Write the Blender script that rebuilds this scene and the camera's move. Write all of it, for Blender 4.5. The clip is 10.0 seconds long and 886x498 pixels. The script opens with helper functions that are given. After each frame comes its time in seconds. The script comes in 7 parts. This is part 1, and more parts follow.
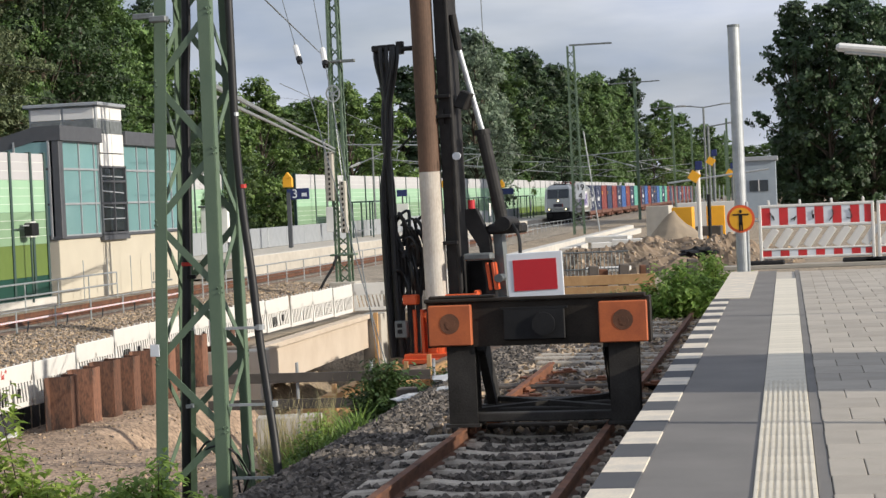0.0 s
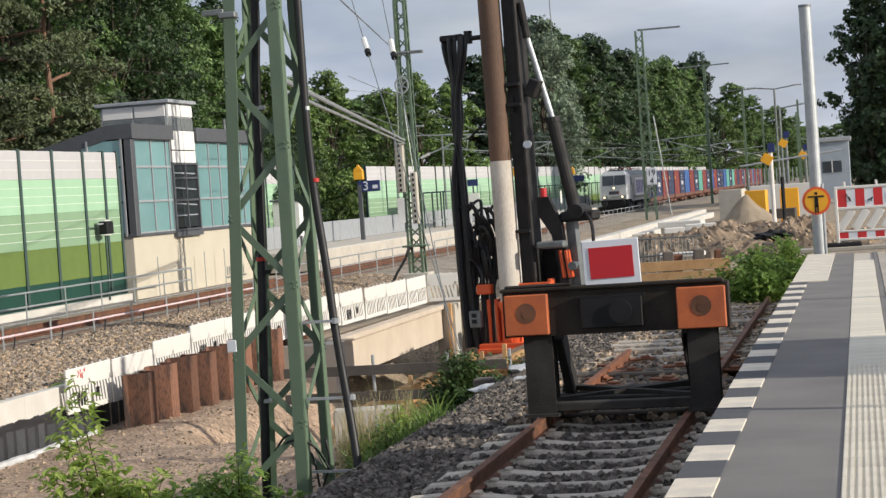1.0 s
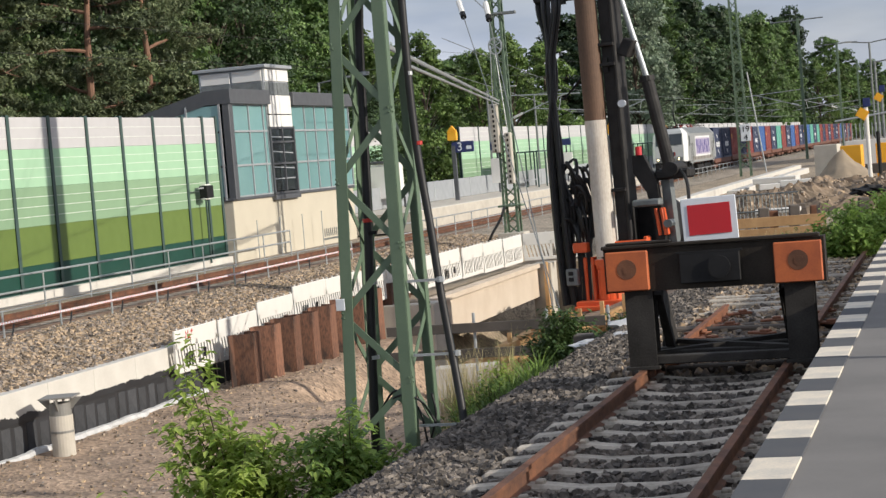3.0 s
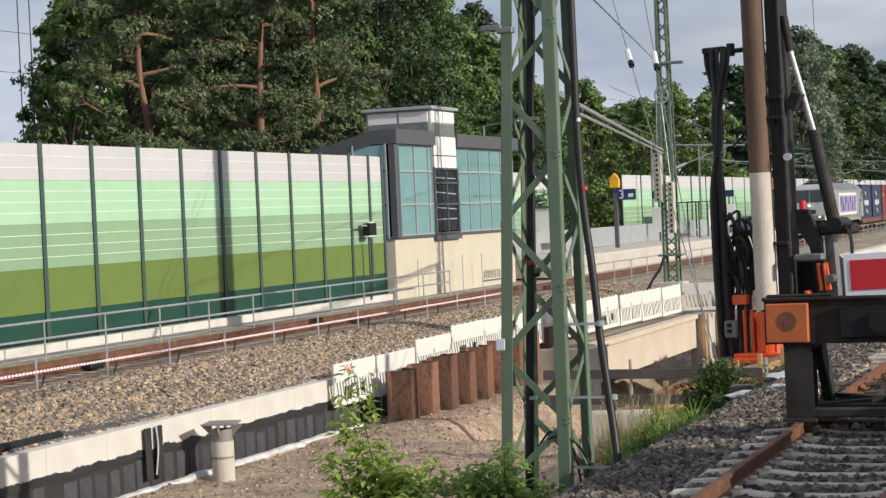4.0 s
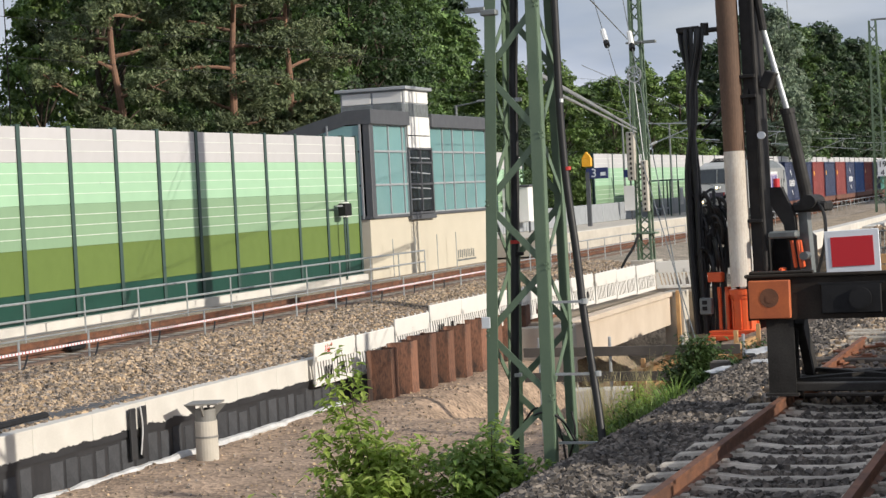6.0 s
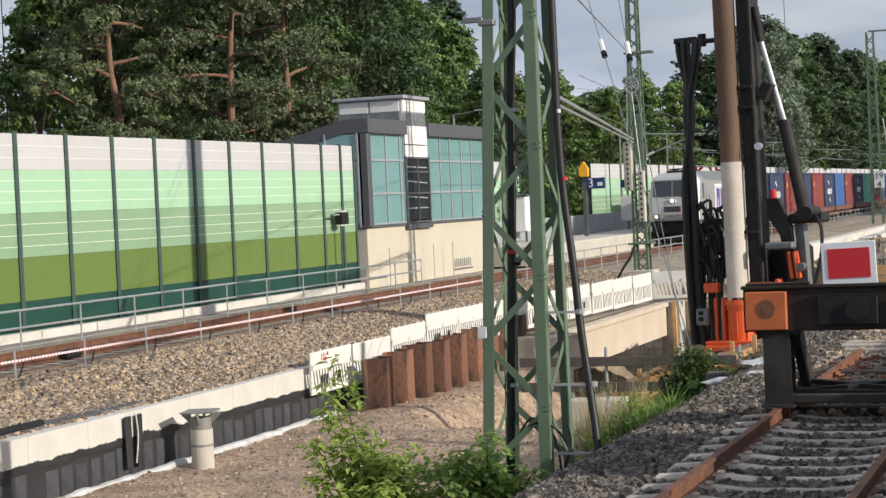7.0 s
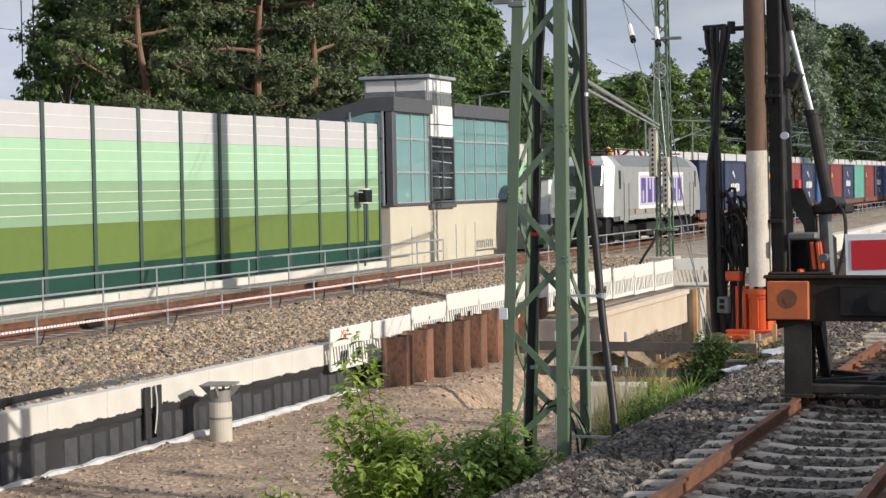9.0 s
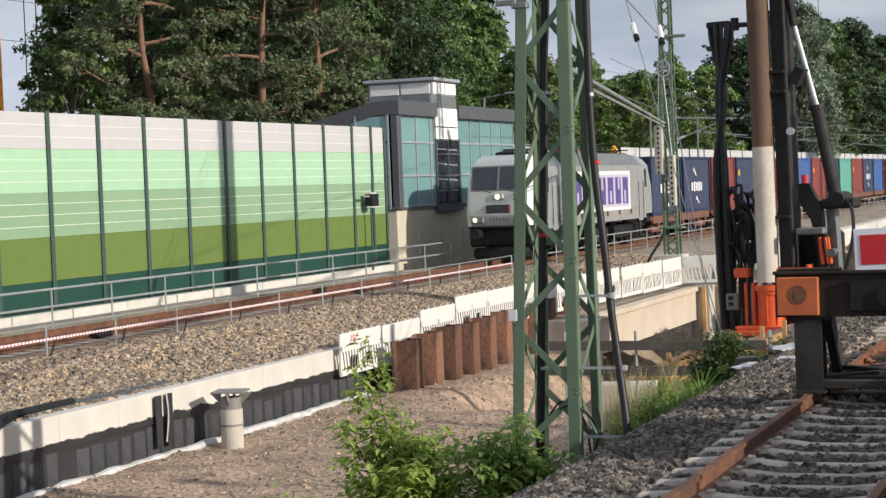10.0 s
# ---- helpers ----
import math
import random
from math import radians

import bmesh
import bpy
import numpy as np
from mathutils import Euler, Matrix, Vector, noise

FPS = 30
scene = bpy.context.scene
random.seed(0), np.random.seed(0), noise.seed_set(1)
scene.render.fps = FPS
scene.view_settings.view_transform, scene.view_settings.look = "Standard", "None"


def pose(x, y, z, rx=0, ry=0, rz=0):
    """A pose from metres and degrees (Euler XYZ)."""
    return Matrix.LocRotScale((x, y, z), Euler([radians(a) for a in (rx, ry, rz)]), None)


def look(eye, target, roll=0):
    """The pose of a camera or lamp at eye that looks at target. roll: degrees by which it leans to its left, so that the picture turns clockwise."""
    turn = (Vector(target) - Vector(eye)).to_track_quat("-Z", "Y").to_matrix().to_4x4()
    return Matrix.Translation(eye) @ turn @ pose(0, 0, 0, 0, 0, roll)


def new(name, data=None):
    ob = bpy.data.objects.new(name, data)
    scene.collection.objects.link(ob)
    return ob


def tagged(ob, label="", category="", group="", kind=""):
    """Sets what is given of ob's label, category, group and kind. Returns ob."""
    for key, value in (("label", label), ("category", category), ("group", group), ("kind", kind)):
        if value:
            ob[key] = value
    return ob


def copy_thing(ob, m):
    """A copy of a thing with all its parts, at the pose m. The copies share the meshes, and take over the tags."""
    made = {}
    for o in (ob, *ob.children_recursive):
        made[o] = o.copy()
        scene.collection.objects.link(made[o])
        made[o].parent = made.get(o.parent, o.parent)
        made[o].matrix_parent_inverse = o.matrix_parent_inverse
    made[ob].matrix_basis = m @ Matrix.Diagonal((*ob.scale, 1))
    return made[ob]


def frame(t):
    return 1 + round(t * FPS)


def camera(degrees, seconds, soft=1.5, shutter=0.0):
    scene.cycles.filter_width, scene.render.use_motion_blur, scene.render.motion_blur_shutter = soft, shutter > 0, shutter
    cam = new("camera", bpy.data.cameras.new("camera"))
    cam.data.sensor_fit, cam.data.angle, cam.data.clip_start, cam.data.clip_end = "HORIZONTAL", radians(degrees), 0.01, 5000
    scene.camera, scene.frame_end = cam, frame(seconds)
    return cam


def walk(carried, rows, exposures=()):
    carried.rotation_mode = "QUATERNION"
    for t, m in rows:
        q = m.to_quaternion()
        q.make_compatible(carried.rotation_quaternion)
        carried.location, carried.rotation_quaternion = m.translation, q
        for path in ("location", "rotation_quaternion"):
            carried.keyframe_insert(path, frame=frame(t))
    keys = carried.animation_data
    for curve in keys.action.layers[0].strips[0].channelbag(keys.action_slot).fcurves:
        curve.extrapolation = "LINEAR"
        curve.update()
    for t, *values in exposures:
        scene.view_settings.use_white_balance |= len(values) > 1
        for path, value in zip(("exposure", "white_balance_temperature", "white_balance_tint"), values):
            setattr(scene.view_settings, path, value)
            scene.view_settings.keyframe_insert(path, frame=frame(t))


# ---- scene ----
cam = camera(27.7, 10.0, soft=1.45)
PATH = [
    (0, pose(-0.0000, 0.0002, 2.3500, 88.516, 2.599, 10.809)),
    (0.5, pose(-0.0206, 0.0935, 2.3531, 88.580, 3.026, 11.945)),
    (1, pose(-0.0478, 0.0712, 2.3590, 88.306, 3.951, 13.056)),
    (1.5, pose(-0.0415, -0.0110, 2.3660, 88.244, 4.199, 13.125)),
    (2, pose(0.0316, -0.1525, 2.3553, 88.069, 3.572, 14.024)),
    (2.2, pose(0.0328, -0.3870, 2.3784, 87.857, 3.424, 14.660)),
    (3.3, pose(-0.0127, -0.6800, 2.3875, 87.211, 5.061, 16.306)),
    (3.5, pose(0.0212, -0.8256, 2.4064, 87.966, 4.261, 17.271)),
    (4, pose(0.0594, -0.9831, 2.3719, 88.993, 2.626, 21.088)),
    (4.5, pose(0.0203, -1.1844, 2.3933, 87.765, 2.849, 23.801)),
    (5, pose(-0.0428, -1.3348, 2.3979, 87.846, 3.571, 23.711)),
    (5.5, pose(-0.0214, -1.3532, 2.3869, 87.969, 3.020, 21.799)),
    (6, pose(-0.0205, -1.3494, 2.3929, 88.292, 2.974, 20.115)),
    (7.5, pose(-0.0201, -1.3566, 2.4023, 88.592, 2.503, 20.176)),
    (8, pose(-0.0265, -1.3642, 2.3926, 88.362, 2.084, 20.575)),
    (8.5, pose(-0.0307, -1.3751, 2.3938, 88.133, 1.274, 20.816)),
    (9, pose(-0.0289, -1.3943, 2.3952, 87.976, 1.051, 20.754)),
    (9.5, pose(-0.0313, -1.3829, 2.4024, 87.937, 1.661, 20.666)),
    (10, pose(-0.0412, -1.3850, 2.4032, 88.055, 2.216, 20.949)),
]
walk(cam, PATH, [(0.0, 0.0), (3.5, -0.02), (4.0, -0.04), (4.6, -0.28), (5.0, -0.06), (6.0, 0.0), (10.0, 0.0)])

# world and sun
SUN_AZ, SUN_EL = 101.0, 21.5     # degrees clockwise from +y, and above the horizon
world = bpy.data.worlds.new("sky")
scene.world = world
world.use_nodes = True
wn, wl = world.node_tree.nodes, world.node_tree.links
wbg = wn["Background"]
sky = wn.new("ShaderNodeTexSky")
sky.sky_type, sky.sun_disc = "NISHITA", False
sky.sun_elevation, sky.sun_rotation = radians(SUN_EL), radians(SUN_AZ)
sky.dust_density, sky.air_density = 2.5, 1.0
wco = wn.new("ShaderNodeTexCoord")
wmap = wn.new("ShaderNodeMapping")
wmap.inputs["Scale"].default_value = (1.0, 1.0, 4.0)
wnoise = wn.new("ShaderNodeTexNoise")
wnoise.inputs["Scale"].default_value, wnoise.inputs["Detail"].default_value = 3.2, 6.0
wramp = wn.new("ShaderNodeValToRGB")
wramp.color_ramp.elements[0].position, wramp.color_ramp.elements[1].position = 0.38, 0.62
wramp.color_ramp.elements[0].color = (0.62, 0.62, 0.62, 1)
wramp.color_ramp.elements[1].color = (1, 1, 1, 1)
wshade = wn.new("ShaderNodeTexNoise")
wshade.inputs["Scale"].default_value, wshade.inputs["Detail"].default_value = 6.0, 5.0
wcol = wn.new("ShaderNodeValToRGB")
wcol.color_ramp.elements[0].position, wcol.color_ramp.elements[1].position = 0.35, 0.7
wcol.color_ramp.elements[0].color, wcol.color_ramp.elements[1].color = (6.0, 7.0, 9.2, 1), (10.2, 10.6, 11.5, 1)
wmix = wn.new("ShaderNodeMix")
wmix.data_type = "RGBA"
wl.new(wco.outputs["Generated"], wmap.inputs["Vector"])
wl.new(wmap.outputs["Vector"], wnoise.inputs["Vector"])
wl.new(wmap.outputs["Vector"], wshade.inputs["Vector"])
wl.new(wnoise.outputs["Fac"], wramp.inputs["Fac"])
wl.new(wshade.outputs["Fac"], wcol.inputs["Fac"])
wl.new(wramp.outputs["Color"], wmix.inputs["Factor"])
wl.new(sky.outputs["Color"], wmix.inputs[6])
wl.new(wcol.outputs["Color"], wmix.inputs[7])
wl.new(wmix.outputs[2], wbg.inputs["Color"])
wbg.inputs["Strength"].default_value = 0.076
sun_data = bpy.data.lights.new("sun", "SUN")
sun_data.energy, sun_data.angle, sun_data.color = 4.6, radians(0.6), (1.0, 0.925, 0.81)
sun = new("sun", sun_data)
sa, se = radians(SUN_AZ), radians(SUN_EL)
sun.matrix_basis = look((60 * math.sin(sa), 60 * math.cos(sa), 80), (60 * math.sin(sa) - math.sin(sa) * math.cos(se), 60 * math.cos(sa) - math.cos(sa) * math.cos(se), 80 - math.sin(se)))


# ---- materials ----
def mat(name, col, rough=0.6, metal=0.0, col2=None, scale=6.0, fine=60.0, bump=0.15, contrast=0.5, per_object=0.0, coat=0.0, stretch=(1, 1, 1), island=0.0, spec=0.5):
    """Two scales of noise between col and col2, roughness that follows them, and a fine bump."""
    m = bpy.data.materials.new(name)
    m.use_nodes = True
    n, l = m.node_tree.nodes, m.node_tree.links
    b = n["Principled BSDF"]
    b.inputs["Metallic"].default_value = metal
    b.inputs["Coat Weight"].default_value = coat
    b.inputs["Specular IOR Level"].default_value = spec
    col2 = col2 or tuple(c * 0.62 for c in col)
    geo = n.new("ShaderNodeTexCoord")
    mp = n.new("ShaderNodeMapping")
    mp.inputs["Scale"].default_value = stretch
    l.new(geo.outputs["Object"], mp.inputs["Vector"])
    big, small = n.new("ShaderNodeTexNoise"), n.new("ShaderNodeTexNoise")
    big.inputs["Scale"].default_value, big.inputs["Detail"].default_value = scale, 5
    small.inputs["Scale"].default_value, small.inputs["Detail"].default_value = fine, 3
    l.new(mp.outputs[0], big.inputs["Vector"]), l.new(mp.outputs[0], small.inputs["Vector"])
    add = n.new("ShaderNodeMath")
    add.operation = "MULTIPLY_ADD"
    add.inputs[1].default_value = 0.45
    l.new(small.outputs["Fac"], add.inputs[0])
    l.new(big.outputs["Fac"], add.inputs[2])
    rmp = n.new("ShaderNodeMapRange")
    w = 0.34 * (1.0 - contrast) + 0.06
    rmp.inputs["From Min"].default_value, rmp.inputs["From Max"].default_value = 0.72 - w, 0.72 + w
    l.new(add.outputs[0], rmp.inputs["Value"])
    mix = n.new("ShaderNodeMix")
    mix.data_type = "RGBA"
    mix.inputs[6].default_value, mix.inputs[7].default_value = (*col, 1), (*col2, 1)
    l.new(rmp.outputs[0], mix.inputs["Factor"])
    out = mix.outputs[2]
    if per_object or island:
        if per_object:
            src = n.new("ShaderNodeObjectInfo").outputs["Random"]
        else:
            src = n.new("ShaderNodeNewGeometry").outputs["Random Per Island"]
        k = per_object or island
        hsv = n.new("ShaderNodeHueSaturation")
        mr = n.new("ShaderNodeMapRange")
        mr.inputs["To Min"].default_value, mr.inputs["To Max"].default_value = 1 - k, 1 + k
        l.new(src, mr.inputs["Value"]), l.new(mr.outputs[0], hsv.inputs["Value"]), l.new(out, hsv.inputs["Color"])
        out = hsv.outputs[0]
    l.new(out, b.inputs["Base Color"])
    rr = n.new("ShaderNodeMapRange")
    rr.inputs["To Min"].default_value, rr.inputs["To Max"].default_value = max(0.02, rough - 0.1), min(1, rough + 0.12)
    l.new(add.outputs[0], rr.inputs["Value"]), l.new(rr.outputs[0], b.inputs["Roughness"])
    if bump:
        bp = n.new("ShaderNodeBump")
        bp.inputs["Strength"].default_value, bp.inputs["Distance"].default_value = bump, 0.02
        l.new(add.outputs[0], bp.inputs["Height"]), l.new(bp.outputs[0], b.inputs["Normal"])
    return m


def leaf_mat(name, a, b2, trans=0.35, vary=1.0):
    m = bpy.data.materials.new(name)
    m.use_nodes = True
    n, l = m.node_tree.nodes, m.node_tree.links
    b = n["Principled BSDF"]
    g = n.new("ShaderNodeNewGeometry")
    rm = n.new("ShaderNodeValToRGB")
    rm.color_ramp.elements[0].color, rm.color_ramp.elements[1].color = (*a, 1), (*b2, 1)
    l.new(g.outputs["Random Per Island"], rm.inputs["Fac"])
    # broad noise lightens and darkens clumps: sunlit contrast put into the leaf colour
    co, ns = n.new("ShaderNodeTexCoord"), n.new("ShaderNodeTexNoise")
    ns.inputs["Scale"].default_value, ns.inputs["Detail"].default_value = 0.55, 2
    l.new(co.outputs["Object"], ns.inputs["Vector"])
    va, vb, mu, hs = n.new("ShaderNodeMapRange"), n.new("ShaderNodeMapRange"), n.new("ShaderNodeMath"), n.new("ShaderNodeHueSaturation")
    va.inputs["From Min"].default_value, va.inputs["From Max"].default_value = 0.35, 0.65
    va.inputs["To Min"].default_value, va.inputs["To Max"].default_value = 1 - 0.4 * vary, 1 + 0.45 * vary
    vb.inputs["To Min"].default_value, vb.inputs["To Max"].default_value = 1 - 0.2 * vary, 1 + 0.22 * vary
    mu.operation = "MULTIPLY"
    l.new(ns.outputs["Fac"], va.inputs["Value"]), l.new(n.new("ShaderNodeObjectInfo").outputs["Random"], vb.inputs["Value"])
    l.new(va.outputs[0], mu.inputs[0]), l.new(vb.outputs[0], mu.inputs[1])
    l.new(mu.outputs[0], hs.inputs["Value"]), l.new(rm.outputs[0], hs.inputs["Color"])
    l.new(hs.outputs[0], b.inputs["Base Color"])
    b.inputs["Roughness"].default_value = 0.55
    tr = n.new("ShaderNodeBsdfTranslucent")
    l.new(hs.outputs[0], tr.inputs["Color"])
    ms = n.new("ShaderNodeMixShader")
    ms.inputs[0].default_value = trans
    l.new(b.outputs[0], ms.inputs[1]), l.new(tr.outputs[0], ms.inputs[2])
    l.new(ms.outputs[0], n["Material Output"].inputs["Surface"])
    return m


def glow_mat(name, col, strength):
    m = mat(name, col, 0.3, bump=0)
    b = m.node_tree.nodes["Principled BSDF"]
    b.inputs["Emission Color"].default_value = (*col, 1)
    b.inputs["Emission Strength"].default_value = strength
    return m


def glass_mat(name, col, rough=0.05, trans=0.85):
    m = mat(name, col, rough, bump=0, col2=tuple(c * 0.9 for c in col), scale=2)
    b = m.node_tree.nodes["Principled BSDF"]
    b.inputs["Transmission Weight"].default_value = trans
    b.inputs["IOR"].default_value = 1.3
    return m


M = {}
M["rust"] = mat("rust", (0.20, 0.085, 0.045), 0.85, 0.1, (0.10, 0.05, 0.032), 5, 70, 0.3)
M["rail_rust"] = mat("rail_rust", (0.22, 0.095, 0.05), 0.7, 0.2, (0.085, 0.045, 0.033), 4, 60, 0.25)
M["orange_rail"] = mat("orange_rail", (0.27, 0.10, 0.045), 0.75, 0.1, (0.14, 0.06, 0.035), 4, 60, 0.25)
M["pile_rust"] = mat("pile_rust", (0.21, 0.10, 0.062), 0.8, 0.1, (0.05, 0.033, 0.028), 1.9, 30, 0.3, contrast=0.8, stretch=(1, 1, 0.3), per_object=0.35)
M["mast_green"] = mat("mast_green", (0.13, 0.185, 0.12), 0.5, 0.0, (0.10, 0.15, 0.10), 3, 50, 0.08, 0.3)
M["galv"] = mat("galv", (0.50, 0.52, 0.53), 0.45, 0.6, (0.36, 0.38, 0.39), 5, 60, 0.08)
M["steel_grey"] = mat("steel_grey", (0.23, 0.25, 0.25), 0.5, 0.4, None, 5, 60, 0.1)
M["dark_steel"] = mat("dark_steel", (0.032, 0.030, 0.029), 0.6, 0.2, (0.017, 0.016, 0.016), 4, 50, 0.15, spec=0.35)
M["black"] = mat("black", (0.015, 0.015, 0.016), 0.6, 0.0, (0.009, 0.009, 0.010), 6, 60, 0.1, spec=0.3)
M["cable"] = mat("cable", (0.012, 0.012, 0.013), 0.45, 0.0, (0.01, 0.01, 0.011), 6, 60, 0.05)
M["beam_black"] = mat("beam_black", (0.042, 0.034, 0.026), 0.75, 0.0, (0.018, 0.015, 0.013), 3, 50, 0.25, spec=0.25)
M["post_grey"] = mat("post_grey", (0.050, 0.046, 0.042), 0.75, 0.0, (0.022, 0.020, 0.018), 3, 50, 0.25, spec=0.25)
M["buf_orange"] = mat("buf_orange", (0.55, 0.14, 0.04), 0.6, 0.0, (0.36, 0.09, 0.035), 5, 60, 0.1, 0.3)
M["rig_orange"] = mat("rig_orange", (0.85, 0.13, 0.03), 0.4, 0.0, (0.6, 0.09, 0.025), 3, 60, 0.06, 0.2)
M["red"] = mat("red", (0.55, 0.02, 0.03), 0.35, 0.0, (0.5, 0.018, 0.026), 3, 60, 0.02, 0.1)
M["sign_white"] = mat("sign_white", (0.75, 0.78, 0.82), 0.35, 0.0, (0.66, 0.69, 0.73), 3, 60, 0.02, 0.2)
M["white_plastic"] = mat("white_plastic", (0.72, 0.70, 0.66), 0.45, 0.0, (0.66, 0.64, 0.6), 2.5, 50, 0.05, 0.35)
M["red_plastic"] = mat("red_plastic", (0.65, 0.03, 0.035), 0.4, 0.0, (0.5, 0.03, 0.03), 4, 60, 0.05)
M["yellow"] = mat("yellow", (0.85, 0.42, 0.02), 0.4, 0.0, (0.75, 0.36, 0.02), 3, 60, 0.03, 0.2)
M["crane_yellow"] = mat("crane_yellow", (0.80, 0.36, 0.03), 0.5, 0.0, (0.65, 0.28, 0.03), 3, 60, 0.03, 0.2)
M["concrete"] = mat("concrete", (0.56, 0.52, 0.45), 0.85, 0.0, (0.42, 0.385, 0.33), 1.8, 40, 0.15, 0.3)
M["coping"] = mat("coping", (0.64, 0.615, 0.565), 0.8, 0.0, (0.50, 0.475, 0.43), 1.4, 40, 0.08, 0.25)
M["bitumen"] = mat("bitumen", (0.018, 0.018, 0.02), 0.5, 0.0, (0.03, 0.03, 0.033), 1.2, 12, 0.1, 0.6)
M["bitumen_board"] = mat("bitumen_board", (0.06, 0.062, 0.068), 0.7, 0.0, (0.035, 0.036, 0.04), 2.2, 20, 0.12, 0.4, per_object=0.25)
M["film"] = mat("film", (0.6, 0.6, 0.6), 0.4, 0.0, (0.45, 0.45, 0.44), 5, 40, 0.4)
M["beam_concrete"] = mat("beam_concrete", (0.62, 0.53, 0.43), 0.85, 0.0, (0.50, 0.41, 0.32), 0.9, 30, 0.1, 0.4)
M["beige"] = mat("beige", (0.55, 0.50, 0.40), 0.8, 0.0, (0.49, 0.445, 0.355), 1.0, 50, 0.05, 0.2)
M["sleeper"] = mat("sleeper", (0.57, 0.51, 0.43), 0.9, 0.0, (0.30, 0.265, 0.22), 3.5, 28, 0.4, per_object=0.2)
M["wood_sleeper"] = mat("wood_sleeper", (0.12, 0.095, 0.075), 0.9, 0.0, (0.06, 0.05, 0.042), 3, 50, 0.4, per_object=0.25, stretch=(0.3, 3, 3))
M["timber"] = mat("timber", (0.58, 0.36, 0.17), 0.8, 0.0, (0.42, 0.24, 0.11), 3, 50, 0.15, per_object=0.2)
M["old_timber"] = mat("old_timber", (0.13, 0.11, 0.095), 0.85, 0.0, (0.08, 0.07, 0.06), 3, 50, 0.2, per_object=0.2)
M["asphalt"] = mat("asphalt", (0.205, 0.193, 0.180), 0.9, 0.0, (0.145, 0.138, 0.132), 1.4, 160, 0.2, 0.35)
M["edge_white"] = mat("edge_white", (0.80, 0.70, 0.55), 0.8, 0.0, (0.5, 0.47, 0.42), 4, 60, 0.1, 0.4)
M["edge_dark"] = mat("edge_dark", (0.06, 0.065, 0.075), 0.85, 0.0, (0.09, 0.09, 0.095), 4, 60, 0.1, 0.4)
M["tactile"] = mat("tactile", (0.74, 0.68, 0.56), 0.8, 0.0, (0.6, 0.55, 0.45), 3, 60, 0.1, 0.3, per_object=0.06)
M["paver"] = mat("paver", (0.44, 0.395, 0.335), 0.9, 0.0, (0.36, 0.325, 0.275), 3, 90, 0.15, 0.3, per_object=0.12)
M["frame_grey"] = mat("frame_grey", (0.10, 0.105, 0.115), 0.5, 0.2, (0.085, 0.09, 0.1), 3, 50, 0.03, 0.2)
M["clad_grey"] = mat("clad_grey", (0.40, 0.42, 0.44), 0.45, 0.3, (0.33, 0.35, 0.37), 2, 50, 0.03, 0.2)
M["white_panel"] = mat("white_panel", (0.76, 0.75, 0.72), 0.5, 0.0, (0.70, 0.69, 0.66), 2, 50, 0.03, 0.2)
M["teal_glass"] = mat("teal_glass", (0.20, 0.36, 0.36), 0.12, 0.0, (0.16, 0.31, 0.32), 0.8, 9, 0.0, 0.3, per_object=0.1, coat=0.6)
M["dark_glass"] = mat("dark_glass", (0.03, 0.04, 0.045), 0.06, 0.0, (0.02, 0.025, 0.03), 2, 9, 0.0, 0.3, coat=0.5)
M["nw_white"] = mat("nw_white", (0.52, 0.51, 0.515), 0.55, 0.0, (0.47, 0.46, 0.465), 1.5, 40, 0.04, 0.2, per_object=0.03)
M["nw_mint"] = mat("nw_mint", (0.35, 0.555, 0.37), 0.55, 0.0, (0.32, 0.51, 0.34), 1.5, 40, 0.04, 0.2, per_object=0.03)
M["nw_sage"] = mat("nw_sage", (0.24, 0.37, 0.225), 0.55, 0.0, (0.215, 0.335, 0.205), 1.5, 40, 0.04, 0.2, per_object=0.03)
M["nw_olive"] = mat("nw_olive", (0.125, 0.185, 0.04), 0.55, 0.0, (0.11, 0.165, 0.036), 1.5, 40, 0.04, 0.2, per_object=0.03)
M["nw_dark"] = mat("nw_dark", (0.007, 0.055, 0.038), 0.5, 0.0, (0.006, 0.046, 0.032), 1.5, 40, 0.04, 0.2, per_object=0.03)
M["rust_bed"] = mat("rust_bed", (0.24, 0.15, 0.095), 0.95, 0.0, (0.12, 0.08, 0.06), 3, 30, 0.6)
# ribs whiter than their panels, the highlight along them put into the colour
M["nw_rib_glint"] = mat("nw_rib_glint", (0.70, 0.74, 0.68), 0.5, 0.0, (0.64, 0.68, 0.62), 1.5, 40, 0.02, 0.2)
M["nw_post"] = mat("nw_post", (0.06, 0.10, 0.09), 0.5, 0.2, (0.045, 0.08, 0.072), 2, 40, 0.05, 0.2)
M["loco_silver"] = mat("loco_silver", (0.31, 0.32, 0.32), 0.4, 0.1, (0.25, 0.26, 0.255), 1.2, 30, 0.03, 0.3)
# silver of the sides made lighter, sky reflection put into the front's colour
M["loco_front_sheen"] = mat("loco_front_sheen", (0.50, 0.515, 0.515), 0.35, 0.15, (0.42, 0.435, 0.43), 1.2, 30, 0.03, 0.3)
M["loco_white"] = mat("loco_white", (0.78, 0.78, 0.77), 0.4, 0.0, (0.68, 0.68, 0.67), 1.2, 30, 0.03, 0.3)
M["loco_purple"] = mat("loco_purple", (0.09, 0.07, 0.26), 0.4, 0.0, (0.08, 0.06, 0.22), 2, 30, 0.03, 0.3)
M["loco_lilac"] = mat("loco_lilac", (0.52, 0.47, 0.58), 0.45, 0.0, (0.46, 0.42, 0.52), 1.2, 30, 0.02, 0.3)
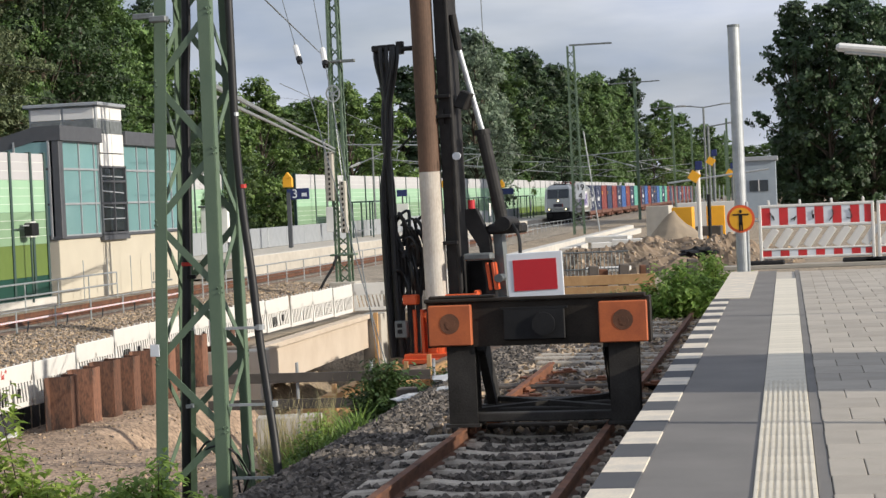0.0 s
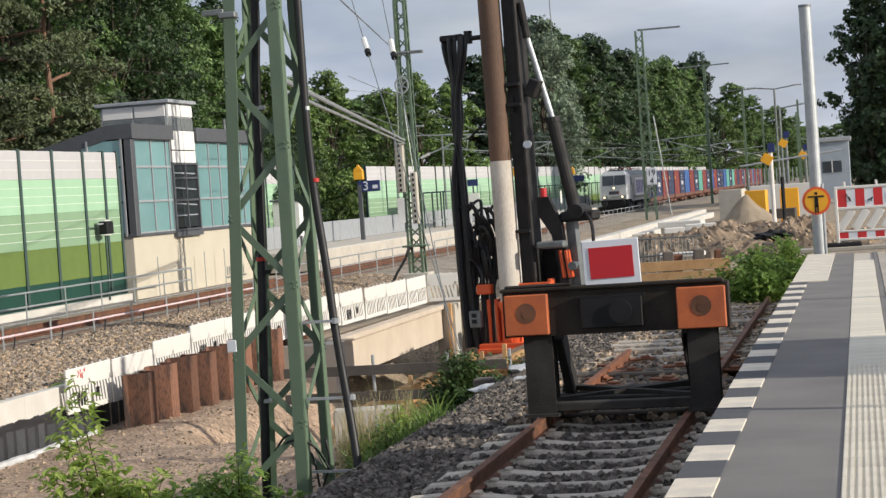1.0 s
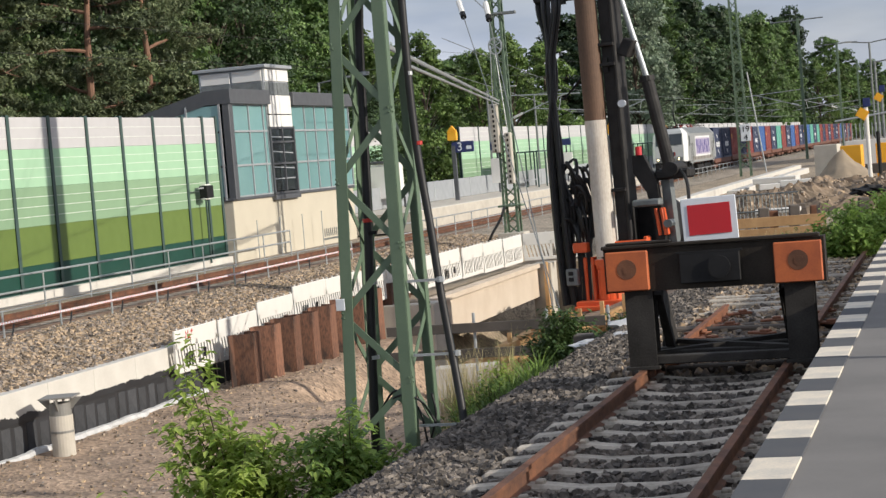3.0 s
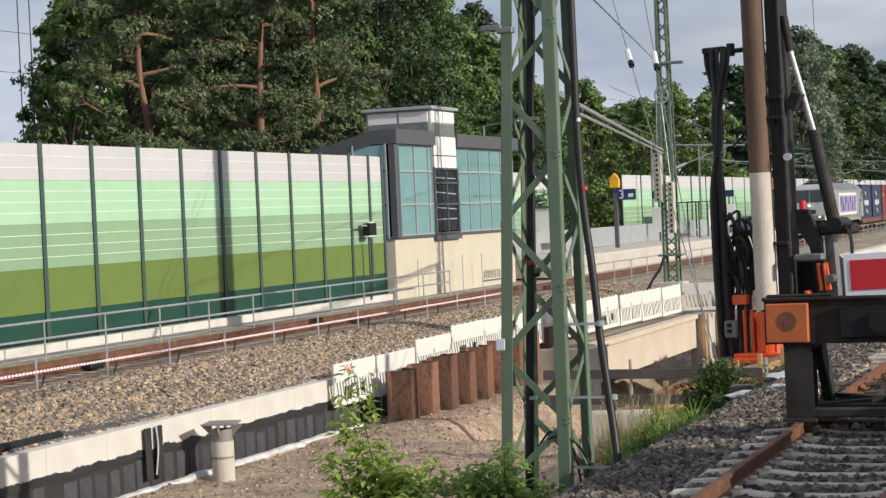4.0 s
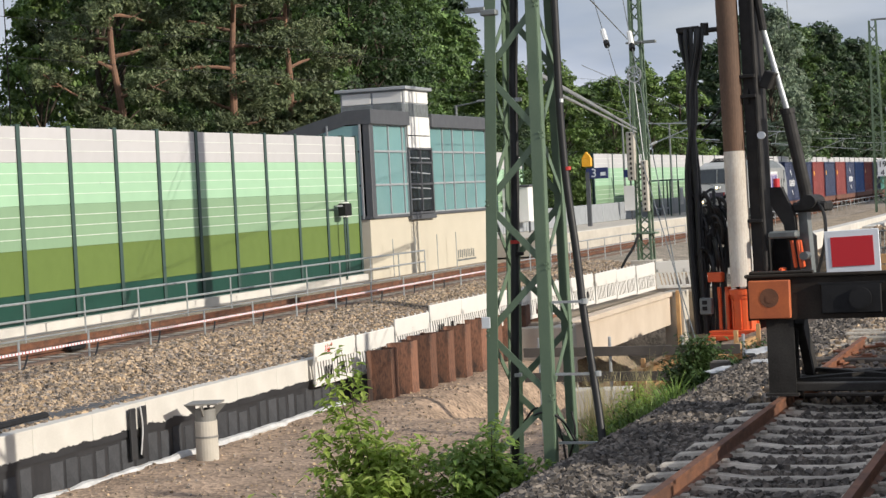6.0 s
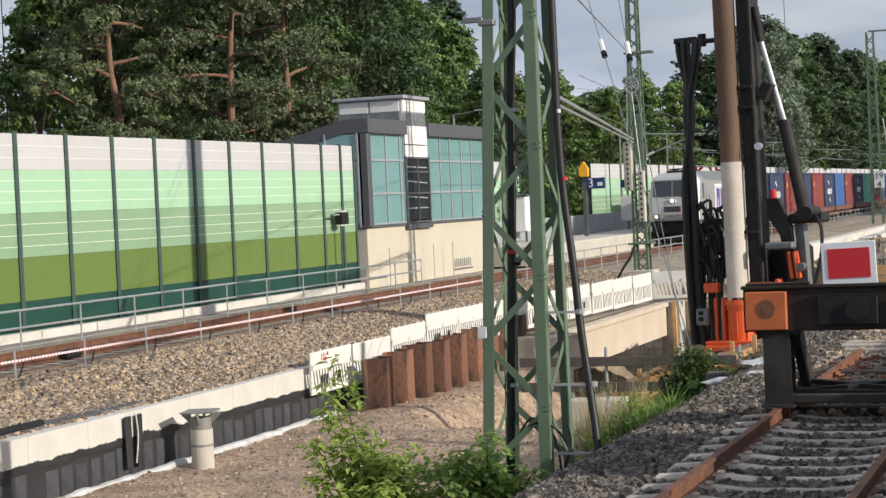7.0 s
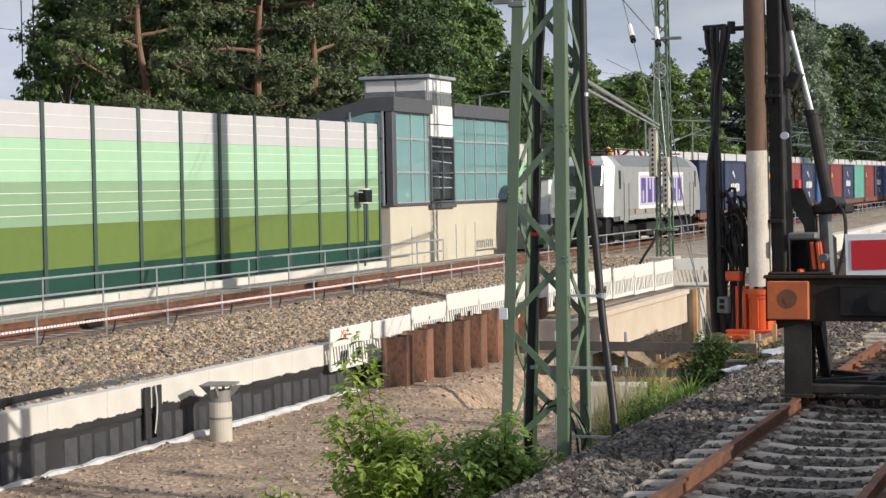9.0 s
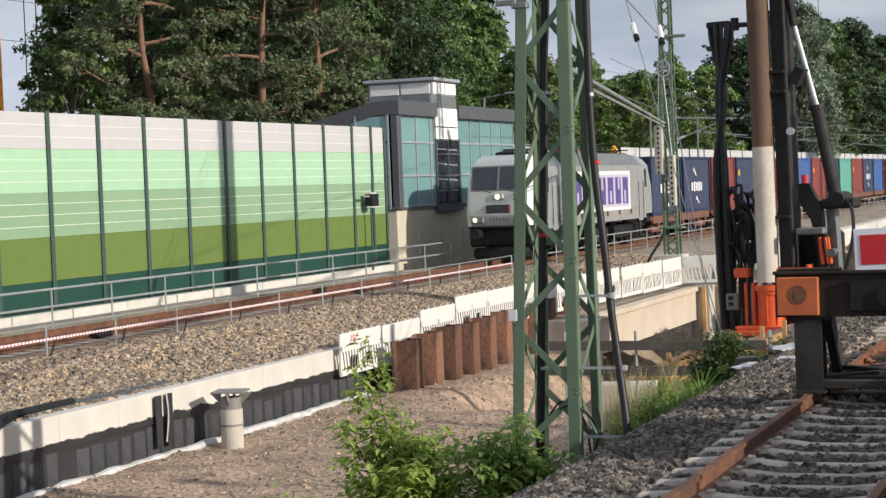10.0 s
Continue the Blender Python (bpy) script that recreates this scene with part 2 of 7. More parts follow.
M["loco_tan"] = mat("loco_tan", (0.21, 0.185, 0.155), 0.7, 0.0, (0.29, 0.275, 0.255), 1.5, 20, 0.03, 0.6)
M["number_dark"] = mat("number_dark", (0.05, 0.045, 0.07), 0.5, 0.0)
M["red_strip"] = mat("red_strip", (0.4, 0.05, 0.04), 0.5, 0.0)
M["c_navy"] = mat("c_navy", (0.017, 0.030, 0.085), 0.5, 0.1, (0.012, 0.023, 0.062), 1.2, 30, 0.05, 0.4)
M["c_blue"] = mat("c_blue", (0.026, 0.10, 0.31), 0.5, 0.1, (0.022, 0.08, 0.24), 1.2, 30, 0.05, 0.4)
M["c_red"] = mat("c_red", (0.22, 0.032, 0.028), 0.55, 0.1, (0.15, 0.027, 0.025), 1.2, 30, 0.05, 0.4)
M["c_teal"] = mat("c_teal", (0.10, 0.34, 0.27), 0.5, 0.1, (0.08, 0.27, 0.22), 1.2, 30, 0.05, 0.4)
M["c_mark"] = mat("c_mark", (0.75, 0.76, 0.78), 0.5, 0.0, (0.6, 0.61, 0.63), 3, 30, 0.02, 0.3)
M["wagon"] = mat("wagon", (0.20, 0.085, 0.055), 0.75, 0.1, (0.12, 0.06, 0.045), 2, 40, 0.15)
M["bark"] = mat("bark", (0.10, 0.075, 0.055), 0.95, 0.0, (0.05, 0.04, 0.03), 3, 30, 0.5, stretch=(1, 1, 0.3))
M["pine_bark"] = mat("pine_bark", (0.27, 0.145, 0.09), 0.9, 0.0, (0.13, 0.08, 0.06), 2, 20, 0.5, stretch=(1, 1, 0.4))
M["leaf_dark"] = leaf_mat("leaf_dark", (0.024, 0.050, 0.018), (0.070, 0.120, 0.040), 0.25)
M["leaf_deep"] = leaf_mat("leaf_deep", (0.026, 0.052, 0.022), (0.066, 0.110, 0.044), 0.25)
M["leaf_mid"] = leaf_mat("leaf_mid", (0.050, 0.098, 0.028), (0.150, 0.235, 0.070), 0.3)
M["leaf_light"] = leaf_mat("leaf_light", (0.06, 0.11, 0.028), (0.17, 0.25, 0.065), 0.3)
M["leaf_silver"] = leaf_mat("leaf_silver", (0.10, 0.14, 0.09), (0.20, 0.25, 0.17))
M["leaf_pine"] = leaf_mat("leaf_pine", (0.055, 0.080, 0.038), (0.155, 0.185, 0.085), 0.2)
M["leaf_bush"] = leaf_mat("leaf_bush", (0.24, 0.36, 0.07), (0.50, 0.60, 0.16), 0.5, 0.25)
M["leaf_bush_deep"] = leaf_mat("leaf_bush_deep", (0.15, 0.26, 0.06), (0.34, 0.46, 0.12), 0.5, 0.3)
M["grass_dry"] = leaf_mat("grass_dry", (0.30, 0.26, 0.13), (0.45, 0.38, 0.20), 0.3)
M["grass_green"] = leaf_mat("grass_green", (0.08, 0.15, 0.03), (0.19, 0.28, 0.06), 0.3)
M["stone_a"] = mat("stone_a", (0.40, 0.29, 0.18), 0.9, 0.0, (0.185, 0.165, 0.15), 7, 60, 0.3, contrast=0.8, island=0.6)
M["stone_b"] = mat("stone_b", (0.19, 0.162, 0.135), 0.9, 0.0, (0.072, 0.064, 0.058), 7, 60, 0.3, contrast=0.7, island=0.65)
M["sand"] = mat("sand", (0.33, 0.265, 0.19), 0.95, 0.0, (0.25, 0.20, 0.145), 1.5, 30, 0.3)
M["spoil"] = mat("spoil", (0.28, 0.205, 0.14), 0.95, 0.0, (0.14, 0.11, 0.08), 1.2, 9, 0.8, contrast=0.6)
M["hut"] = mat("hut", (0.33, 0.38, 0.43), 0.6, 0.0, (0.28, 0.33, 0.38), 1.5, 30, 0.05)
M["sign_blue"] = mat("sign_blue", (0.02, 0.035, 0.15), 0.4, 0.0)
M["pipe"] = mat("pipe", (0.25, 0.25, 0.24), 0.6, 0.3, (0.24, 0.23, 0.21), 3, 40, 0.15)
M["tube_brown"] = mat("tube_brown", (0.17, 0.10, 0.065), 0.7, 0.2, (0.085, 0.055, 0.04), 1.5, 40, 0.2, stretch=(1, 1, 0.25))
M["tube_white"] = mat("tube_white", (0.66, 0.62, 0.55), 0.7, 0.0, (0.44, 0.38, 0.32), 2.5, 40, 0.1, stretch=(1, 1, 0.3))
M["lamp_yellow"] = glow_mat("lamp_yellow", (1.0, 0.8, 0.45), 3.0)
M["red_tie"] = mat("red_tie", (0.6, 0.04, 0.03), 0.5, 0.0)


def ground_mat():
    """Soil, gravel and ballast by place: dark ballast at the siding, brown soil in the pit, tan ballast on the main line, grass far off."""
    m = bpy.data.materials.new("ground")
    m.use_nodes = True
    n, l = m.node_tree.nodes, m.node_tree.links
    b = n["Principled BSDF"]
    b.inputs["Roughness"].default_value = 0.95
    at = n.new("ShaderNodeVertexColor")
    at.layer_name = "soil"
    pos = n.new("ShaderNodeNewGeometry")
    v = n.new("ShaderNodeTexVoronoi")
    v.inputs["Scale"].default_value = 14
    ns = n.new("ShaderNodeTexNoise")
    ns.inputs["Scale"].default_value, ns.inputs["Detail"].default_value = 1.1, 8
    l.new(pos.outputs["Position"], v.inputs["Vector"]), l.new(pos.outputs["Position"], ns.inputs["Vector"])
    hsv = n.new("ShaderNodeHueSaturation")
    sep = n.new("ShaderNodeSeparateColor")
    l.new(v.outputs["Color"], sep.inputs[0])
    a = n.new("ShaderNodeMapRange")
    a.inputs["To Min"].default_value, a.inputs["To Max"].default_value = 0.6, 1.3
    l.new(sep.outputs[0], a.inputs["Value"])
    c = n.new("ShaderNodeMapRange")
    c.inputs["From Min"].default_value, c.inputs["From Max"].default_value = 0.3, 0.7
    c.inputs["To Min"].default_value, c.inputs["To Max"].default_value = 0.7, 1.25
    l.new(ns.outputs["Fac"], c.inputs["Value"])
    mu = n.new("ShaderNodeMath")
    mu.operation = "MULTIPLY"
    l.new(a.outputs[0], mu.inputs[0]), l.new(c.outputs[0], mu.inputs[1])
    l.new(mu.outputs[0], hsv.inputs["Value"]), l.new(at.outputs["Color"], hsv.inputs["Color"])
    l.new(hsv.outputs[0], b.inputs["Base Color"])
    bp = n.new("ShaderNodeBump")
    bp.inputs["Strength"].default_value, bp.inputs["Distance"].default_value = 0.6, 0.04
    l.new(v.outputs["Distance"], bp.inputs["Height"]), l.new(bp.outputs[0], b.inputs["Normal"])
    return m


M["ground"] = ground_mat()


# ---- mesh helpers ----
def box(bm, c, s, rot=None, bev=0.0):
    """A box of size s about c, turned by rot (a Matrix), with bevelled edges."""
    m = Matrix.Translation(c) @ (rot.to_4x4() if rot is not None else Matrix.Identity(4)) @ Matrix.Diagonal((*s, 1))
    r = bmesh.ops.create_cube(bm, size=1.0, matrix=m)
    if bev:
        es = list({e for v in r["verts"] for e in v.link_edges})
        bmesh.ops.bevel(bm, geom=es, offset=bev, segments=1, affect="EDGES", profile=0.5)
    return bm


def bar(bm, p, q, w, h, up=(0, 0, 1)):
    """A straight bar from p to q of width w and depth h."""
    p, q = Vector(p), Vector(q)
    d = q - p
    y = d.normalized()
    u = Vector(up)
    if abs(y.dot(u)) > 0.99:
        u = Vector((1, 0, 0))
    x = y.cross(u).normalized()
    z = x.cross(y)
    rot = Matrix((x, y, z)).transposed()
    return box(bm, (p + q) / 2, (w, d.length, h), rot)


def rod(bm, p, q, r, seg=8, r2=None):
    p, q = Vector(p), Vector(q)
    d = q - p
    m = Matrix.Translation((p + q) / 2) @ d.to_track_quat("Z", "Y").to_matrix().to_4x4()
    bmesh.ops.create_cone(bm, cap_ends=True, segments=seg, radius1=r, radius2=r if r2 is None else r2, depth=d.length, matrix=m)
    return bm


def tube(bm, pts, r, seg=6):
    """A round tube along a chain of points; r may be a list."""
    pts = [Vector(p) for p in pts]
    rings = []
    for i, p in enumerate(pts):
        d = (pts[min(i + 1, len(pts) - 1)] - pts[max(i - 1, 0)]).normalized()
        u = Vector((0, 0, 1)) if abs(d.z) < 0.9 else Vector((1, 0, 0))
        x = d.cross(u).normalized()
        y = d.cross(x)
        rr = r[i] if isinstance(r, (list, tuple)) else r
        rings.append([bm.verts.new(p + (x * math.cos(k * math.tau / seg) + y * math.sin(k * math.tau / seg)) * rr) for k in range(seg)])
    for a, b in zip(rings, rings[1:]):
        for k in range(seg):
            bm.faces.new((a[k], a[(k + 1) % seg], b[(k + 1) % seg], b[k]))
    bm.faces.new(rings[0][::-1])
    bm.faces.new(rings[-1])
    return bm


def prism(bm, prof, a, b, axis="y"):
    """A profile (list of 2D points, across and up) drawn from a to b along an axis."""
    def at(p, t):
        return {"y": (p[0], t, p[1]), "x": (t, p[0], p[1]), "z": (p[0], p[1], t)}[axis]
    va = [bm.verts.new(at(p, a)) for p in prof]
    vb = [bm.verts.new(at(p, b)) for p in prof]
    k = len(prof)
    for i in range(k):
        bm.faces.new((va[i], va[(i + 1) % k], vb[(i + 1) % k], vb[i]))
    bm.faces.new(va[::-1])
    bm.faces.new(vb)
    return bm


def mesh_of(name, bm, material, smooth=False):
    bmesh.ops.recalc_face_normals(bm, faces=bm.faces)
    me = bpy.data.meshes.new(name)
    bm.to_mesh(me)
    bm.free()
    for mm in material if isinstance(material, (list, tuple)) else [material]:
        me.materials.append(mm)
    if smooth:
        me.polygons.foreach_set("use_smooth", [True] * len(me.polygons))
    return me


def part(name, bm, material, parent, label="", at=None, smooth=False):
    ob = new(name, bm if isinstance(bm, bpy.types.Mesh) else mesh_of(name, bm, material, smooth))
    ob.parent = parent
    if at is not None:
        ob.matrix_basis = at
    if label:
        tagged(ob, label)
    return ob


def thing(name, label, category, m=None, group="", kind=""):
    ob = new(name)
    ob.empty_display_size = 0.2
    if m is not None:
        ob.matrix_basis = m
    return tagged(ob, label, category, group, kind)


def solid(name, bm, material, label, category="", m=None, group="", kind="", smooth=False):
    ob = new(name, bm if isinstance(bm, bpy.types.Mesh) else mesh_of(name, bm, material, smooth))
    if m is not None:
        ob.matrix_basis = m
    return tagged(ob, label, category, group, kind)


BM = bmesh.new


# ---- ground ----
def main_x(y):
    """The middle of the main track, which runs beside the siding."""
    return -23.1


RAIL_Z = -0.57


def smooth01(t):
    t = min(1.0, max(0.0, t))
    return t * t * (3 - 2 * t)


def mix3(a, b, t):
    return tuple(p + (q - p) * t for p, q in zip(a, b))


def ground_at(x, y):
    """Height and soil colour of the ground."""
    dark, pit, tan, far, dirt = (0.10, 0.085, 0.07), (0.355, 0.255, 0.178), (0.30, 0.255, 0.20), (0.07, 0.085, 0.03), (0.34, 0.27, 0.19)
    tx = x - (main_x(y) - main_x(35))           # across, measured from the main line
    # low work area between the two lines
    low = -2.35 + 1.15 * smooth01((y - 67) / 6) + 0.7 * smooth01((y - 70) / 30)
    low += 0.12 * noise.noise((x * 0.35, y * 0.35, 1.0)) + 0.05 * noise.noise((x * 1.3, y * 1.3, 4.0))
    low += 0.4 * smooth01((y - 42) / 3) * (1 - smooth01((y - 52) / 4)) * smooth01((x + 11.0) / 1.0)   # where the rig stands
    if y > 24 and -18.0 < x < -5.5:             # the pit before the bridge
        low -= 1.9 * smooth01((y - 34) / 4) * (1 - smooth01((y - 64) / 2)) * smooth01((x + 15.0 + 2.8 * smooth01((y - 46) / 3)) / 2.2) * smooth01((-6.6 - 4.3 * smooth01((y - 39) / 5) - x) / 1.0)
    side = -0.225
    a = 0.62 * smooth01((-4.7 - x) / 2.4) + 0.38 * smooth01((-7.2 - x) / 3.0)
    z = side + (low - side) * a
    c = mix3(dark, pit if y < 55 else dirt, smooth01((-5.2 - x) / 1.6))
    if x < -15.5:
        if tx < -17.25:                           # main line
            z = -1.2 + 0.4 * smooth01((-17.25 - tx) / 3.6)
            c = tan
        if tx < -27.8:
            z, c = -0.9, far
    if x > -1.0:
        z, c = -0.2, far
    if y > 36 and x > -4.9:                     # waste ground beyond the end of the platform
        z = -0.22 + 0.25 * smooth01((y - 40) / 10)
        c = mix3(c, dirt, smooth01((y - 38) / 4))
    if y > 130:
        t = smooth01((y - 130) / 60)
        z = z + (-0.4 - z) * t
    return z, c


def axis(stops):
    out = []
    for a, b, step in stops:
        k = max(1, round((b - a) / step))
        out += [a + (b - a) * i / k for i in range(k)]
    return out + [stops[-1][1]]


XS = axis([(-1500, -300, 150), (-300, -60, 30), (-60, -30, 6), (-30, -18, 0.6), (-18, -3, 0.3), (-3, 3, 1.0), (3, 60, 8), (60, 300, 40), (300, 1500, 200)])
YS = axis([(-200, -10, 30), (-10, 8, 3), (8, 62, 0.4), (62, 130, 2), (130, 400, 20), (400, 3000, 200)])
verts, cols = [], []
for yy in YS:
    for xx in XS:
        zz, cc = ground_at(xx, yy)
        verts.append((xx, yy, zz))
        cols.append(cc)
nx = len(XS)
faces = [(j * nx + i, j * nx + i + 1, (j + 1) * nx + i + 1, (j + 1) * nx + i) for j in range(len(YS) - 1) for i in range(nx - 1)]
gme = bpy.data.meshes.new("ground")
gme.from_pydata(verts, [], faces)
att = gme.color_attributes.new("soil", "FLOAT_COLOR", "POINT")
att.data.foreach_set("color", [k for c in cols for k in (*c, 1.0)])
gme.materials.append(M["ground"])
gme.polygons.foreach_set("use_smooth", [True] * len(gme.polygons))
tagged(new("ground", gme), "bare soil, gravel and ballast between two railway lines", "ground", kind="structure")


# ---- stones ----
def stones(name, label, spots, size, material, parent=None):
    """Many broken stones as one mesh: squashed, tilted eight-cornered lumps."""
    vs, fs = [], []
    base = [(-1, -1, -1), (1, -1, -1), (1, 1, -1), (-1, 1, -1), (-1, -1, 1), (1, -1, 1), (1, 1, 1), (-1, 1, 1)]
    quads = [(0, 3, 2, 1), (4, 5, 6, 7), (0, 1, 5, 4), (1, 2, 6, 5), (2, 3, 7, 6), (3, 0, 4, 7)]
    for x, y, z in spots:
        s = size * random.uniform(0.6, 1.3)
        q = Euler((random.uniform(0, 6), random.uniform(0, 6), random.uniform(0, 6))).to_matrix()
        k = len(vs)
        for b in base:
            p = q @ Vector((b[0] * s * random.uniform(0.35, 0.62), b[1] * s * random.uniform(0.3, 0.55), b[2] * s * random.uniform(0.25, 0.45)))
            vs.append((x + p.x, y + p.y, z + p.z))
        fs += [tuple(k + i for i in f) for f in quads]
    me = bpy.data.meshes.new(name)
    me.from_pydata(vs, [], fs)
    me.materials.append(material)
    ob = new(name, me)
    return tagged(ob, label, "ballast", kind="stuff")


def scatter(n, x0, x1, y0, y1, lift=0.02, near=True):
    """Spots on the ground, thinning with distance."""
    out = []
    for _ in range(n):
        x = random.uniform(x0, x1)
        u = random.random()
        y = y0 + (y1 - y0) * (u ** 1.5 if near else u)
        out.append((x, y, ground_at(x, y)[0] + lift))
    return out


stones("ballast", "dark grey broken ballast stones round the siding track", scatter(15000, -6.2, -3.95, 8.5, 36, 0.0) + scatter(3500, -1.4, -1.1, 8.5, 30, 0.0) + scatter(4500, -3.95, -1.4, 19.0, 36, 0.0), 0.06, M["stone_b"])
stones("ballast", "light grey-brown ballast of the main line", [(x, y, ground_at(x, y)[0] + 0.02) for x, y in ((u + main_x(v) - main_x(35), v) for u, v, w in scatter(36000, -21.2, -17.2, 19, 74))], 0.085, M["stone_a"])
stones("gravel", "loose gravel and clods on the brown soil", scatter(6000, -16.9, -5.4, 14, 44, 0.0), 0.05, M["stone_a"])


# ---- siding track ----
GAUGE_X = (-3.385, -1.885)
RAIL_PROF = [(-0.062, 0), (-0.062, 0.012), (-0.01, 0.03), (-0.01, 0.12), (-0.036, 0.128), (-0.036, 0.16), (0.036, 0.16), (0.036, 0.128), (0.01, 0.12), (0.01, 0.03), (0.062, 0.012), (0.062, 0)]


def rail(name, pts, material, label):
    """A rail along points (x, y, z of the head's top)."""
    bm = BM()
    for p, q in zip(pts, pts[1:]):
        va = [bm.verts.new((p[0] + a, p[1], p[2] - 0.16 + b)) for a, b in RAIL_PROF]
        vb = [bm.verts.new((q[0] + a, q[1], q[2] - 0.16 + b)) for a, b in RAIL_PROF]
        k = len(va)
        for i in range(k):
            bm.faces.new((va[i], va[(i + 1) % k], vb[(i + 1) % k], vb[i]))
        bm.faces.new(va[::-1]), bm.faces.new(vb)
    return solid(name, bm, material, label, "rail", kind="structure")


def sleeper_mesh():
    bm = BM()
    # waisted block: high under the rails, dipping in the middle
    secs = [(-1.3, -0.05), (-1.22, 0.005), (-0.98, 0.02), (-0.6, 0.012), (-0.32, -0.018), (0.32, -0.018), (0.6, 0.012), (0.98, 0.02), (1.22, 0.005), (1.3, -0.05)]
    rings = []
    for x, top in secs:
        rings.append([bm.verts.new((x, a, b)) for a, b in ((-0.13, -0.16), (-0.1, top - 0.025), (-0.075, top), (0.075, top), (0.1, top - 0.025), (0.13, -0.16))])
    for a, b in zip(rings, rings[1:]):
        for k in range(6):
            bm.faces.new((a[k], a[(k + 1) % 6], b[(k + 1) % 6], b[k]))
    bm.faces.new(rings[0]), bm.faces.new(rings[-1])
    for sx in (-0.75, 0.75):
        for dx in (-0.11, 0.11):
            box(bm, (sx + dx, 0, 0.02), (0.07, 0.1, 0.05), bev=0.01)
    return mesh_of("sleeper", bm, M["sleeper"])


SLEEPER = sleeper_mesh()
for i in range(24):
    yy = 9.2 + i * 0.6
    if 18.9 < yy < 24.2 and i % 2:
        continue
    if yy < 19:
        solid("sleeper", SLEEPER, None, "weathered grey concrete sleeper in dark ballast", "sleeper", pose(-2.635 + random.uniform(-0.02, 0.02), yy, -0.15, 0, 0, random.uniform(-0.8, 0.8)), group="siding sleepers")
for i in range(30):
    yy = 19.5 + i * 0.6 + random.uniform(-0.1, 0.1)
    bm = BM()
    box(bm, (0, 0, 0), (random.uniform(2.3, 2.6), 0.2, 0.15), bev=0.02)
    solid("sleeper", bm, M["wood_sleeper"] if i < 9 else M["sleeper"], "old dark timber sleeper under the siding rails" if i < 9 else "pale concrete sleeper of the overgrown siding", "sleeper", pose(-2.635 + random.uniform(-0.08, 0.08), yy, -0.2 + random.uniform(-0.03, 0.03) + (0.06 if i in (1, 3, 6) else 0), 0, random.uniform(-1, 1), random.uniform(-3.5, 3.5)), group="siding sleepers")
rail("rail_left", [(GAUGE_X[0], 8.4, 0), (GAUGE_X[0], 18.9, 0)], M["rail_rust"], "rusty brown siding rail leading to the buffer stop")
rail("rail_right", [(GAUGE_X[1], 8.4, 0), (GAUGE_X[1], 18.9, 0)], M["rail_rust"], "rusty brown siding rail leading to the buffer stop")
rail("rail_left_far", [(GAUGE_X[0], 19.0, -0.01), (GAUGE_X[0], 25.5, 0)], M["orange_rail"], "orange-rusted siding rail behind the buffer stop")
rail("rail_right_far", [(GAUGE_X[1], 22.5, 0.0), (GAUGE_X[1], 36.0, 0)], M["rail_rust"], "rusty siding rail running on behind the buffer stop")

for i in range(16):
    bm = BM()
    box(bm, (0, 0, 0), (0.34, 0.15, 0.03), bev=0.006)
    box(bm, (0.05, 0, 0.025), (0.12, 0.12, 0.04), bev=0.01)
    solid("tie_plate", bm, M["orange_rail"], "loose orange-rusted tie plate on the old sleepers", "tie plate", pose(-2.635 + (-0.75, 0.75, -0.45, 0.2)[i % 4] + random.uniform(-0.12, 0.12), 19.55 + i * 0.38, -0.085, 0, random.uniform(-4, 4), random.uniform(-30, 30)), group="loose tie plates")
stones("ballast", "pale dusty stones between the old sleepers behind the buffer stop", [(random.uniform(-4.0, -1.4), random.uniform(19.2, 36), random.uniform(-0.21, -0.14)) for _ in range(5200)], 0.075, M["stone_a"])
stones("ballast", "dark ballast stones filling the gaps between the sleepers", [(random.uniform(-3.95, -1.32), 9.5 + 0.6 * random.randrange(-1, 16) + random.uniform(-0.19, 0.19), random.uniform(-0.225, -0.175)) for _ in range(7000)], 0.06, M["stone_b"])


# ---- platform ----
PZ = 0.76
bm = BM()
box(bm, (3.42, 10.75, PZ / 2 - 0.4), (8.96, 47.5, PZ + 0.78))
platform = solid("platform", bm, M["concrete"], "station platform body of grey concrete", "platform", kind="structure")
bm = BM()
box(bm, (-0.60, 10.75, PZ - 0.002), (0.735, 47.5, 0.03))
part("asphalt_strip", bm, M["asphalt"], platform, "dark grey asphalt strip along the platform edge")
SLAB_W = mesh_of("edge_slab", box(BM(), (0, 0, 0), (0.24, 0.565, 0.04), bev=0.004), M["edge_white"])
SLAB_D = mesh_of("edge_slab", box(BM(), (0, 0, 0), (0.24, 0.565, 0.04), bev=0.004), M["edge_dark"])
yy, i = 6.42, 0
while yy < 26.2:
    part("edge_slab", SLAB_W if i % 2 else SLAB_D, None, platform, at=pose(-0.975, yy, PZ + 0.003))
    yy, i = yy + 0.57, i + 1
bm = BM()
box(bm, (-0.83, 30.3, PZ + 0.01), (0.5, 8.3, 0.03))
part("edge_paving", bm, M["edge_white"], platform, "pale edge paving at the platform end")
RIB = BM()
box(RIB, (0, 0, 0), (0.33, 0.295, 0.02))
for k in range(9):
    bar(RIB, (-0.15 + k * 0.0375, -0.147, 0.012), (-0.15 + k * 0.0375, 0.147, 0.012), 0.018, 0.012)
RIB = mesh_of("tactile_slab", RIB, M["tactile"])
FLAT = mesh_of("tactile_slab", box(BM(), (0, 0, 0), (0.33, 0.295, 0.024), bev=0.003), M["tactile"])
yy = 6.0
while yy < 31.4:
    part("tactile_slab", RIB if yy < 14.8 else FLAT, None, platform, at=pose(-0.065, yy, PZ + 0.006))
    yy += 0.3
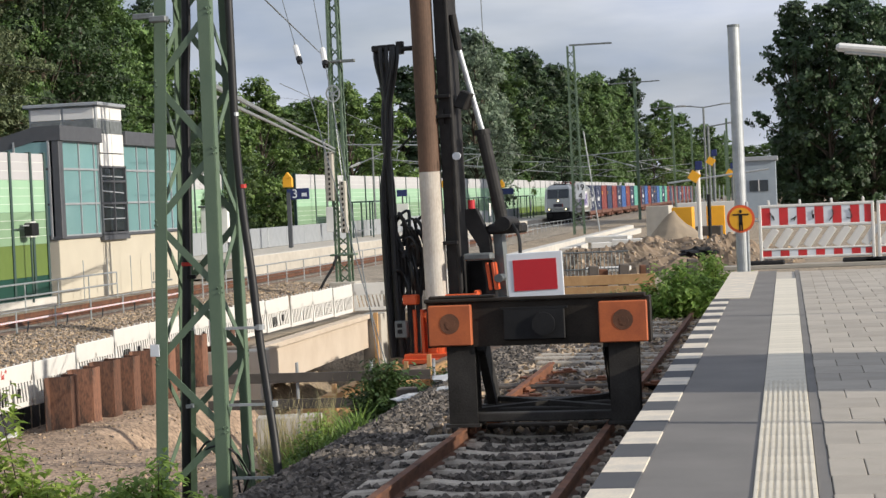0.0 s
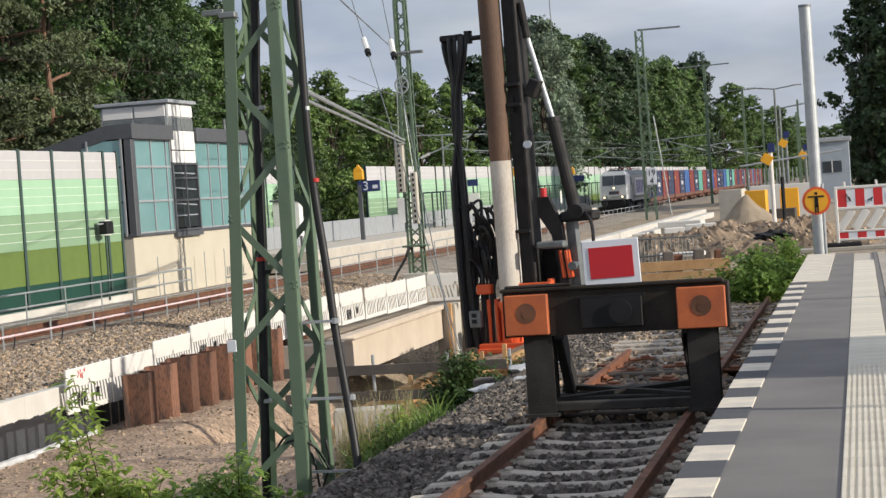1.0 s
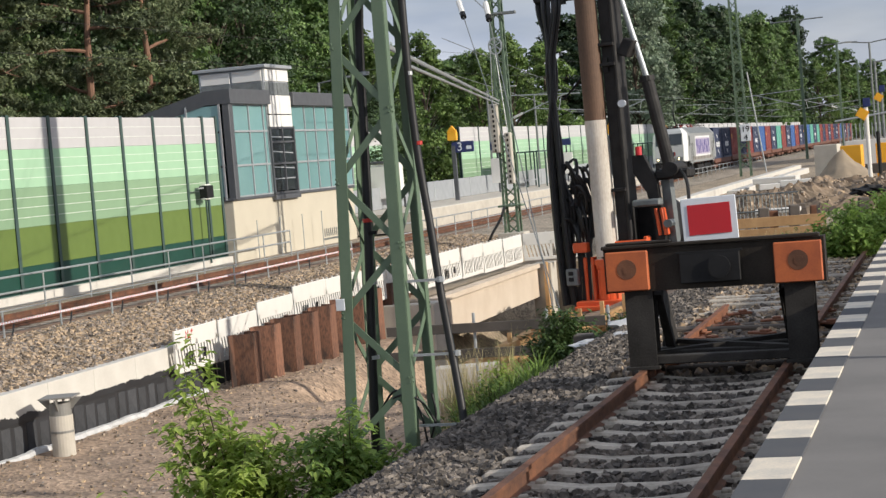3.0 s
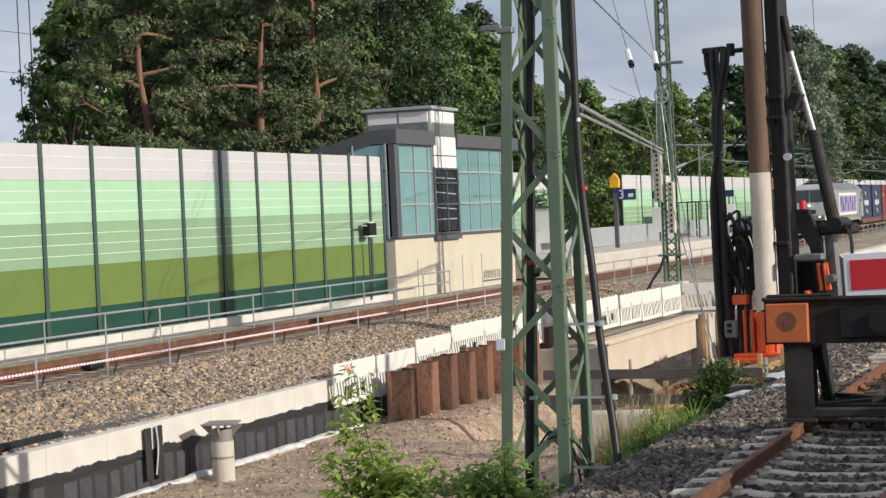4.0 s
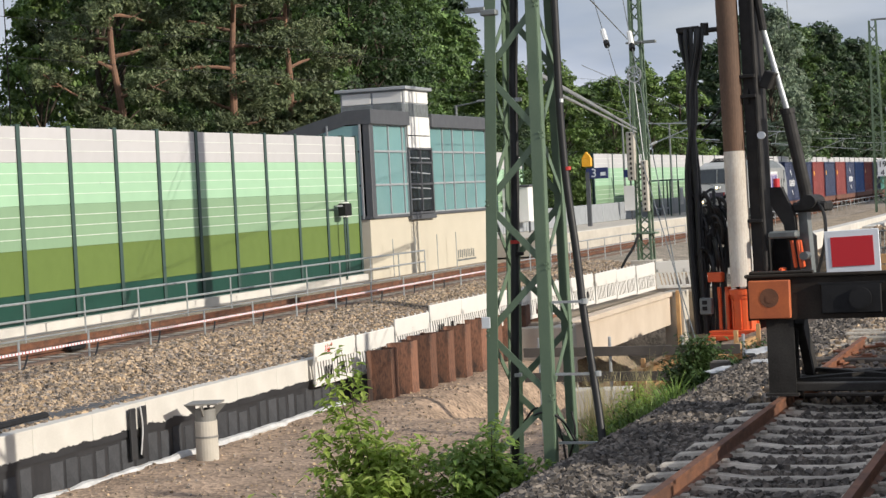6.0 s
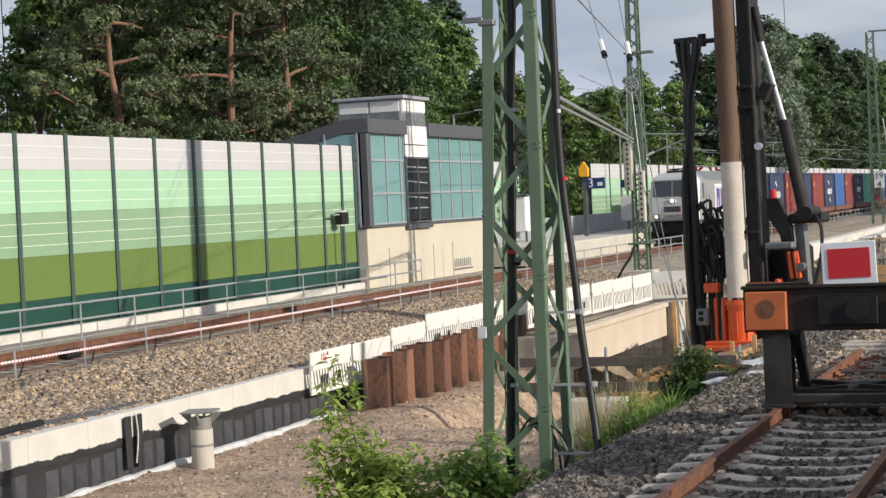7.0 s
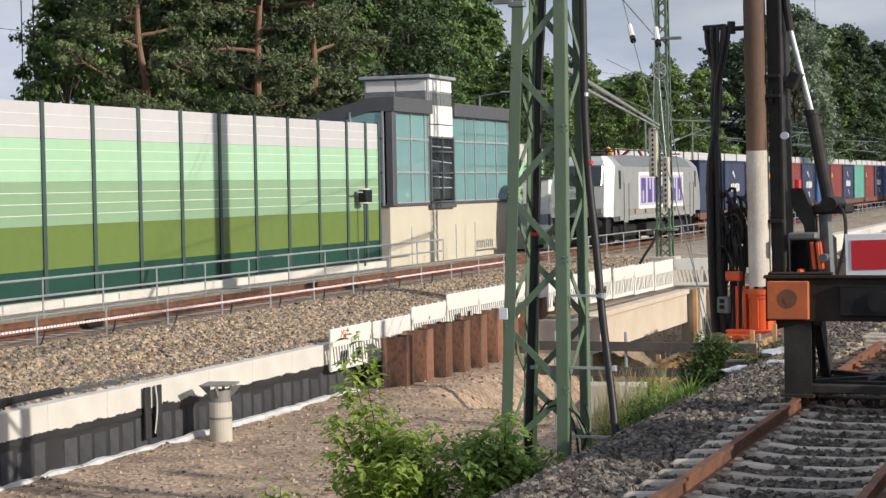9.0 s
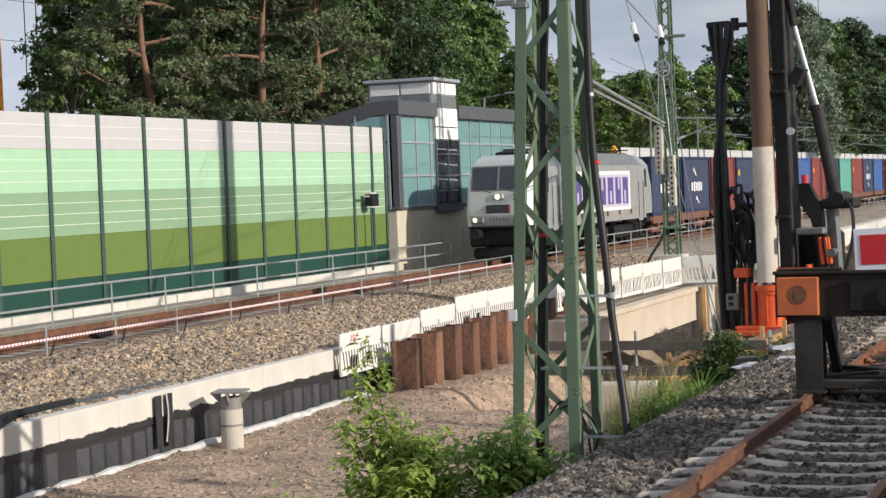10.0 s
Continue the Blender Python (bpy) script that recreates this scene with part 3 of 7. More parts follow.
bm = BM()
box(bm, (0.14, 10.75, PZ + 0.002), (0.07, 47.5, 0.022))
part("asphalt_seam", bm, M["asphalt"], platform)
PAV = [mesh_of("paving_slab", box(BM(), (0, 0, 0), (w, 0.595, 0.03), bev=0.004), M["paver"]) for w in (0.395, 0.195)]
for row in range(45):
    yy = 7.2 + row * 0.6
    xx = 0.38 - (0.2 if row % 2 else 0)
    if row % 2:
        part("paving_slab", PAV[1], None, platform, at=pose(0.275, yy, PZ + 0.004))
        xx = 0.575
    for k in range(6):
        part("paving_slab", PAV[0], None, platform, at=pose(xx + k * 0.4, yy, PZ + 0.004 + random.uniform(-0.0015, 0.0015)))
bm = BM()
box(bm, (4.9, 10.75, PZ + 0.0), (5.2, 47.5, 0.03))
part("paving", bm, M["paver"], platform, "grey-brown paving of the platform")


# ---- main line: track, coping wall, handrails, noise barrier ----
def offs(d, y0, y1, step, z=0.0):
    k = max(1, round((y1 - y0) / step))
    return [(main_x(y0 + (y1 - y0) * i / k) + d, y0 + (y1 - y0) * i / k, z) for i in range(k + 1)]


for nm, d in (("main_rail_near", 0.75), ("main_rail_far", -0.75)):
    rail(nm, offs(d, 12, 420, 12, RAIL_Z), M["rail_rust"], "brown rail of the main line")
bm = BM()
for i in range(170):
    yy = 14 + i * 0.6
    box(bm, (main_x(yy), yy, RAIL_Z - 0.25), (2.6, 0.26, 0.16))
solid("main_sleepers", bm, M["sleeper"], "concrete sleepers of the main line", "sleeper", kind="stuff")
bm = BM()
pts = offs(0, 10, 420, 10)
for p, q in zip(pts, pts[1:]):
    prof = [(-2.6, -0.5), (-1.5, -0.19), (1.5, -0.19), (2.2, -0.35), (2.2, -0.8), (-2.6, -0.8)]
    va = [bm.verts.new((p[0] + a, p[1], b + RAIL_Z)) for a, b in prof]
    vb = [bm.verts.new((q[0] + a, q[1], b + RAIL_Z)) for a, b in prof]
    for i in range(6):
        bm.faces.new((va[i], va[(i + 1) % 6], vb[(i + 1) % 6], vb[i]))
solid("main_track_bed", bm, M["rust_bed"], "ballast bed of the main line", "ballast", kind="structure")

# coping wall, pale above, coated black below
wall = thing("retaining_wall", "low retaining wall, pale concrete coping above black bitumen coating", "wall", kind="structure")
COP0, COP1 = 13.0, 38.1
PANEL = 1.9
yy = COP0
while yy < COP1:
    y1 = min(yy + PANEL, COP1)
    xm = main_x((yy + y1) / 2) + 5.99
    ang = 0.0
    bm = BM()
    box(bm, (-0.12, 0, 0), (0.48, y1 - yy - 0.008, 0.58), bev=0.008)
    part("coping", bm, M["coping"], wall, at=pose(xm, (yy + y1) / 2, -1.45, 0, 0, math.degrees(ang)))
    bm = BM()
    box(bm, (0, 0, 0), (0.2, y1 - yy, 1.1))
    part("coated_base", bm, M["bitumen"], wall, "black bitumen coating with pale boards", at=pose(xm - 0.01, (yy + y1) / 2, -2.28, 0, 0, math.degrees(ang)))
    # ragged brushed edge of the coating, and paler boards on it
    bm = BM()
    y = yy - (yy + y1) / 2
    while y < (y1 - yy) / 2 - 0.01:
        w = min(random.uniform(0.02, 0.06), (y1 - yy) / 2 - y)
        h = 0.12 + 0.05 * noise.noise((0, (y + yy) * 2.1, 0)) + random.uniform(-0.015, 0.015)
        box(bm, (0.1235, y + w / 2, -0.29 + h / 2), (0.006, w, h))
        y += w
    part("coating_edge", bm, M["bitumen"], wall, "ragged black brushed edge", at=pose(xm, (yy + y1) / 2, -1.45))
    for k in range(4):
        w = PANEL / 4
        if random.random() < 0.9:
            part("board", box(BM(), (0, 0, 0), (0.016, w * random.uniform(0.6, 0.86), random.uniform(0.5, 0.7)), bev=0.006), M["bitumen_board"], wall, at=pose(xm + 0.092, yy + w * (k + 0.5), -2.12 + random.uniform(-0.03, 0.03)))
    yy = y1


# handrails either side of the main track
def handrail(d, y0, y1, name, span=2.4, h=0.75, low=0.45, r=0.022):
    h0 = thing(name, "galvanised tube handrail with two rails beside the main track", "handrail", kind="structure")
    pts = offs(d, y0, y1, span)
    for x, y, _ in pts:
        bm = BM()
        rod(bm, (x, y, RAIL_Z - 0.3), (x, y, RAIL_Z + h), 0.025, 6)
        part("post", bm, M["galv"], h0)
    for zz in (h, h * low):
        bm = BM()
        for p, q in zip(pts, pts[1:]):
            rod(bm, (p[0], p[1], RAIL_Z + zz), (q[0], q[1], RAIL_Z + zz), r, 6)
        part("tube_rail", bm, M["galv"], h0)
    return h0


handrail(2.1, 16.6, 60, "handrail", 2.8, 0.44, 0.98, 0.011)
handrail(2.1, 62.6, 200, "handrail", 2.8, 0.7, 0.45, 0.026)
handrail(-2.5, 17.4, 66, "handrail", 2.8, 0.8, 0.45, 0.032)

# noise barrier
WX = -4.2                                       # from the middle of the track
barrier = thing("noise_barrier", "tall noise barrier, ribbed panels in white and four greens between dark posts", "noise barrier", kind="structure")
W0, W_STEP, WZ0 = 35.0, 2.53, -0.56
BANDS = [("nw_dark", 0.0, 0.87), ("nw_olive", 0.87, 2.05), ("nw_sage", 2.05, 3.25), ("nw_mint", 3.25, 4.42), ("nw_white", 4.42, 5.4)]


def wall_bay(y0, y1, parent, dx=WX, z0=WZ0, h=5.4):
    p, q = (main_x(y0) + dx, y0), (main_x(y1) + dx, y1)
    ang = math.degrees(math.atan2(p[0] - q[0], q[1] - p[1]))
    for mname, a, b in BANDS:
        if a >= h:
            continue
        bm = BM()
        ribs = BM()
        n = max(2, round((b - a) / 0.295))
        for i in range(n):
            za, zb = a + (b - a) * i / n, a + (b - a) * (i + 1) / n
            if i:
                box(ribs, (0.047, 0, za), (0.012, y1 - y0 - 0.1, 0.017))
        box(bm, (0, 0, (a + b) / 2), (0.09, y1 - y0 - 0.1, b - a - 0.004), bev=0.004)
        pn = part("panel", bm, M[mname], parent, at=pose((p[0] + q[0]) / 2, (y0 + y1) / 2, z0, 0, 0, ang))
        if a > 2:
            part("rib", ribs, M["nw_rib_glint"], pn)


def wall_post(y, parent, dx=WX, z0=WZ0, h=5.45):
    bm = BM()
    x = main_x(y) + dx
    for s in (-1, 1):
        box(bm, (x + s * 0.08, y, z0 + h / 2), (0.016, 0.18, h))
    box(bm, (x, y, z0 + h / 2), (0.15, 0.012, h))
    part("post", bm, M["nw_post"], parent, "dark green steel post")


ys = [W0 + W_STEP * i for i in range(11)] + [62.1, 63.4]
for a, b in zip(ys, ys[1:]):
    wall_bay(a, b, barrier)
for y in ys:
    wall_post(y, barrier)
bm = BM()
for a, b in zip(ys, ys[1:]):
    p, q = main_x(a) + WX + 0.05, main_x(b) + WX + 0.05
    bar(bm, (p, a, WZ0 - 0.14), (q, b, WZ0 - 0.14), 0.5, 0.4)
bar(bm, (main_x(20) + WX + 0.05, 16, WZ0 - 0.14), (main_x(W0) + WX + 0.05, W0, WZ0 - 0.14), 0.5, 0.4)
part("plinth", bm, M["coping"], barrier, "pale concrete plinth under the barrier")

far_barrier = thing("noise_barrier", "far noise barrier in white and greens behind the opposite platform", "noise barrier", kind="structure")
FX = -8.6
y = 83.7
while y < 380:
    st = 5.0
    if 97 < y < 114:                            # opening in the barrier
        wall_post(y, far_barrier, FX, -0.75)
        y = 114.3
    wall_bay(y, y + st, far_barrier, FX, -0.75, 5.4)
    wall_post(y, far_barrier, FX, -0.75)
    y += st


# ---- buffer stop on the siding ----
def buffer_stop():
    t = thing("buffer_stop", "old black buffer stop with orange plates on the siding", "buffer stop", pose(-2.6, 18.35, 0))
    bm = BM()
    prism(bm, [(0.0, 0.84), (0.0, 1.30), (0.26, 1.30), (0.26, 1.27), (0.03, 1.27), (0.03, 0.87), (0.26, 0.87), (0.26, 0.84)], -1.12, 1.18, "x")
    box(bm, (0, 0.02, 1.325), (2.3, 0.12, 0.04), bev=0.01)
    box(bm, (-0.75, 0.02, 1.36), (0.7, 0.1, 0.03), bev=0.01)
    for sx in (-1.115, 1.175):
        box(bm, (sx, 0.13, 1.07), (0.03, 0.27, 0.47))
    part("crossbeam", bm, M["beam_black"], t)
    for sx, zz, w in ((-0.875, 1.07, 0.45), (0.92, 1.06, 0.49)):
        bm = BM()
        box(bm, (sx, -0.05, zz), (w, 0.09, 0.42), bev=0.01)
        pl = part("buffer_plate", bm, M["buf_orange"], t, "faded orange buffer plate")
        bm = BM()
        rod(bm, (sx, -0.085, zz + 0.02), (sx, -0.099, zz + 0.02), 0.105, 20)
        rod(bm, (sx + 0.01, -0.099, zz + 0.01), (sx + 0.01, -0.103, zz + 0.01), 0.05, 16)
        part("contact_mark", bm, M["rust"], pl, "round dark rusty contact mark")
    bm = BM()
    box(bm, (0.0, -0.03, 1.06), (0.64, 0.05, 0.32), bev=0.01)
    box(bm, (0.0, -0.02, 1.225), (0.7, 0.07, 0.02))
    part("middle_plate", bm, M["black"], t, "black coupling plate in the middle")
    bm = BM()
    rod(bm, (0.1, -0.05, 1.06), (0.1, -0.09, 1.06), 0.12, 20)
    part("coupling_pocket", bm, M["black"], t)
    for sx, w in ((-0.79, 1), (0.9, -1)):
        bm = BM()
        # H-section post and a raking strut behind it
        box(bm, (sx, 0.03, 0.43), (0.30, 0.02, 0.84))
        box(bm, (sx, 0.30, 0.43), (0.30, 0.02, 0.84))
        box(bm, (sx, 0.165, 0.43), (0.018, 0.25, 0.84))
        box(bm, (sx, 0.16, 0.02), (0.36, 0.42, 0.03))
        part("post", bm, M["post_grey"], t)
        bm = BM()
        bar(bm, (sx + 0.17 * w, 0.3, 0.83), (sx + 0.17 * w, 1.05, 0.02), 0.09, 0.16)
        bar(bm, (sx + 0.22 * w, 0.3, 0.83), (sx + 0.22 * w, 1.05, 0.02), 0.02, 0.26)
        part("raking_strut", bm, M["post_grey"], t)
    for yy, zz, tilt in ((0.12, 0.09, 0), (0.45, 0.1, 1.2), (0.8, 0.11, -1), (1.15, 0.12, 0.8)):
        bm = BM()
        box(bm, (0.05, yy, zz), (1.6, 0.16, 0.09), rot=Euler((0, radians(tilt), radians(tilt * 2))).to_matrix(), bev=0.01)
        part("cross_tie", bm, M["post_grey"], t)
    bm = BM()
    bar(bm, (-0.7, 0.3, 0.14), (0.75, 1.0, 0.2), 0.1, 0.05)
    bar(bm, (0.75, 0.3, 0.14), (-0.7, 1.0, 0.2), 0.1, 0.05)
    part("diagonal_tie", bm, M["post_grey"], t)
    sg = part("stop_board", box(BM(), (0.03, 0.0, 1.565), (0.58, 0.02, 0.46), rot=Euler((0, radians(-1.5), 0)).to_matrix(), bev=0.006), M["sign_white"], t, "white stop board with a red panel")
    part("red_panel", box(BM(), (0.03, -0.014, 1.565), (0.45, 0.006, 0.32), rot=Euler((0, radians(-1.5), 0)).to_matrix()), M["red"], sg, "matt red rectangle")
    for sx in (-0.12, 0.15):
        part("board_bracket", box(BM(), (sx, 0.03, 1.42), (0.05, 0.02, 0.25)), M["steel_grey"], t)


buffer_stop()


# ---- lattice masts ----
def lattice_mast(name, label, base, top_c, z0, z1, w0, w1, d0, d1, leg, brace, pitch, node_z, material):
    """Four angle legs, and a zigzag of flat bars on each side. base and top_c are the middles at z0 and z1."""
    t = thing(name, label, "catenary mast", pose(base[0], base[1], 0))

    def corner(i, z):
        f = (z - z0) / (z1 - z0)
        sx, sy = ((-1, -1), (1, -1), (1, 1), (-1, 1))[i]
        return Vector(((top_c[0] - base[0]) * f + sx * (w0 + (w1 - w0) * f) / 2, (top_c[1] - base[1]) * f + sy * (d0 + (d1 - d0) * f) / 2, z))
    for i in range(4):
        sx, sy = ((-1, -1), (1, -1), (1, 1), (-1, 1))[i]
        a, b = corner(i, z0), corner(i, z1)
        bm = BM()
        th = 0.018
        for dx, dy, wx, wy in ((-sx * leg / 2, 0, leg, th), (0, -sy * leg / 2, th, leg)):
            vs = []
            for p in (a, b):
                for ux, uy in ((-1, -1), (1, -1), (1, 1), (-1, 1)):
                    vs.append(bm.verts.new((p.x + dx + ux * wx / 2, p.y + dy + uy * wy / 2, p.z)))
            for k in range(4):
                bm.faces.new((vs[k], vs[(k + 1) % 4], vs[4 + (k + 1) % 4], vs[4 + k]))
            bm.faces.new(vs[3::-1]), bm.faces.new(vs[4:])
        part("leg", bm, material, t)
    for side in range(4):
        a, b = side, (side + 1) % 4
        out = ((0, -1, 0), (1, 0, 0), (0, 1, 0), (-1, 0, 0))[side]
        z, flip = node_z, side % 2 == 1
        while z > z0 + pitch:
            z, flip = z - pitch, not flip
        while z + pitch < z1:
            p, q = corner(b if flip else a, z), corner(a if flip else b, z + pitch)
            off = Vector(out) * (-0.012 if flip else -0.026)
            bm = BM()
            bar(bm, p + off, q + off, brace, 0.012, up=out)
            part("brace", bm, material, t)
            z, flip = z + pitch, not flip
    return t


mast = lattice_mast("catenary_mast", "green-painted lattice catenary mast with black cables and a white tag", (-6.98, 21.45), (-6.75, 21.4), -1.5, 9.5, 0.88, 0.47, 1.05, 0.6, 0.135, 0.08, 0.80, 0.64, M["mast_green"])


def mast_fittings(t):
    o = Vector((6.98, -21.45, 0))

    def cable(pts, r, nm="cable"):
        bm = BM()
        dense = []
        for i in range(len(pts) - 1):
            for k in range(5):
                dense.append(Vector(pts[i]).lerp(Vector(pts[i + 1]), k / 5))
        dense.append(Vector(pts[-1]))
        sm = dense[:]
        for _ in range(4):
            sm = [sm[0]] + [(sm[i - 1] + sm[i] * 2 + sm[i + 1]) / 4 for i in range(1, len(sm) - 1)] + [sm[-1]]
        tube(bm, [p + o for p in sm], r, 8)
        return part(nm, bm, M["cable"], t, "thick black cable tied to the mast", smooth=True)
    cable([(-6.86, 21.25, 9.0), (-6.86, 21.25, 4.6), (-6.93, 21.25, 3.9), (-6.97, 21.25, 2.5), (-7.02, 21.2, 1.3), (-7.08, 21.2, 0.2), (-7.13, 21.2, -0.75), (-7.15, 21.2, -1.5)], 0.056)
    cable([(-6.36, 21.2, 9.0), (-6.34, 21.2, 4.6), (-6.34, 21.2, 3.2), (-6.3, 21.2, 2.4), (-6.2, 21.15, 1.6), (-6.14, 21.1, 0.9), (-6.06, 21.05, 0.3), (-5.96, 20.95, -0.35), (-5.9, 20.85, -0.75), (-5.95, 20.8, -1.0)], 0.05)
    for pts in ([(-6.9, 21.0, -0.45), (-6.7, 20.95, -0.32), (-6.45, 21.0, -0.4), (-6.3, 21.1, -0.75)], [(-7.0, 21.2, -0.5), (-6.8, 21.1, -0.25), (-6.5, 21.1, -0.5), (-6.45, 21.1, -0.95)], [(-6.35, 21.1, -0.35), (-6.3, 21.1, -0.6), (-6.4, 21.1, -0.9), (-6.6, 21.1, -1.3)]):
        cable(pts, 0.014, "loose_wire")
    for z, x0, x1 in ((1.0, -6.5, -6.1), (0.12, -6.5, -5.98), (-0.72, -6.5, -5.88)):
        bm = BM()
        bar(bm, Vector((x0, 21.0, z)) + o, Vector((x1, 21.0, z)) + o, 0.03, 0.03)
        rod(bm, Vector((x1, 21.03, z - 0.03)) + o, Vector((x1, 21.03, z + 0.03)) + o, 0.05, 8)
        part("cable_clamp", bm, M["galv"], t, "galvanised cable clamp")
    for z, x, mm in ((3.5, -6.88, "galv"), (3.45, -6.33, "galv"), (0.1, -7.05, "galv"), (1.0, -7.0, "galv"), (2.62, -6.28, "red_tie"), (1.75, -7.0, "red_tie"), (1.6, -6.95, "black")):
        bm = BM()
        rod(bm, Vector((x, 21.2, z - 0.022)) + o, Vector((x, 21.2, z + 0.022)) + o, 0.06 if x < -6.6 else 0.046, 10)
        part("cable_tie", bm, M[mm], t)
    bm = BM()
    box(bm, Vector((-7.32, 20.88, 0.78)) + o, (0.11, 0.015, 0.14), bev=0.004)
    part("tag", bm, M["sign_white"], t, "blank white tag on a leg")
    bm = BM()
    box(bm, Vector((-7.25, 20.85, 4.6)) + o, (0.26, 0.03, 0.07), bev=0.01)
    box(bm, Vector((-7.05, 20.8, 4.55)) + o, (0.2, 0.12, 0.07), bev=0.01)
    part("bracket_plate", bm, M["steel_grey"], t, "galvanised bracket plate with bolts")
    bm = BM()
    box(bm, Vector((-6.98, 21.45, -1.52)) + o, (1.5, 1.5, 0.35), bev=0.03)
    part("footing", bm, M["concrete"], t, "concrete footing")
    bm = BM()
    for k in range(3):
        bar(bm, Vector((-7.3, 20.65 + 0.05 * k, -1.2 + 0.05 * k)) + o, Vector((-6.45, 20.7, -1.2 + 0.05 * k)) + o, 0.06, 0.03)
    part("base_bars", bm, M["steel_grey"], t)


mast_fittings(mast)
mast.location, mast.scale = (-7.28, 21.45, -0.13), (1.065, 1.065, 1.065)


# ---- drilling rig ----
def hose(bm, pts, r, seg=6):
    dense = []
    for i in range(len(pts) - 1):
        for k in range(4):
            dense.append(Vector(pts[i]).lerp(Vector(pts[i + 1]), k / 4))
    dense.append(Vector(pts[-1]))
    for _ in range(4):
        dense = [dense[0]] + [(dense[i - 1] + dense[i] * 2 + dense[i + 1]) / 4 for i in range(1, len(dense) - 1)] + [dense[-1]]
    return tube(bm, dense, r, seg)


def drilling_rig():
    """Piling rig; x to the right, z up from the soil, about its drill tube."""
    t = thing("drilling_rig", "piling rig with dark leader, rust-brown drill tube, hoses and orange casing", "drilling rig", pose(-9.15, 46.54, -1.91, 0, -0.6, -11))
    t.scale = (1.57, 1.57, 1.329)
    R = 0.185
    bm = BM()
    rod(bm, (0, 0, 3.82), (0, 0, 16.0), R, 28)
    part("drill_tube", bm, M["tube_brown"], t, "rust-streaked brown steel drill tube", smooth=False)
    bm = BM()
    rod(bm, (0, 0, 1.1), (0, 0, 3.82), R + 0.003, 28)
    part("painted_tube", bm, M["tube_white"], t, "lower tube in worn white paint with grey runs")
    bm = BM()
    for x in (-0.16, 0.02):
        box(bm, (x, 0.22, 8.4), (0.03, 0.14, 15.3))
    part("tube_guide", bm, M["tube_brown"], t)
    bm = BM()
    box(bm, (0.32, 0.26, 8.2), (0.24, 0.42, 15.6))
    box(bm, (0.42, 0.06, 8.2), (0.07, 0.06, 15.6))
    box(bm, (0.25, 0.04, 4.9), (0.1, 0.06, 0.3))
    part("leader", bm, M["dark_steel"], t, "tall dark steel leader")
    bm = BM()
    rod(bm, (0.44, 0.02, 0.7), (0.44, 0.02, 16.0), 0.04, 10)
    part("guide_pipe", bm, M["dark_steel"], t)
    for z in (2.4, 4.9, 5.3, 7.6):
        bm = BM()
        box(bm, (0.3, 0.0, z), (0.3, 0.1, 0.07), bev=0.01)
        part("cross_plate", bm, M["dark_steel"], t)
    bm = BM()
    box(bm, (0.62, 0.2, 5.2), (0.2, 0.3, 0.35), rot=Euler((0, radians(25), 0)).to_matrix(), bev=0.02)
    part("sheave_bracket", bm, M["dark_steel"], t)
    # ram
    bm = BM()
    rod(bm, (0.52, 0.2, 6.4), (0.88, 0.3, 4.5), 0.05, 12)
    part("ram_rod", bm, M["galv"], t, "bright chromed ram rod")
    bm = BM()
    rod(bm, (0.87, 0.3, 4.55), (1.12, 0.35, 2.75), 0.11, 14)
    rod(bm, (0.865, 0.3, 4.6), (0.875, 0.3, 4.5), 0.13, 14)
    part("ram_barrel", bm, M["dark_steel"], t)
    bm = BM()
    rod(bm, (0.5, 0.15, 6.9), (0.56, 0.2, 6.2), 0.07, 10)
    part("ram_head", bm, M["dark_steel"], t)
    bm = BM()
    box(bm, (1.2, 0.35, 2.62), (0.62, 0.35, 0.2), bev=0.04)
    rod(bm, (1.2, 0.1, 2.72), (1.2, 0.6, 2.72), 0.14, 14)
    part("ram_foot", bm, M["dark_steel"], t)
    # cheek plates and machine body behind
    bm = BM()
    prism(bm, [(0.55, 3.05), (0.75, 3.05), (0.95, 2.5), (1.02, 1.6), (0.98, 0.9), (0.84, 0.9), (0.86, 1.6), (0.76, 2.3), (0.55, 2.7)], 0.1, 0.22, "y")
    part("cheek_plate", bm, M["dark_steel"], t)
    bm = BM()
    prism(bm, [(0.95, 2.75), (1.1, 2.75), (1.16, 1.0), (1.0, 1.0)], 0.3, 0.5, "y")
    part("cheek_plate", bm, M["steel_grey"], t)
    bm = BM()
    box(bm, (0.5, 1.0, 1.5), (0.75, 1.0, 1.2), bev=0.1)
    part("machine_body", bm, M["black"], t, "black machine body")
    # orange casing drive
    bm = BM()
    rod(bm, (0.03, 0, 0.22), (0.03, 0, 0.98), 0.215, 28)
    rod(bm, (0.03, 0, 0.94), (0.03, 0, 1.04), 0.27, 28)
    rod(bm, (0.03, 0, 0.86), (0.03, 0, 0.94), 0.24, 28)
    pot = part("casing_pot", bm, M["rig_orange"], t, "bright orange casing pot")
    for k in range(8):
        a = k * math.tau / 8
        part("pot_rib", box(BM(), (0.03 + 0.22 * math.cos(a), 0.22 * math.sin(a), 0.55), (0.03, 0.03, 0.6)), M["rig_orange"], pot)
    bm = BM()
    box(bm, (-0.12, -0.02, 0.18), (0.85, 0.5, 0.1), bev=0.015)
    box(bm, (-0.2, -0.05, 0.09), (0.7, 0.6, 0.1), bev=0.015)
    part("base_plate", bm, M["rig_orange"], t)
    for x in (-0.42, -0.28):
        bm = BM()
        box(bm, (x, 0.05, 0.62), (0.06, 0.16, 0.95), bev=0.01)
        part("side_post", bm, M["rig_orange"], t)
    bm = BM()
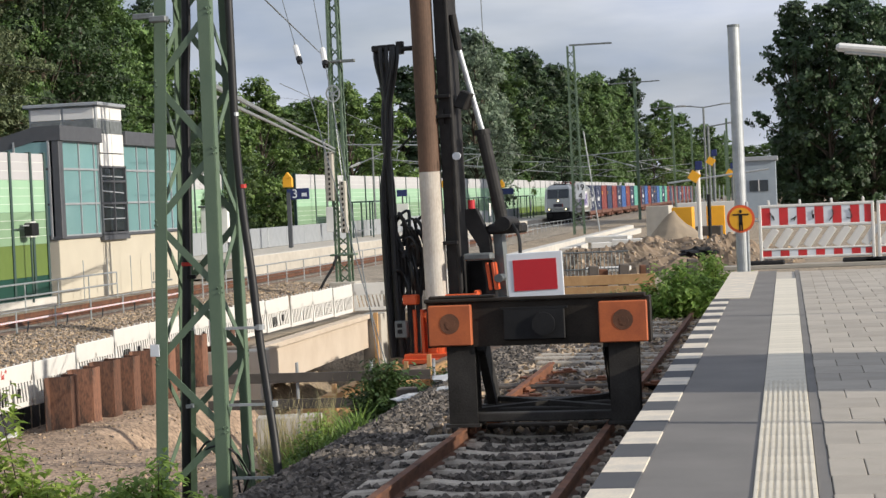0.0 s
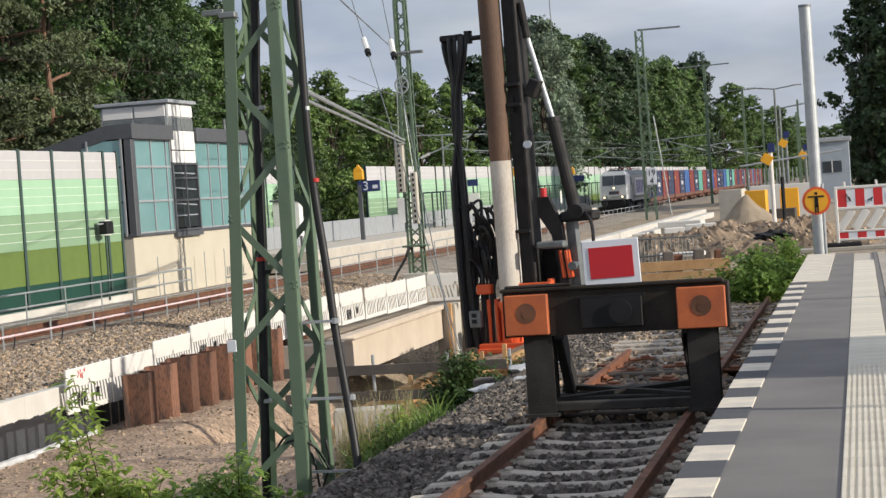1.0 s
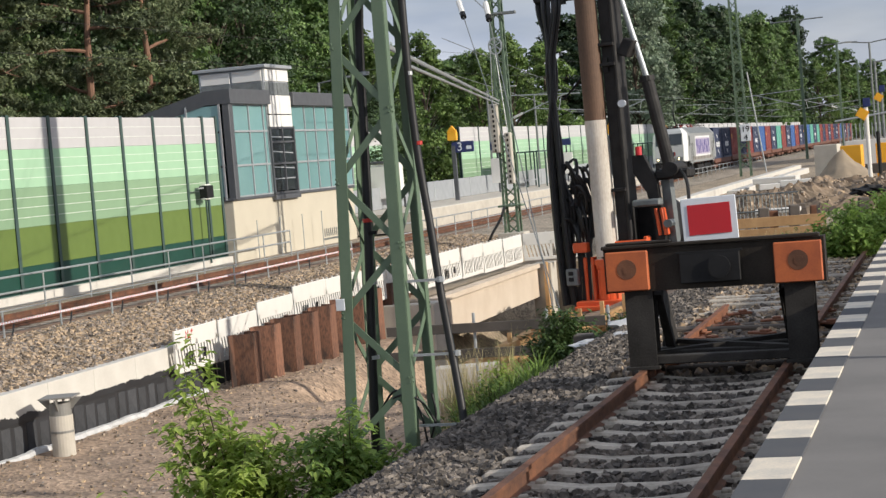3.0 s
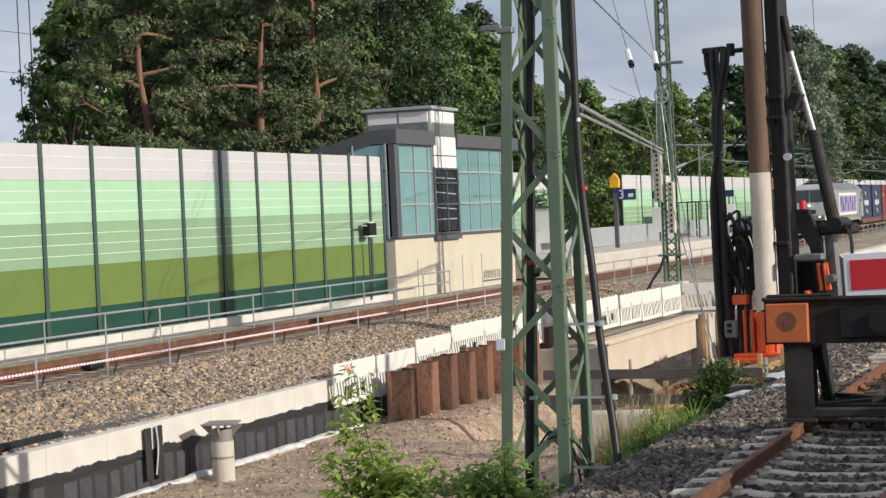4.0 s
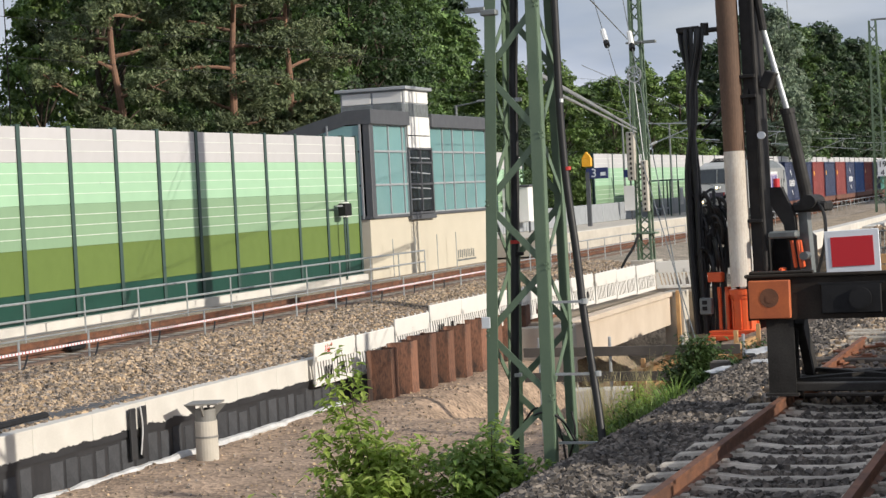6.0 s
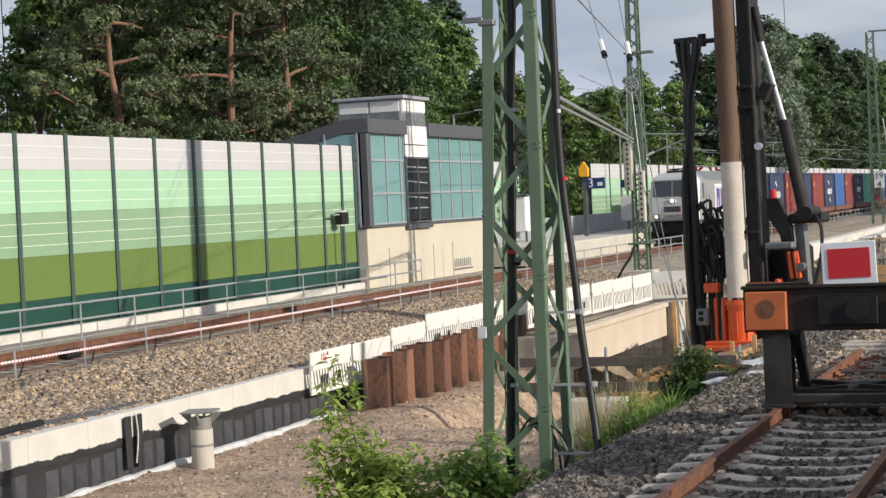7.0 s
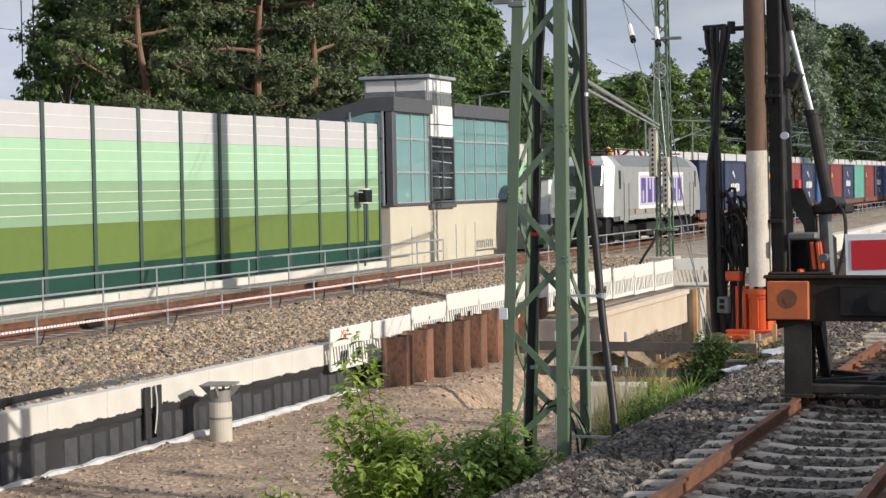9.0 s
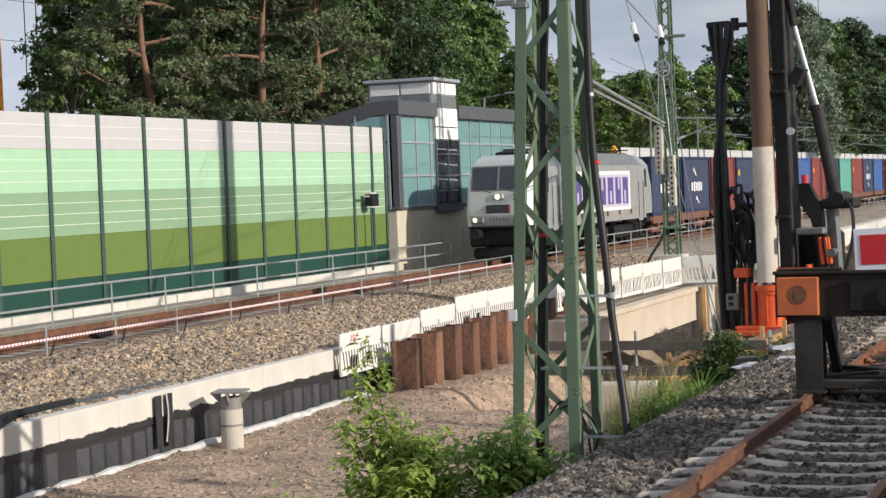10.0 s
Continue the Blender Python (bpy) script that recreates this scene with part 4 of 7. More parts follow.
    box(bm, (-0.46, 0.0, 1.3), (0.26, 0.22, 0.2), bev=0.02)
    part("clamp_jaw", bm, M["rig_orange"], t)
    bm = BM()
    box(bm, (0.42, 0.0, 1.3), (0.66, 0.14, 0.16), bev=0.02)
    box(bm, (0.72, 0.05, 1.32), (0.08, 0.2, 0.24), bev=0.02)
    part("clamp_beam", bm, M["rig_orange"], t)
    for x in (0.92, 1.02):
        bm = BM()
        box(bm, (x, 0.15, 1.7), (0.06, 0.16, 0.55), rot=Euler((0, radians(-5), 0)).to_matrix(), bev=0.015)
        part("slew_bracket", bm, M["rig_orange"], t, "red-orange bracket")
    bm = BM()
    rod(bm, (1.12, 0.0, 1.66), (1.12, 0.2, 1.66), 0.08, 12)
    box(bm, (0.8, 0.0, 2.1), (0.5, 0.2, 0.14), bev=0.03)
    part("motor", bm, M["steel_grey"], t)
    part("red_lamp", rod(BM(), (0.68, 0.1, 3.05), (0.68, 0.1, 3.22), 0.055, 10), M["red"], t, "red warning lamp cap")
    part("round_tag", rod(BM(), (0.52, -0.05, 4.1), (0.52, -0.07, 4.1), 0.075, 16), M["sign_white"], t, "oval white tag with a black cross")
    # hose head, hoses and their tangle
    bm = BM()
    box(bm, (-0.72, 0, 6.35), (0.42, 0.12, 0.12), bev=0.02)
    rod(bm, (-0.5, 0, 6.3), (-0.1, 0, 6.3), 0.05, 8)
    rod(bm, (-0.42, 0, 6.2), (-0.42, 0, 6.45), 0.07, 10)
    part("hose_bracket", bm, M["dark_steel"], t, "dark hose bracket")
    rnd = random.Random(5)
    for k in range(10):
        x0 = -0.9 + 0.05 * k
        xm = -0.74 + rnd.uniform(-0.07, 0.09)
        xl = -0.8 + rnd.uniform(-0.1, 0.12)
        y0 = rnd.uniform(-0.08, 0.08)
        bm = BM()
        bend = -0.2 if k in (0, 1) else 0.0
        hose(bm, [(x0, y0, 6.35), (x0 + 0.01, y0 - 0.05, 6.1), ((x0 + xm) / 2, y0, 5.6), (xm, y0, 5.1), (xm + bend * 0.2, y0, 4.4), (xl + bend, y0, 3.6), (xl + bend * 0.8, y0, 2.6), (xl, y0, 1.4), (xl + 0.05, y0, 0.15)], 0.036)
        part("hose", bm, M["cable"], t)
    for k in range(26):
        x0, z0 = rnd.uniform(-0.7, -0.2), rnd.uniform(1.7, 3.0)
        bm = BM()
        hose(bm, [(x0 - 0.1, rnd.uniform(-0.1, 0.3), z0), (x0 + rnd.uniform(-0.1, 0.1), rnd.uniform(-0.2, 0.2), z0 + rnd.uniform(0.05, 0.3)), (x0 + 0.12, rnd.uniform(-0.1, 0.2), z0 - 0.25), (x0 + rnd.uniform(-0.15, 0.15), 0.1, z0 - rnd.uniform(0.6, 1.3))], 0.03)
        part("hose", bm, M["cable"], t)
    for k in range(8):
        x0 = -0.62 + 0.045 * k
        bm = BM()
        hose(bm, [(x0, 0.1, 1.9), (x0 + rnd.uniform(-0.06, 0.06), 0.05, 1.2), (x0 + rnd.uniform(-0.05, 0.05), 0.0, 0.5), (x0 - 0.05, 0, 0.02)], 0.022)
        part("hose", bm, M["cable"], t)
    bm = BM()
    hose(bm, [(1.35, 0.2, 2.7), (1.48, 0.15, 2.5), (1.5, 0.1, 2.0), (1.35, 0.1, 1.4), (1.25, 0.1, 1.1)], 0.03)
    part("hose", bm, M["cable"], t)
    bm = BM()
    hose(bm, [(-0.6, 0.1, 4.3), (-0.3, 0.1, 4.6), (-0.12, 0.1, 4.9)], 0.02)
    part("hose", bm, M["cable"], t)
    bm = BM()
    box(bm, (-0.62, -0.12, 0.72), (0.22, 0.12, 0.34), bev=0.02)
    bx = part("control_box", bm, M["steel_grey"], t, "grey control box with buttons")
    bm = BM()
    for z in (0.8, 0.68):
        box(bm, (-0.63, -0.185, z), (0.09, 0.02, 0.08), bev=0.008)
    part("button_panel", bm, M["black"], bx)
    bm = BM()
    box(bm, (0.5, 1.0, 0.3), (1.3, 1.8, 0.55), bev=0.15)
    part("crawler_track", bm, M["black"], t, "black crawler track")
    bm = BM()
    rod(bm, (0.97, 0.3, 6.2), (0.97, 0.3, 9.0), 0.008, 5)
    part("winch_rope", bm, M["steel_grey"], t)


drilling_rig()


# ---- plants near the camera ----
def leaf_cloud(name, label, pts, size, material, droop=0.5, wide=0.5, seed=1, category="shrub", kind=""):
    """Pointed leaves, each folded along its middle, at the given places. One mesh."""
    rnd = np.random.RandomState(seed)
    vs, fs = [], []
    for x, y, z in pts:
        a = rnd.uniform(0, math.tau)
        s = size * rnd.uniform(0.6, 1.25)
        d = Vector((math.cos(a), math.sin(a), -droop + rnd.uniform(-0.35, 0.45))).normalized()
        side = d.cross(Vector((0, 0, 1))).normalized() * s * wide * 0.5
        up = Vector((0, 0, s * 0.12))
        p = Vector((x, y, z))
        k = len(vs)
        vs += [p, p + d * s * 0.45 + side + up, p + d * s, p + d * s * 0.45 - side + up, p + d * s * 0.4]
        fs += [(k, k + 1, k + 4), (k + 1, k + 2, k + 4), (k, k + 4, k + 3), (k + 4, k + 2, k + 3)]
    me = bpy.data.meshes.new(name)
    me.from_pydata([tuple(v) for v in vs], [], fs)
    me.materials.append(material)
    return me


def shrub(at, height, radius, stems, leaves, leaf, material, label, seed, tall=None):
    rnd = random.Random(seed)
    t = thing("shrub", label, "shrub", pose(*at))
    pts = []
    stem_bm = BM()
    for i in range(stems):
        a, rr = rnd.uniform(0, math.tau), radius * rnd.uniform(0.1, 1.0)
        h = height * rnd.uniform(0.5, 1.0) * (1.05 - 0.45 * rr / radius)
        if tall and i < tall[1]:
            a, rr, h = math.pi + rnd.uniform(-0.3, 0.3), radius * (0.5 + 0.12 * i), tall[0] * (1 - 0.14 * i)
        top = Vector((rr * math.cos(a), rr * math.sin(a), h))
        mid = Vector((top.x * 0.55, top.y * 0.55, h * 0.55))
        tube(stem_bm, [(top.x * 0.15, top.y * 0.15, -0.3), mid, top], [0.012, 0.009, 0.004], 5)
        for _ in range(leaves // stems * (2 if tall and i < tall[1] else 1)):
            f = rnd.uniform(0.25, 1.03)
            q = (mid * (f / 0.55) if f < 0.55 else mid.lerp(top, (f - 0.55) / 0.45))
            sp = 0.17 * (1.25 - f) + 0.05
            pts.append((q.x + rnd.gauss(0, sp), q.y + rnd.gauss(0, sp), q.z + rnd.gauss(0, 0.05)))
    part("branchwork", stem_bm, M["bark"], t)
    part("foliage", leaf_cloud("foliage", "", pts, leaf, material, seed=seed), None, t)
    return t


shrub((-8.72, 19.6, -2.0), 1.7, 0.9, 42, 3700, 0.17, M["leaf_bush"], "leafy light green shrub growing on the brown soil", 3, tall=(2.5, 4))
shrub((-7.35, 19.8, -1.8), 1.4, 0.8, 40, 3400, 0.15, M["leaf_bush_deep"], "dense darker green shrub at the foot of the mast", 4)
shrub((-10.1, 19.0, -2.2), 0.85, 0.6, 20, 1300, 0.15, M["leaf_bush"], "low light green shrub on the brown soil", 5)
shrub((-6.25, 27.3, -1.3), 1.3, 0.72, 46, 7000, 0.115, M["leaf_mid"], "round green bush at the edge of the pit", 6)
shrub((-5.4, 28.2, -0.8), 0.7, 0.4, 12, 700, 0.09, M["leaf_mid"], "low green weeds beside the rig", 61)
shrub((-2.15, 35.9, -0.3), 1.35, 1.1, 56, 5200, 0.17, M["leaf_bush_deep"], "wide bright green bush growing over the siding", 7)
shrub((-1.5, 36.8, -0.3), 1.45, 0.8, 36, 3600, 0.15, M["leaf_bush_deep"], "bright green bush by the platform end", 71)
shrub((-3.3, 37.0, -0.3), 0.8, 0.6, 16, 1100, 0.1, M["grass_green"], "yellowish weeds on the waste ground", 72)


shrub((-6.55, 24.4, -1.5), 1.05, 0.6, 30, 2600, 0.085, M["leaf_bush"], "light green leafy weeds at the pit edge", 73)
shrub((-6.2, 22.6, -1.3), 0.75, 0.7, 30, 2400, 0.085, M["grass_green"], "green weeds at the foot of the mast", 74)


def grass(name, label, at, n, h, r, material, seed, wide=0.012, lean=0.25):
    rnd = random.Random(seed)
    vs, fs = [], []
    for _ in range(n):
        a, q = rnd.uniform(0, math.tau), r * math.sqrt(rnd.random())
        x, y = at[0] + q * math.cos(a), at[1] + q * math.sin(a) * 1.3
        z = ground_at(x, y)[0] - 0.03
        b = rnd.uniform(0, math.tau)
        hh = h * rnd.uniform(0.45, 1.15)
        dx, dy = lean * hh * rnd.uniform(-1, 1), lean * hh * rnd.uniform(-1, 1)
        wx, wy = wide * math.cos(b), wide * math.sin(b)
        k = len(vs)
        vs += [(x - wx, y - wy, z), (x + wx, y + wy, z), (x + dx * 0.35 + wx * 0.7, y + dy * 0.35 + wy * 0.7, z + hh * 0.6), (x + dx * 0.35 - wx * 0.7, y + dy * 0.35 - wy * 0.7, z + hh * 0.6), (x + dx, y + dy, z + hh)]
        fs += [(k, k + 1, k + 2, k + 3), (k + 3, k + 2, k + 4)]
    me = bpy.data.meshes.new(name)
    me.from_pydata(vs, [], fs)
    me.materials.append(material)
    return tagged(new(name, me), label, "grass", kind="stuff")


grass("dry_grass", "tall dry straw-coloured grass at the pit edge", (-6.95, 24.7), 420, 1.2, 0.6, M["grass_dry"], 1, 0.006)
grass("weeds", "green weeds and grass at the pit edge", (-6.55, 24.3), 500, 0.6, 0.7, M["grass_green"], 2, 0.012, 0.5)
grass("weeds", "green weeds and grass beside the mast", (-6.3, 22.4), 400, 0.4, 0.7, M["grass_green"], 3, 0.014, 0.6)
grass("weeds", "short green grass at the siding", (-5.4, 21.0), 50, 0.22, 0.6, M["grass_green"], 4, 0.01, 0.6)
grass("dry_grass", "dry yellow grass beyond the siding", (-3.3, 38.2), 420, 0.6, 1.1, M["grass_dry"], 5, 0.01, 0.5)


# ---- lift and stair building ----
def lift_building():
    t = thing("lift_building", "station lift and stair building, beige plinth, teal glazing and grey fascia", "building")
    X, Y0, YT0, YT1, Y1 = -27.25, 64.5, 68.7, 71.5, 79.0
    DEEP = 11.0
    ZP, ZG, ZR = 1.62, 5.38, 5.95
    bm = BM()
    box(bm, (X - DEEP / 2, (Y0 + Y1) / 2, (ZP - 1.2) / 2), (DEEP, Y1 - Y0, ZP + 1.2), bev=0.02)
    part("plinth_wall", bm, M["beige"], t, "smooth beige rendered plinth wall")
    bm = BM()
    box(bm, (X - DEEP / 2 - 0.1, (Y0 + Y1) / 2 + 0.1, (ZP + ZG) / 2 - 1.3), (DEEP - 0.5, Y1 - Y0 - 0.5, ZG - ZP - 2.6))
    box(bm, (X - 1.6, (Y0 + Y1) / 2 + 0.1, ZG - 1.5), (2.6, Y1 - Y0 - 0.5, 2.7))
    part("core", bm, M["dark_glass"], t, "dark inside behind the glazing")
    bm = BM()
    prism(bm, [(X + 0.25, ZG), (X + 0.25, ZR), (X - 0.8, ZR - 0.02), (X - DEEP, ZR - 2.6), (X - DEEP, ZG - 2.6), (X - 0.8, ZG)], Y0 - 0.05, YT0 + 0.05, "y")
    part("fascia", bm, M["frame_grey"], t, "dark grey roof fascia")
    bm = BM()
    box(bm, (X - 1.25, (YT1 + Y1) / 2 + 0.2, (ZG + ZR) / 2 - 0.02), (3.0, Y1 - YT1 + 0.5, ZR - ZG), bev=0.02)
    part("fascia", bm, M["frame_grey"], t)
    bm = BM()
    box(bm, (X - DEEP / 2, (Y0 + Y1) / 2, ZP + 0.03), (DEEP + 0.16, Y1 - Y0 + 0.1, 0.12), bev=0.01)
    part("sill", bm, M["frame_grey"], t)

    def glazing(y0, y1, cols, rows=(ZP + 0.1, 2.95, 4.3, ZG)):
        for i, (a, b) in enumerate(zip(cols, cols[1:])):
            for za, zb in zip(rows, rows[1:]):
                bm = BM()
                box(bm, (X, (a + b) / 2, (za + zb) / 2), (0.04, b - a - 0.07, zb - za - 0.08))
                part("pane", bm, M["teal_glass"], t)
        for c in cols:
            part("mullion", box(BM(), (X + 0.03, c, (rows[0] + rows[-1]) / 2), (0.10, 0.07, rows[-1] - rows[0])), M["clad_grey"], t)
        for z in rows:
            part("transom", box(BM(), (X + 0.03, (y0 + y1) / 2, z), (0.09, y1 - y0, 0.08)), M["clad_grey"], t)
    glazing(Y0 + 0.35, YT0, (Y0 + 0.35, Y0 + 2.2, Y0 + 3.75, YT0))
    glazing(YT1, Y1, (YT1, YT1 + 1.6, YT1 + 2.9, YT1 + 4.4, YT1 + 5.8, Y1))
    part("corner_post", box(BM(), (X + 0.02, Y0 + 0.17, (ZP + ZG) / 2), (0.3, 0.4, ZG - ZP), bev=0.02), M["frame_grey"], t)
    # glazing of the end wall
    for i in range(2):
        for za, zb in ((ZP + 0.1, 2.95), (2.95, 4.3), (4.3, ZG)):
            part("pane", box(BM(), (X - 0.95 - 1.4 * i, Y0, (za + zb) / 2), (1.32, 0.04, zb - za - 0.08)), M["teal_glass"], t)
        part("mullion", box(BM(), (X - 0.25 - 1.4 * i, Y0 - 0.03, (ZP + ZG) / 2), (0.07, 0.1, ZG - ZP)), M["clad_grey"], t)
    # lift tower
    ZT, W = 6.95, 2.9
    tw = part("tower", box(BM(), (X - W / 2 + 0.05, (YT0 + YT1) / 2, 6.2), (W, YT1 - YT0 - 0.1, 1.4), bev=0.02), M["clad_grey"], t, "grey lift tower")
    part("tower_roof", box(BM(), (X - W / 2 + 0.05, (YT0 + YT1) / 2, ZT + 0.02), (W + 0.35, YT1 - YT0 + 0.3, 0.14), bev=0.02), M["clad_grey"], tw)
    yc = (YT0 + YT1) / 2
    for k in (-1, 1):
        part("light_panel", box(BM(), (X + 0.07, yc + k * 0.69, 6.6), (0.05, 1.28, 0.48), bev=0.01), M["white_panel"], tw, "white panel under the tower roof")
        part("louvre", box(BM(), (X + 0.06, yc + k * 0.69, 6.05), (0.05, 1.3, 0.52), bev=0.01), M["steel_grey"], tw)
        part("light_panel", box(BM(), (X + 0.05 - W / 2 + k * 0.7, YT0 + 0.02, 6.6), (1.3, 0.05, 0.46), bev=0.01), M["white_panel"], tw)
        part("louvre", box(BM(), (X + 0.05 - W / 2 + k * 0.7, YT0 + 0.02, 6.12), (1.32, 0.05, 0.4), bev=0.01), M["steel_grey"], tw)
        for z0, z1 in ((4.98, 5.78), (4.42, 4.96)):
            part("white_panel", box(BM(), (X + 0.1, yc + k * 0.66, (z0 + z1) / 2), (0.06, 1.28, z1 - z0 - 0.02), bev=0.008), M["white_panel"], t, "white cladding panel")
        for z0, z1 in ((3.85, 4.4), (2.95, 3.82), (1.78, 2.92)):
            part("window_pane", box(BM(), (X + 0.06, yc + k * 0.66, (z0 + z1) / 2), (0.03, 1.24, z1 - z0 - 0.06)), M["dark_glass"], t, "dark clear window pane")
    bm = BM()
    for y in (YT0 + 0.04, yc, YT1 - 0.04):
        box(bm, (X + 0.1, y, 3.1), (0.12, 0.07 if y == yc else 0.12, 2.75))
    for z in (1.72, 2.93, 3.83, 4.42):
        box(bm, (X + 0.1, yc, z), (0.12, YT1 - YT0, 0.08))
    part("window_frame", bm, M["frame_grey"], t)
    for k, z in enumerate((2.3, 2.75, 3.35, 4.05)):
        bm = BM()
        bar(bm, (X + 0.085, yc - 1.2, z + 0.05 * (k % 3)), (X + 0.085, yc + 1.2, z - 0.04 * (k % 2)), 0.02, 0.05)
        part("stair_rail", bm, M["clad_grey"], t, "pale stair rail behind the glass")
    part("lower_sill", box(BM(), (X + 0.1, yc, ZP - 0.08), (0.2, YT1 - YT0 + 0.1, 0.2), bev=0.01), M["frame_grey"], t)
    # writing low on the plinth, drawn as bars
    for k in range(9):
        part("painted_mark", box(BM(), (X + 0.012, 74.6 + 0.26 * k, -0.28 + 0.03 * (k % 2)), (0.012, 0.1, 0.36)), M["steel_grey"], t, "grey painted mark low on the wall")
    part("painted_mark", box(BM(), (X + 0.012, 75.7, -0.55), (0.012, 2.6, 0.08)), M["steel_grey"], t)
    # low fence before the plinth
    for y in (65.5, 68.0, 70.6, 73.0):
        part("plinth_post", rod(BM(), (X + 0.5, y, -0.8), (X + 0.5, y, 0.75), 0.02, 6), M["galv"], t)


lift_building()


def box_signal():
    t = thing("signal_box_small", "small black box with white bars on a thin post", "signal", pose(-26.95, 61.2, 0))
    part("post", rod(BM(), (0, 0, -0.6), (0, 0, 1.9), 0.04, 8), M["nw_post"], t)
    part("box", box(BM(), (0.05, 0, 2.05), (0.32, 0.6, 0.46), bev=0.02), M["black"], t)
    for z in (1.79, 2.31):
        part("bar", box(BM(), (0.05, -0.05, z), (0.2, 0.5, 0.05), bev=0.01), M["white_panel"], t)
    part("arm", box(BM(), (0.05, -0.5, 2.2), (0.08, 0.6, 0.06)), M["galv"], t)


box_signal()


# ---- sheet piles, bridge, fences, pit ----
def sheet_pile_wall():
    t = thing("sheet_pile_wall", "rust-brown steel sheet pile wall holding the embankment", "sheet piling", kind="structure")
    bm = BM()
    th = 0.02
    pts = [(0, 0), (0.28, 0), (0.40, 0.44), (0.88, 0.44), (1.0, 0.0), (1.27, 0.0)]
    for (a, b), (c, d) in zip(pts, pts[1:]):
        bar(bm, (b, a, -1.5), (d, c, -1.5), 0.02, 3.0)
    me = mesh_of("pile", bm, M["pile_rust"])
    for i in range(11):
        z = 0.03 * (i % 3) - 0.02 + i * 0.025
        part("pile", me, None, t, at=pose(-16.25 + 0.015 * i, 37.2 + 1.27 * i, -1.12 + z, 0, 0, 0.6))


sheet_pile_wall()


def bridge():
    t = thing("bridge_beam", "new beige concrete bridge edge beam on a pier over the pit", "bridge", kind="structure")
    x = -14.6
    bm = BM()
    prism(bm, [(-0.5, -2.62), (0.0, -2.62), (0.0, -1.62), (0.1, -1.60), (0.1, -1.45), (-0.5, -1.45)], 48.4, 61.4, "y")
    b = part("edge_beam", bm, M["beam_concrete"], t, at=pose(x, 0, 0))
    part("pier", box(BM(), (x + 0.12, 61.9, -2.95), (0.7, 0.9, 3.0), bev=0.02), M["concrete"], t)
    part("formwork_edge", box(BM(), (x + 0.3, 61.35, -2.45), (0.14, 0.16, 2.1), bev=0.01), M["timber"], t, "brown timber formwork edge")
    part("deck", box(BM(), (x - 1.8, 55.0, -1.55), (3.0, 14.0, 0.2), bev=0.02), M["sand"], t, "gravelly deck behind the beam")
    part("back_wall", box(BM(), (x - 2.6, 54.0, -3.1), (0.3, 16.0, 3.4)), M["concrete"], t)
    part("abutment", box(BM(), (x + 1.4, 63.0, -2.5), (3.2, 1.2, 2.0), bev=0.03), M["sand"], t, "yellow-brown abutment face")
    part("end_wall", box(BM(), (x - 0.9, 48.0, -2.7), (2.2, 1.0, 2.4), bev=0.03), M["concrete"], t)


bridge()


def site_barrier():
    """White plastic site barrier, 2 m long: slotted lower half, studs on top."""
    t = thing("site_barrier", "white plastic site barrier panel along the bridge edge", "barrier", group="white site barriers")
    part("upper_panel", box(BM(), (0, 0, 0.78), (0.05, 1.98, 0.42), bev=0.015), M["white_plastic"], t)
    part("base_rail", box(BM(), (0, 0, 0.08), (0.05, 1.98, 0.12), bev=0.015), M["white_plastic"], t)
    for y in (-0.95, 0.95, 0.0):
        part("post", box(BM(), (0, y, 0.4), (0.05, 0.08, 0.6)), M["white_plastic"], t)
    for i in range(14):
        y = -0.9 + i * 0.135
        if abs(y) > 0.07:
            part("slat", box(BM(), (0, y, 0.36), (0.045, 0.075, 0.52), rot=Euler((radians(12), 0, 0)).to_matrix()), M["white_plastic"], t)
    for y in (-0.85, -0.5, -0.15, 0.2, 0.55, 0.9):
        part("stud", box(BM(), (0, y, 1.01), (0.04, 0.03, 0.05), bev=0.008), M["white_plastic"], t)
    return t


BARRIER = site_barrier()
FENCE = [(-16.75, 36.50, -1.78, 4.6), (-16.58, 38.56, -1.76, 4.6), (-16.41, 40.62, -1.57, 4.6), (-16.25, 42.68, -1.38, 4.6), (-16.08, 44.74, -1.37, 4.6), (-15.91, 46.80, -1.36, 4.6), (-15.74, 48.86, -1.36, 4.6), (-15.57, 50.92, -1.35, 4.6), (-15.40, 52.98, -1.34, 4.6), (-15.24, 55.04, -1.33, 4.6), (-15.07, 57.10, -1.33, 4.6), (-14.90, 59.16, -1.32, 4.6)]
for i, (x, y, z, a) in enumerate(FENCE):
    f = copy_thing(BARRIER, pose(x, y, z, 1.0, random.uniform(-2, 2), -a))
    if i == 0:
        rnd = random.Random(2)
        bm = BM()
        for k in range(9):
            box(bm, (0.03, -0.35 + rnd.uniform(-0.15, 0.15), 0.82 + rnd.uniform(-0.1, 0.1)), (0.006, 0.09, 0.025), rot=Euler((rnd.uniform(0, 3), 0, 0)).to_matrix())
        part("red_scrawl", bm, M["red_tie"], f, "red scrawled mark")
    if i in (0, 3, 5, 8):
        for k in range(3):
            part("dark_slot", box(BM(), (0.03, -0.5 + 0.13 * k, 0.3), (0.012, 0.05, 0.3)), M["black"], f)
        part("dark_slot", box(BM(), (0.03, 0.35, 0.36), (0.012, 0.14, 0.2)), M["black"], f)
BARRIER.matrix_basis = pose(-14.1, 61.6, -1.35, 0, 0, -80)


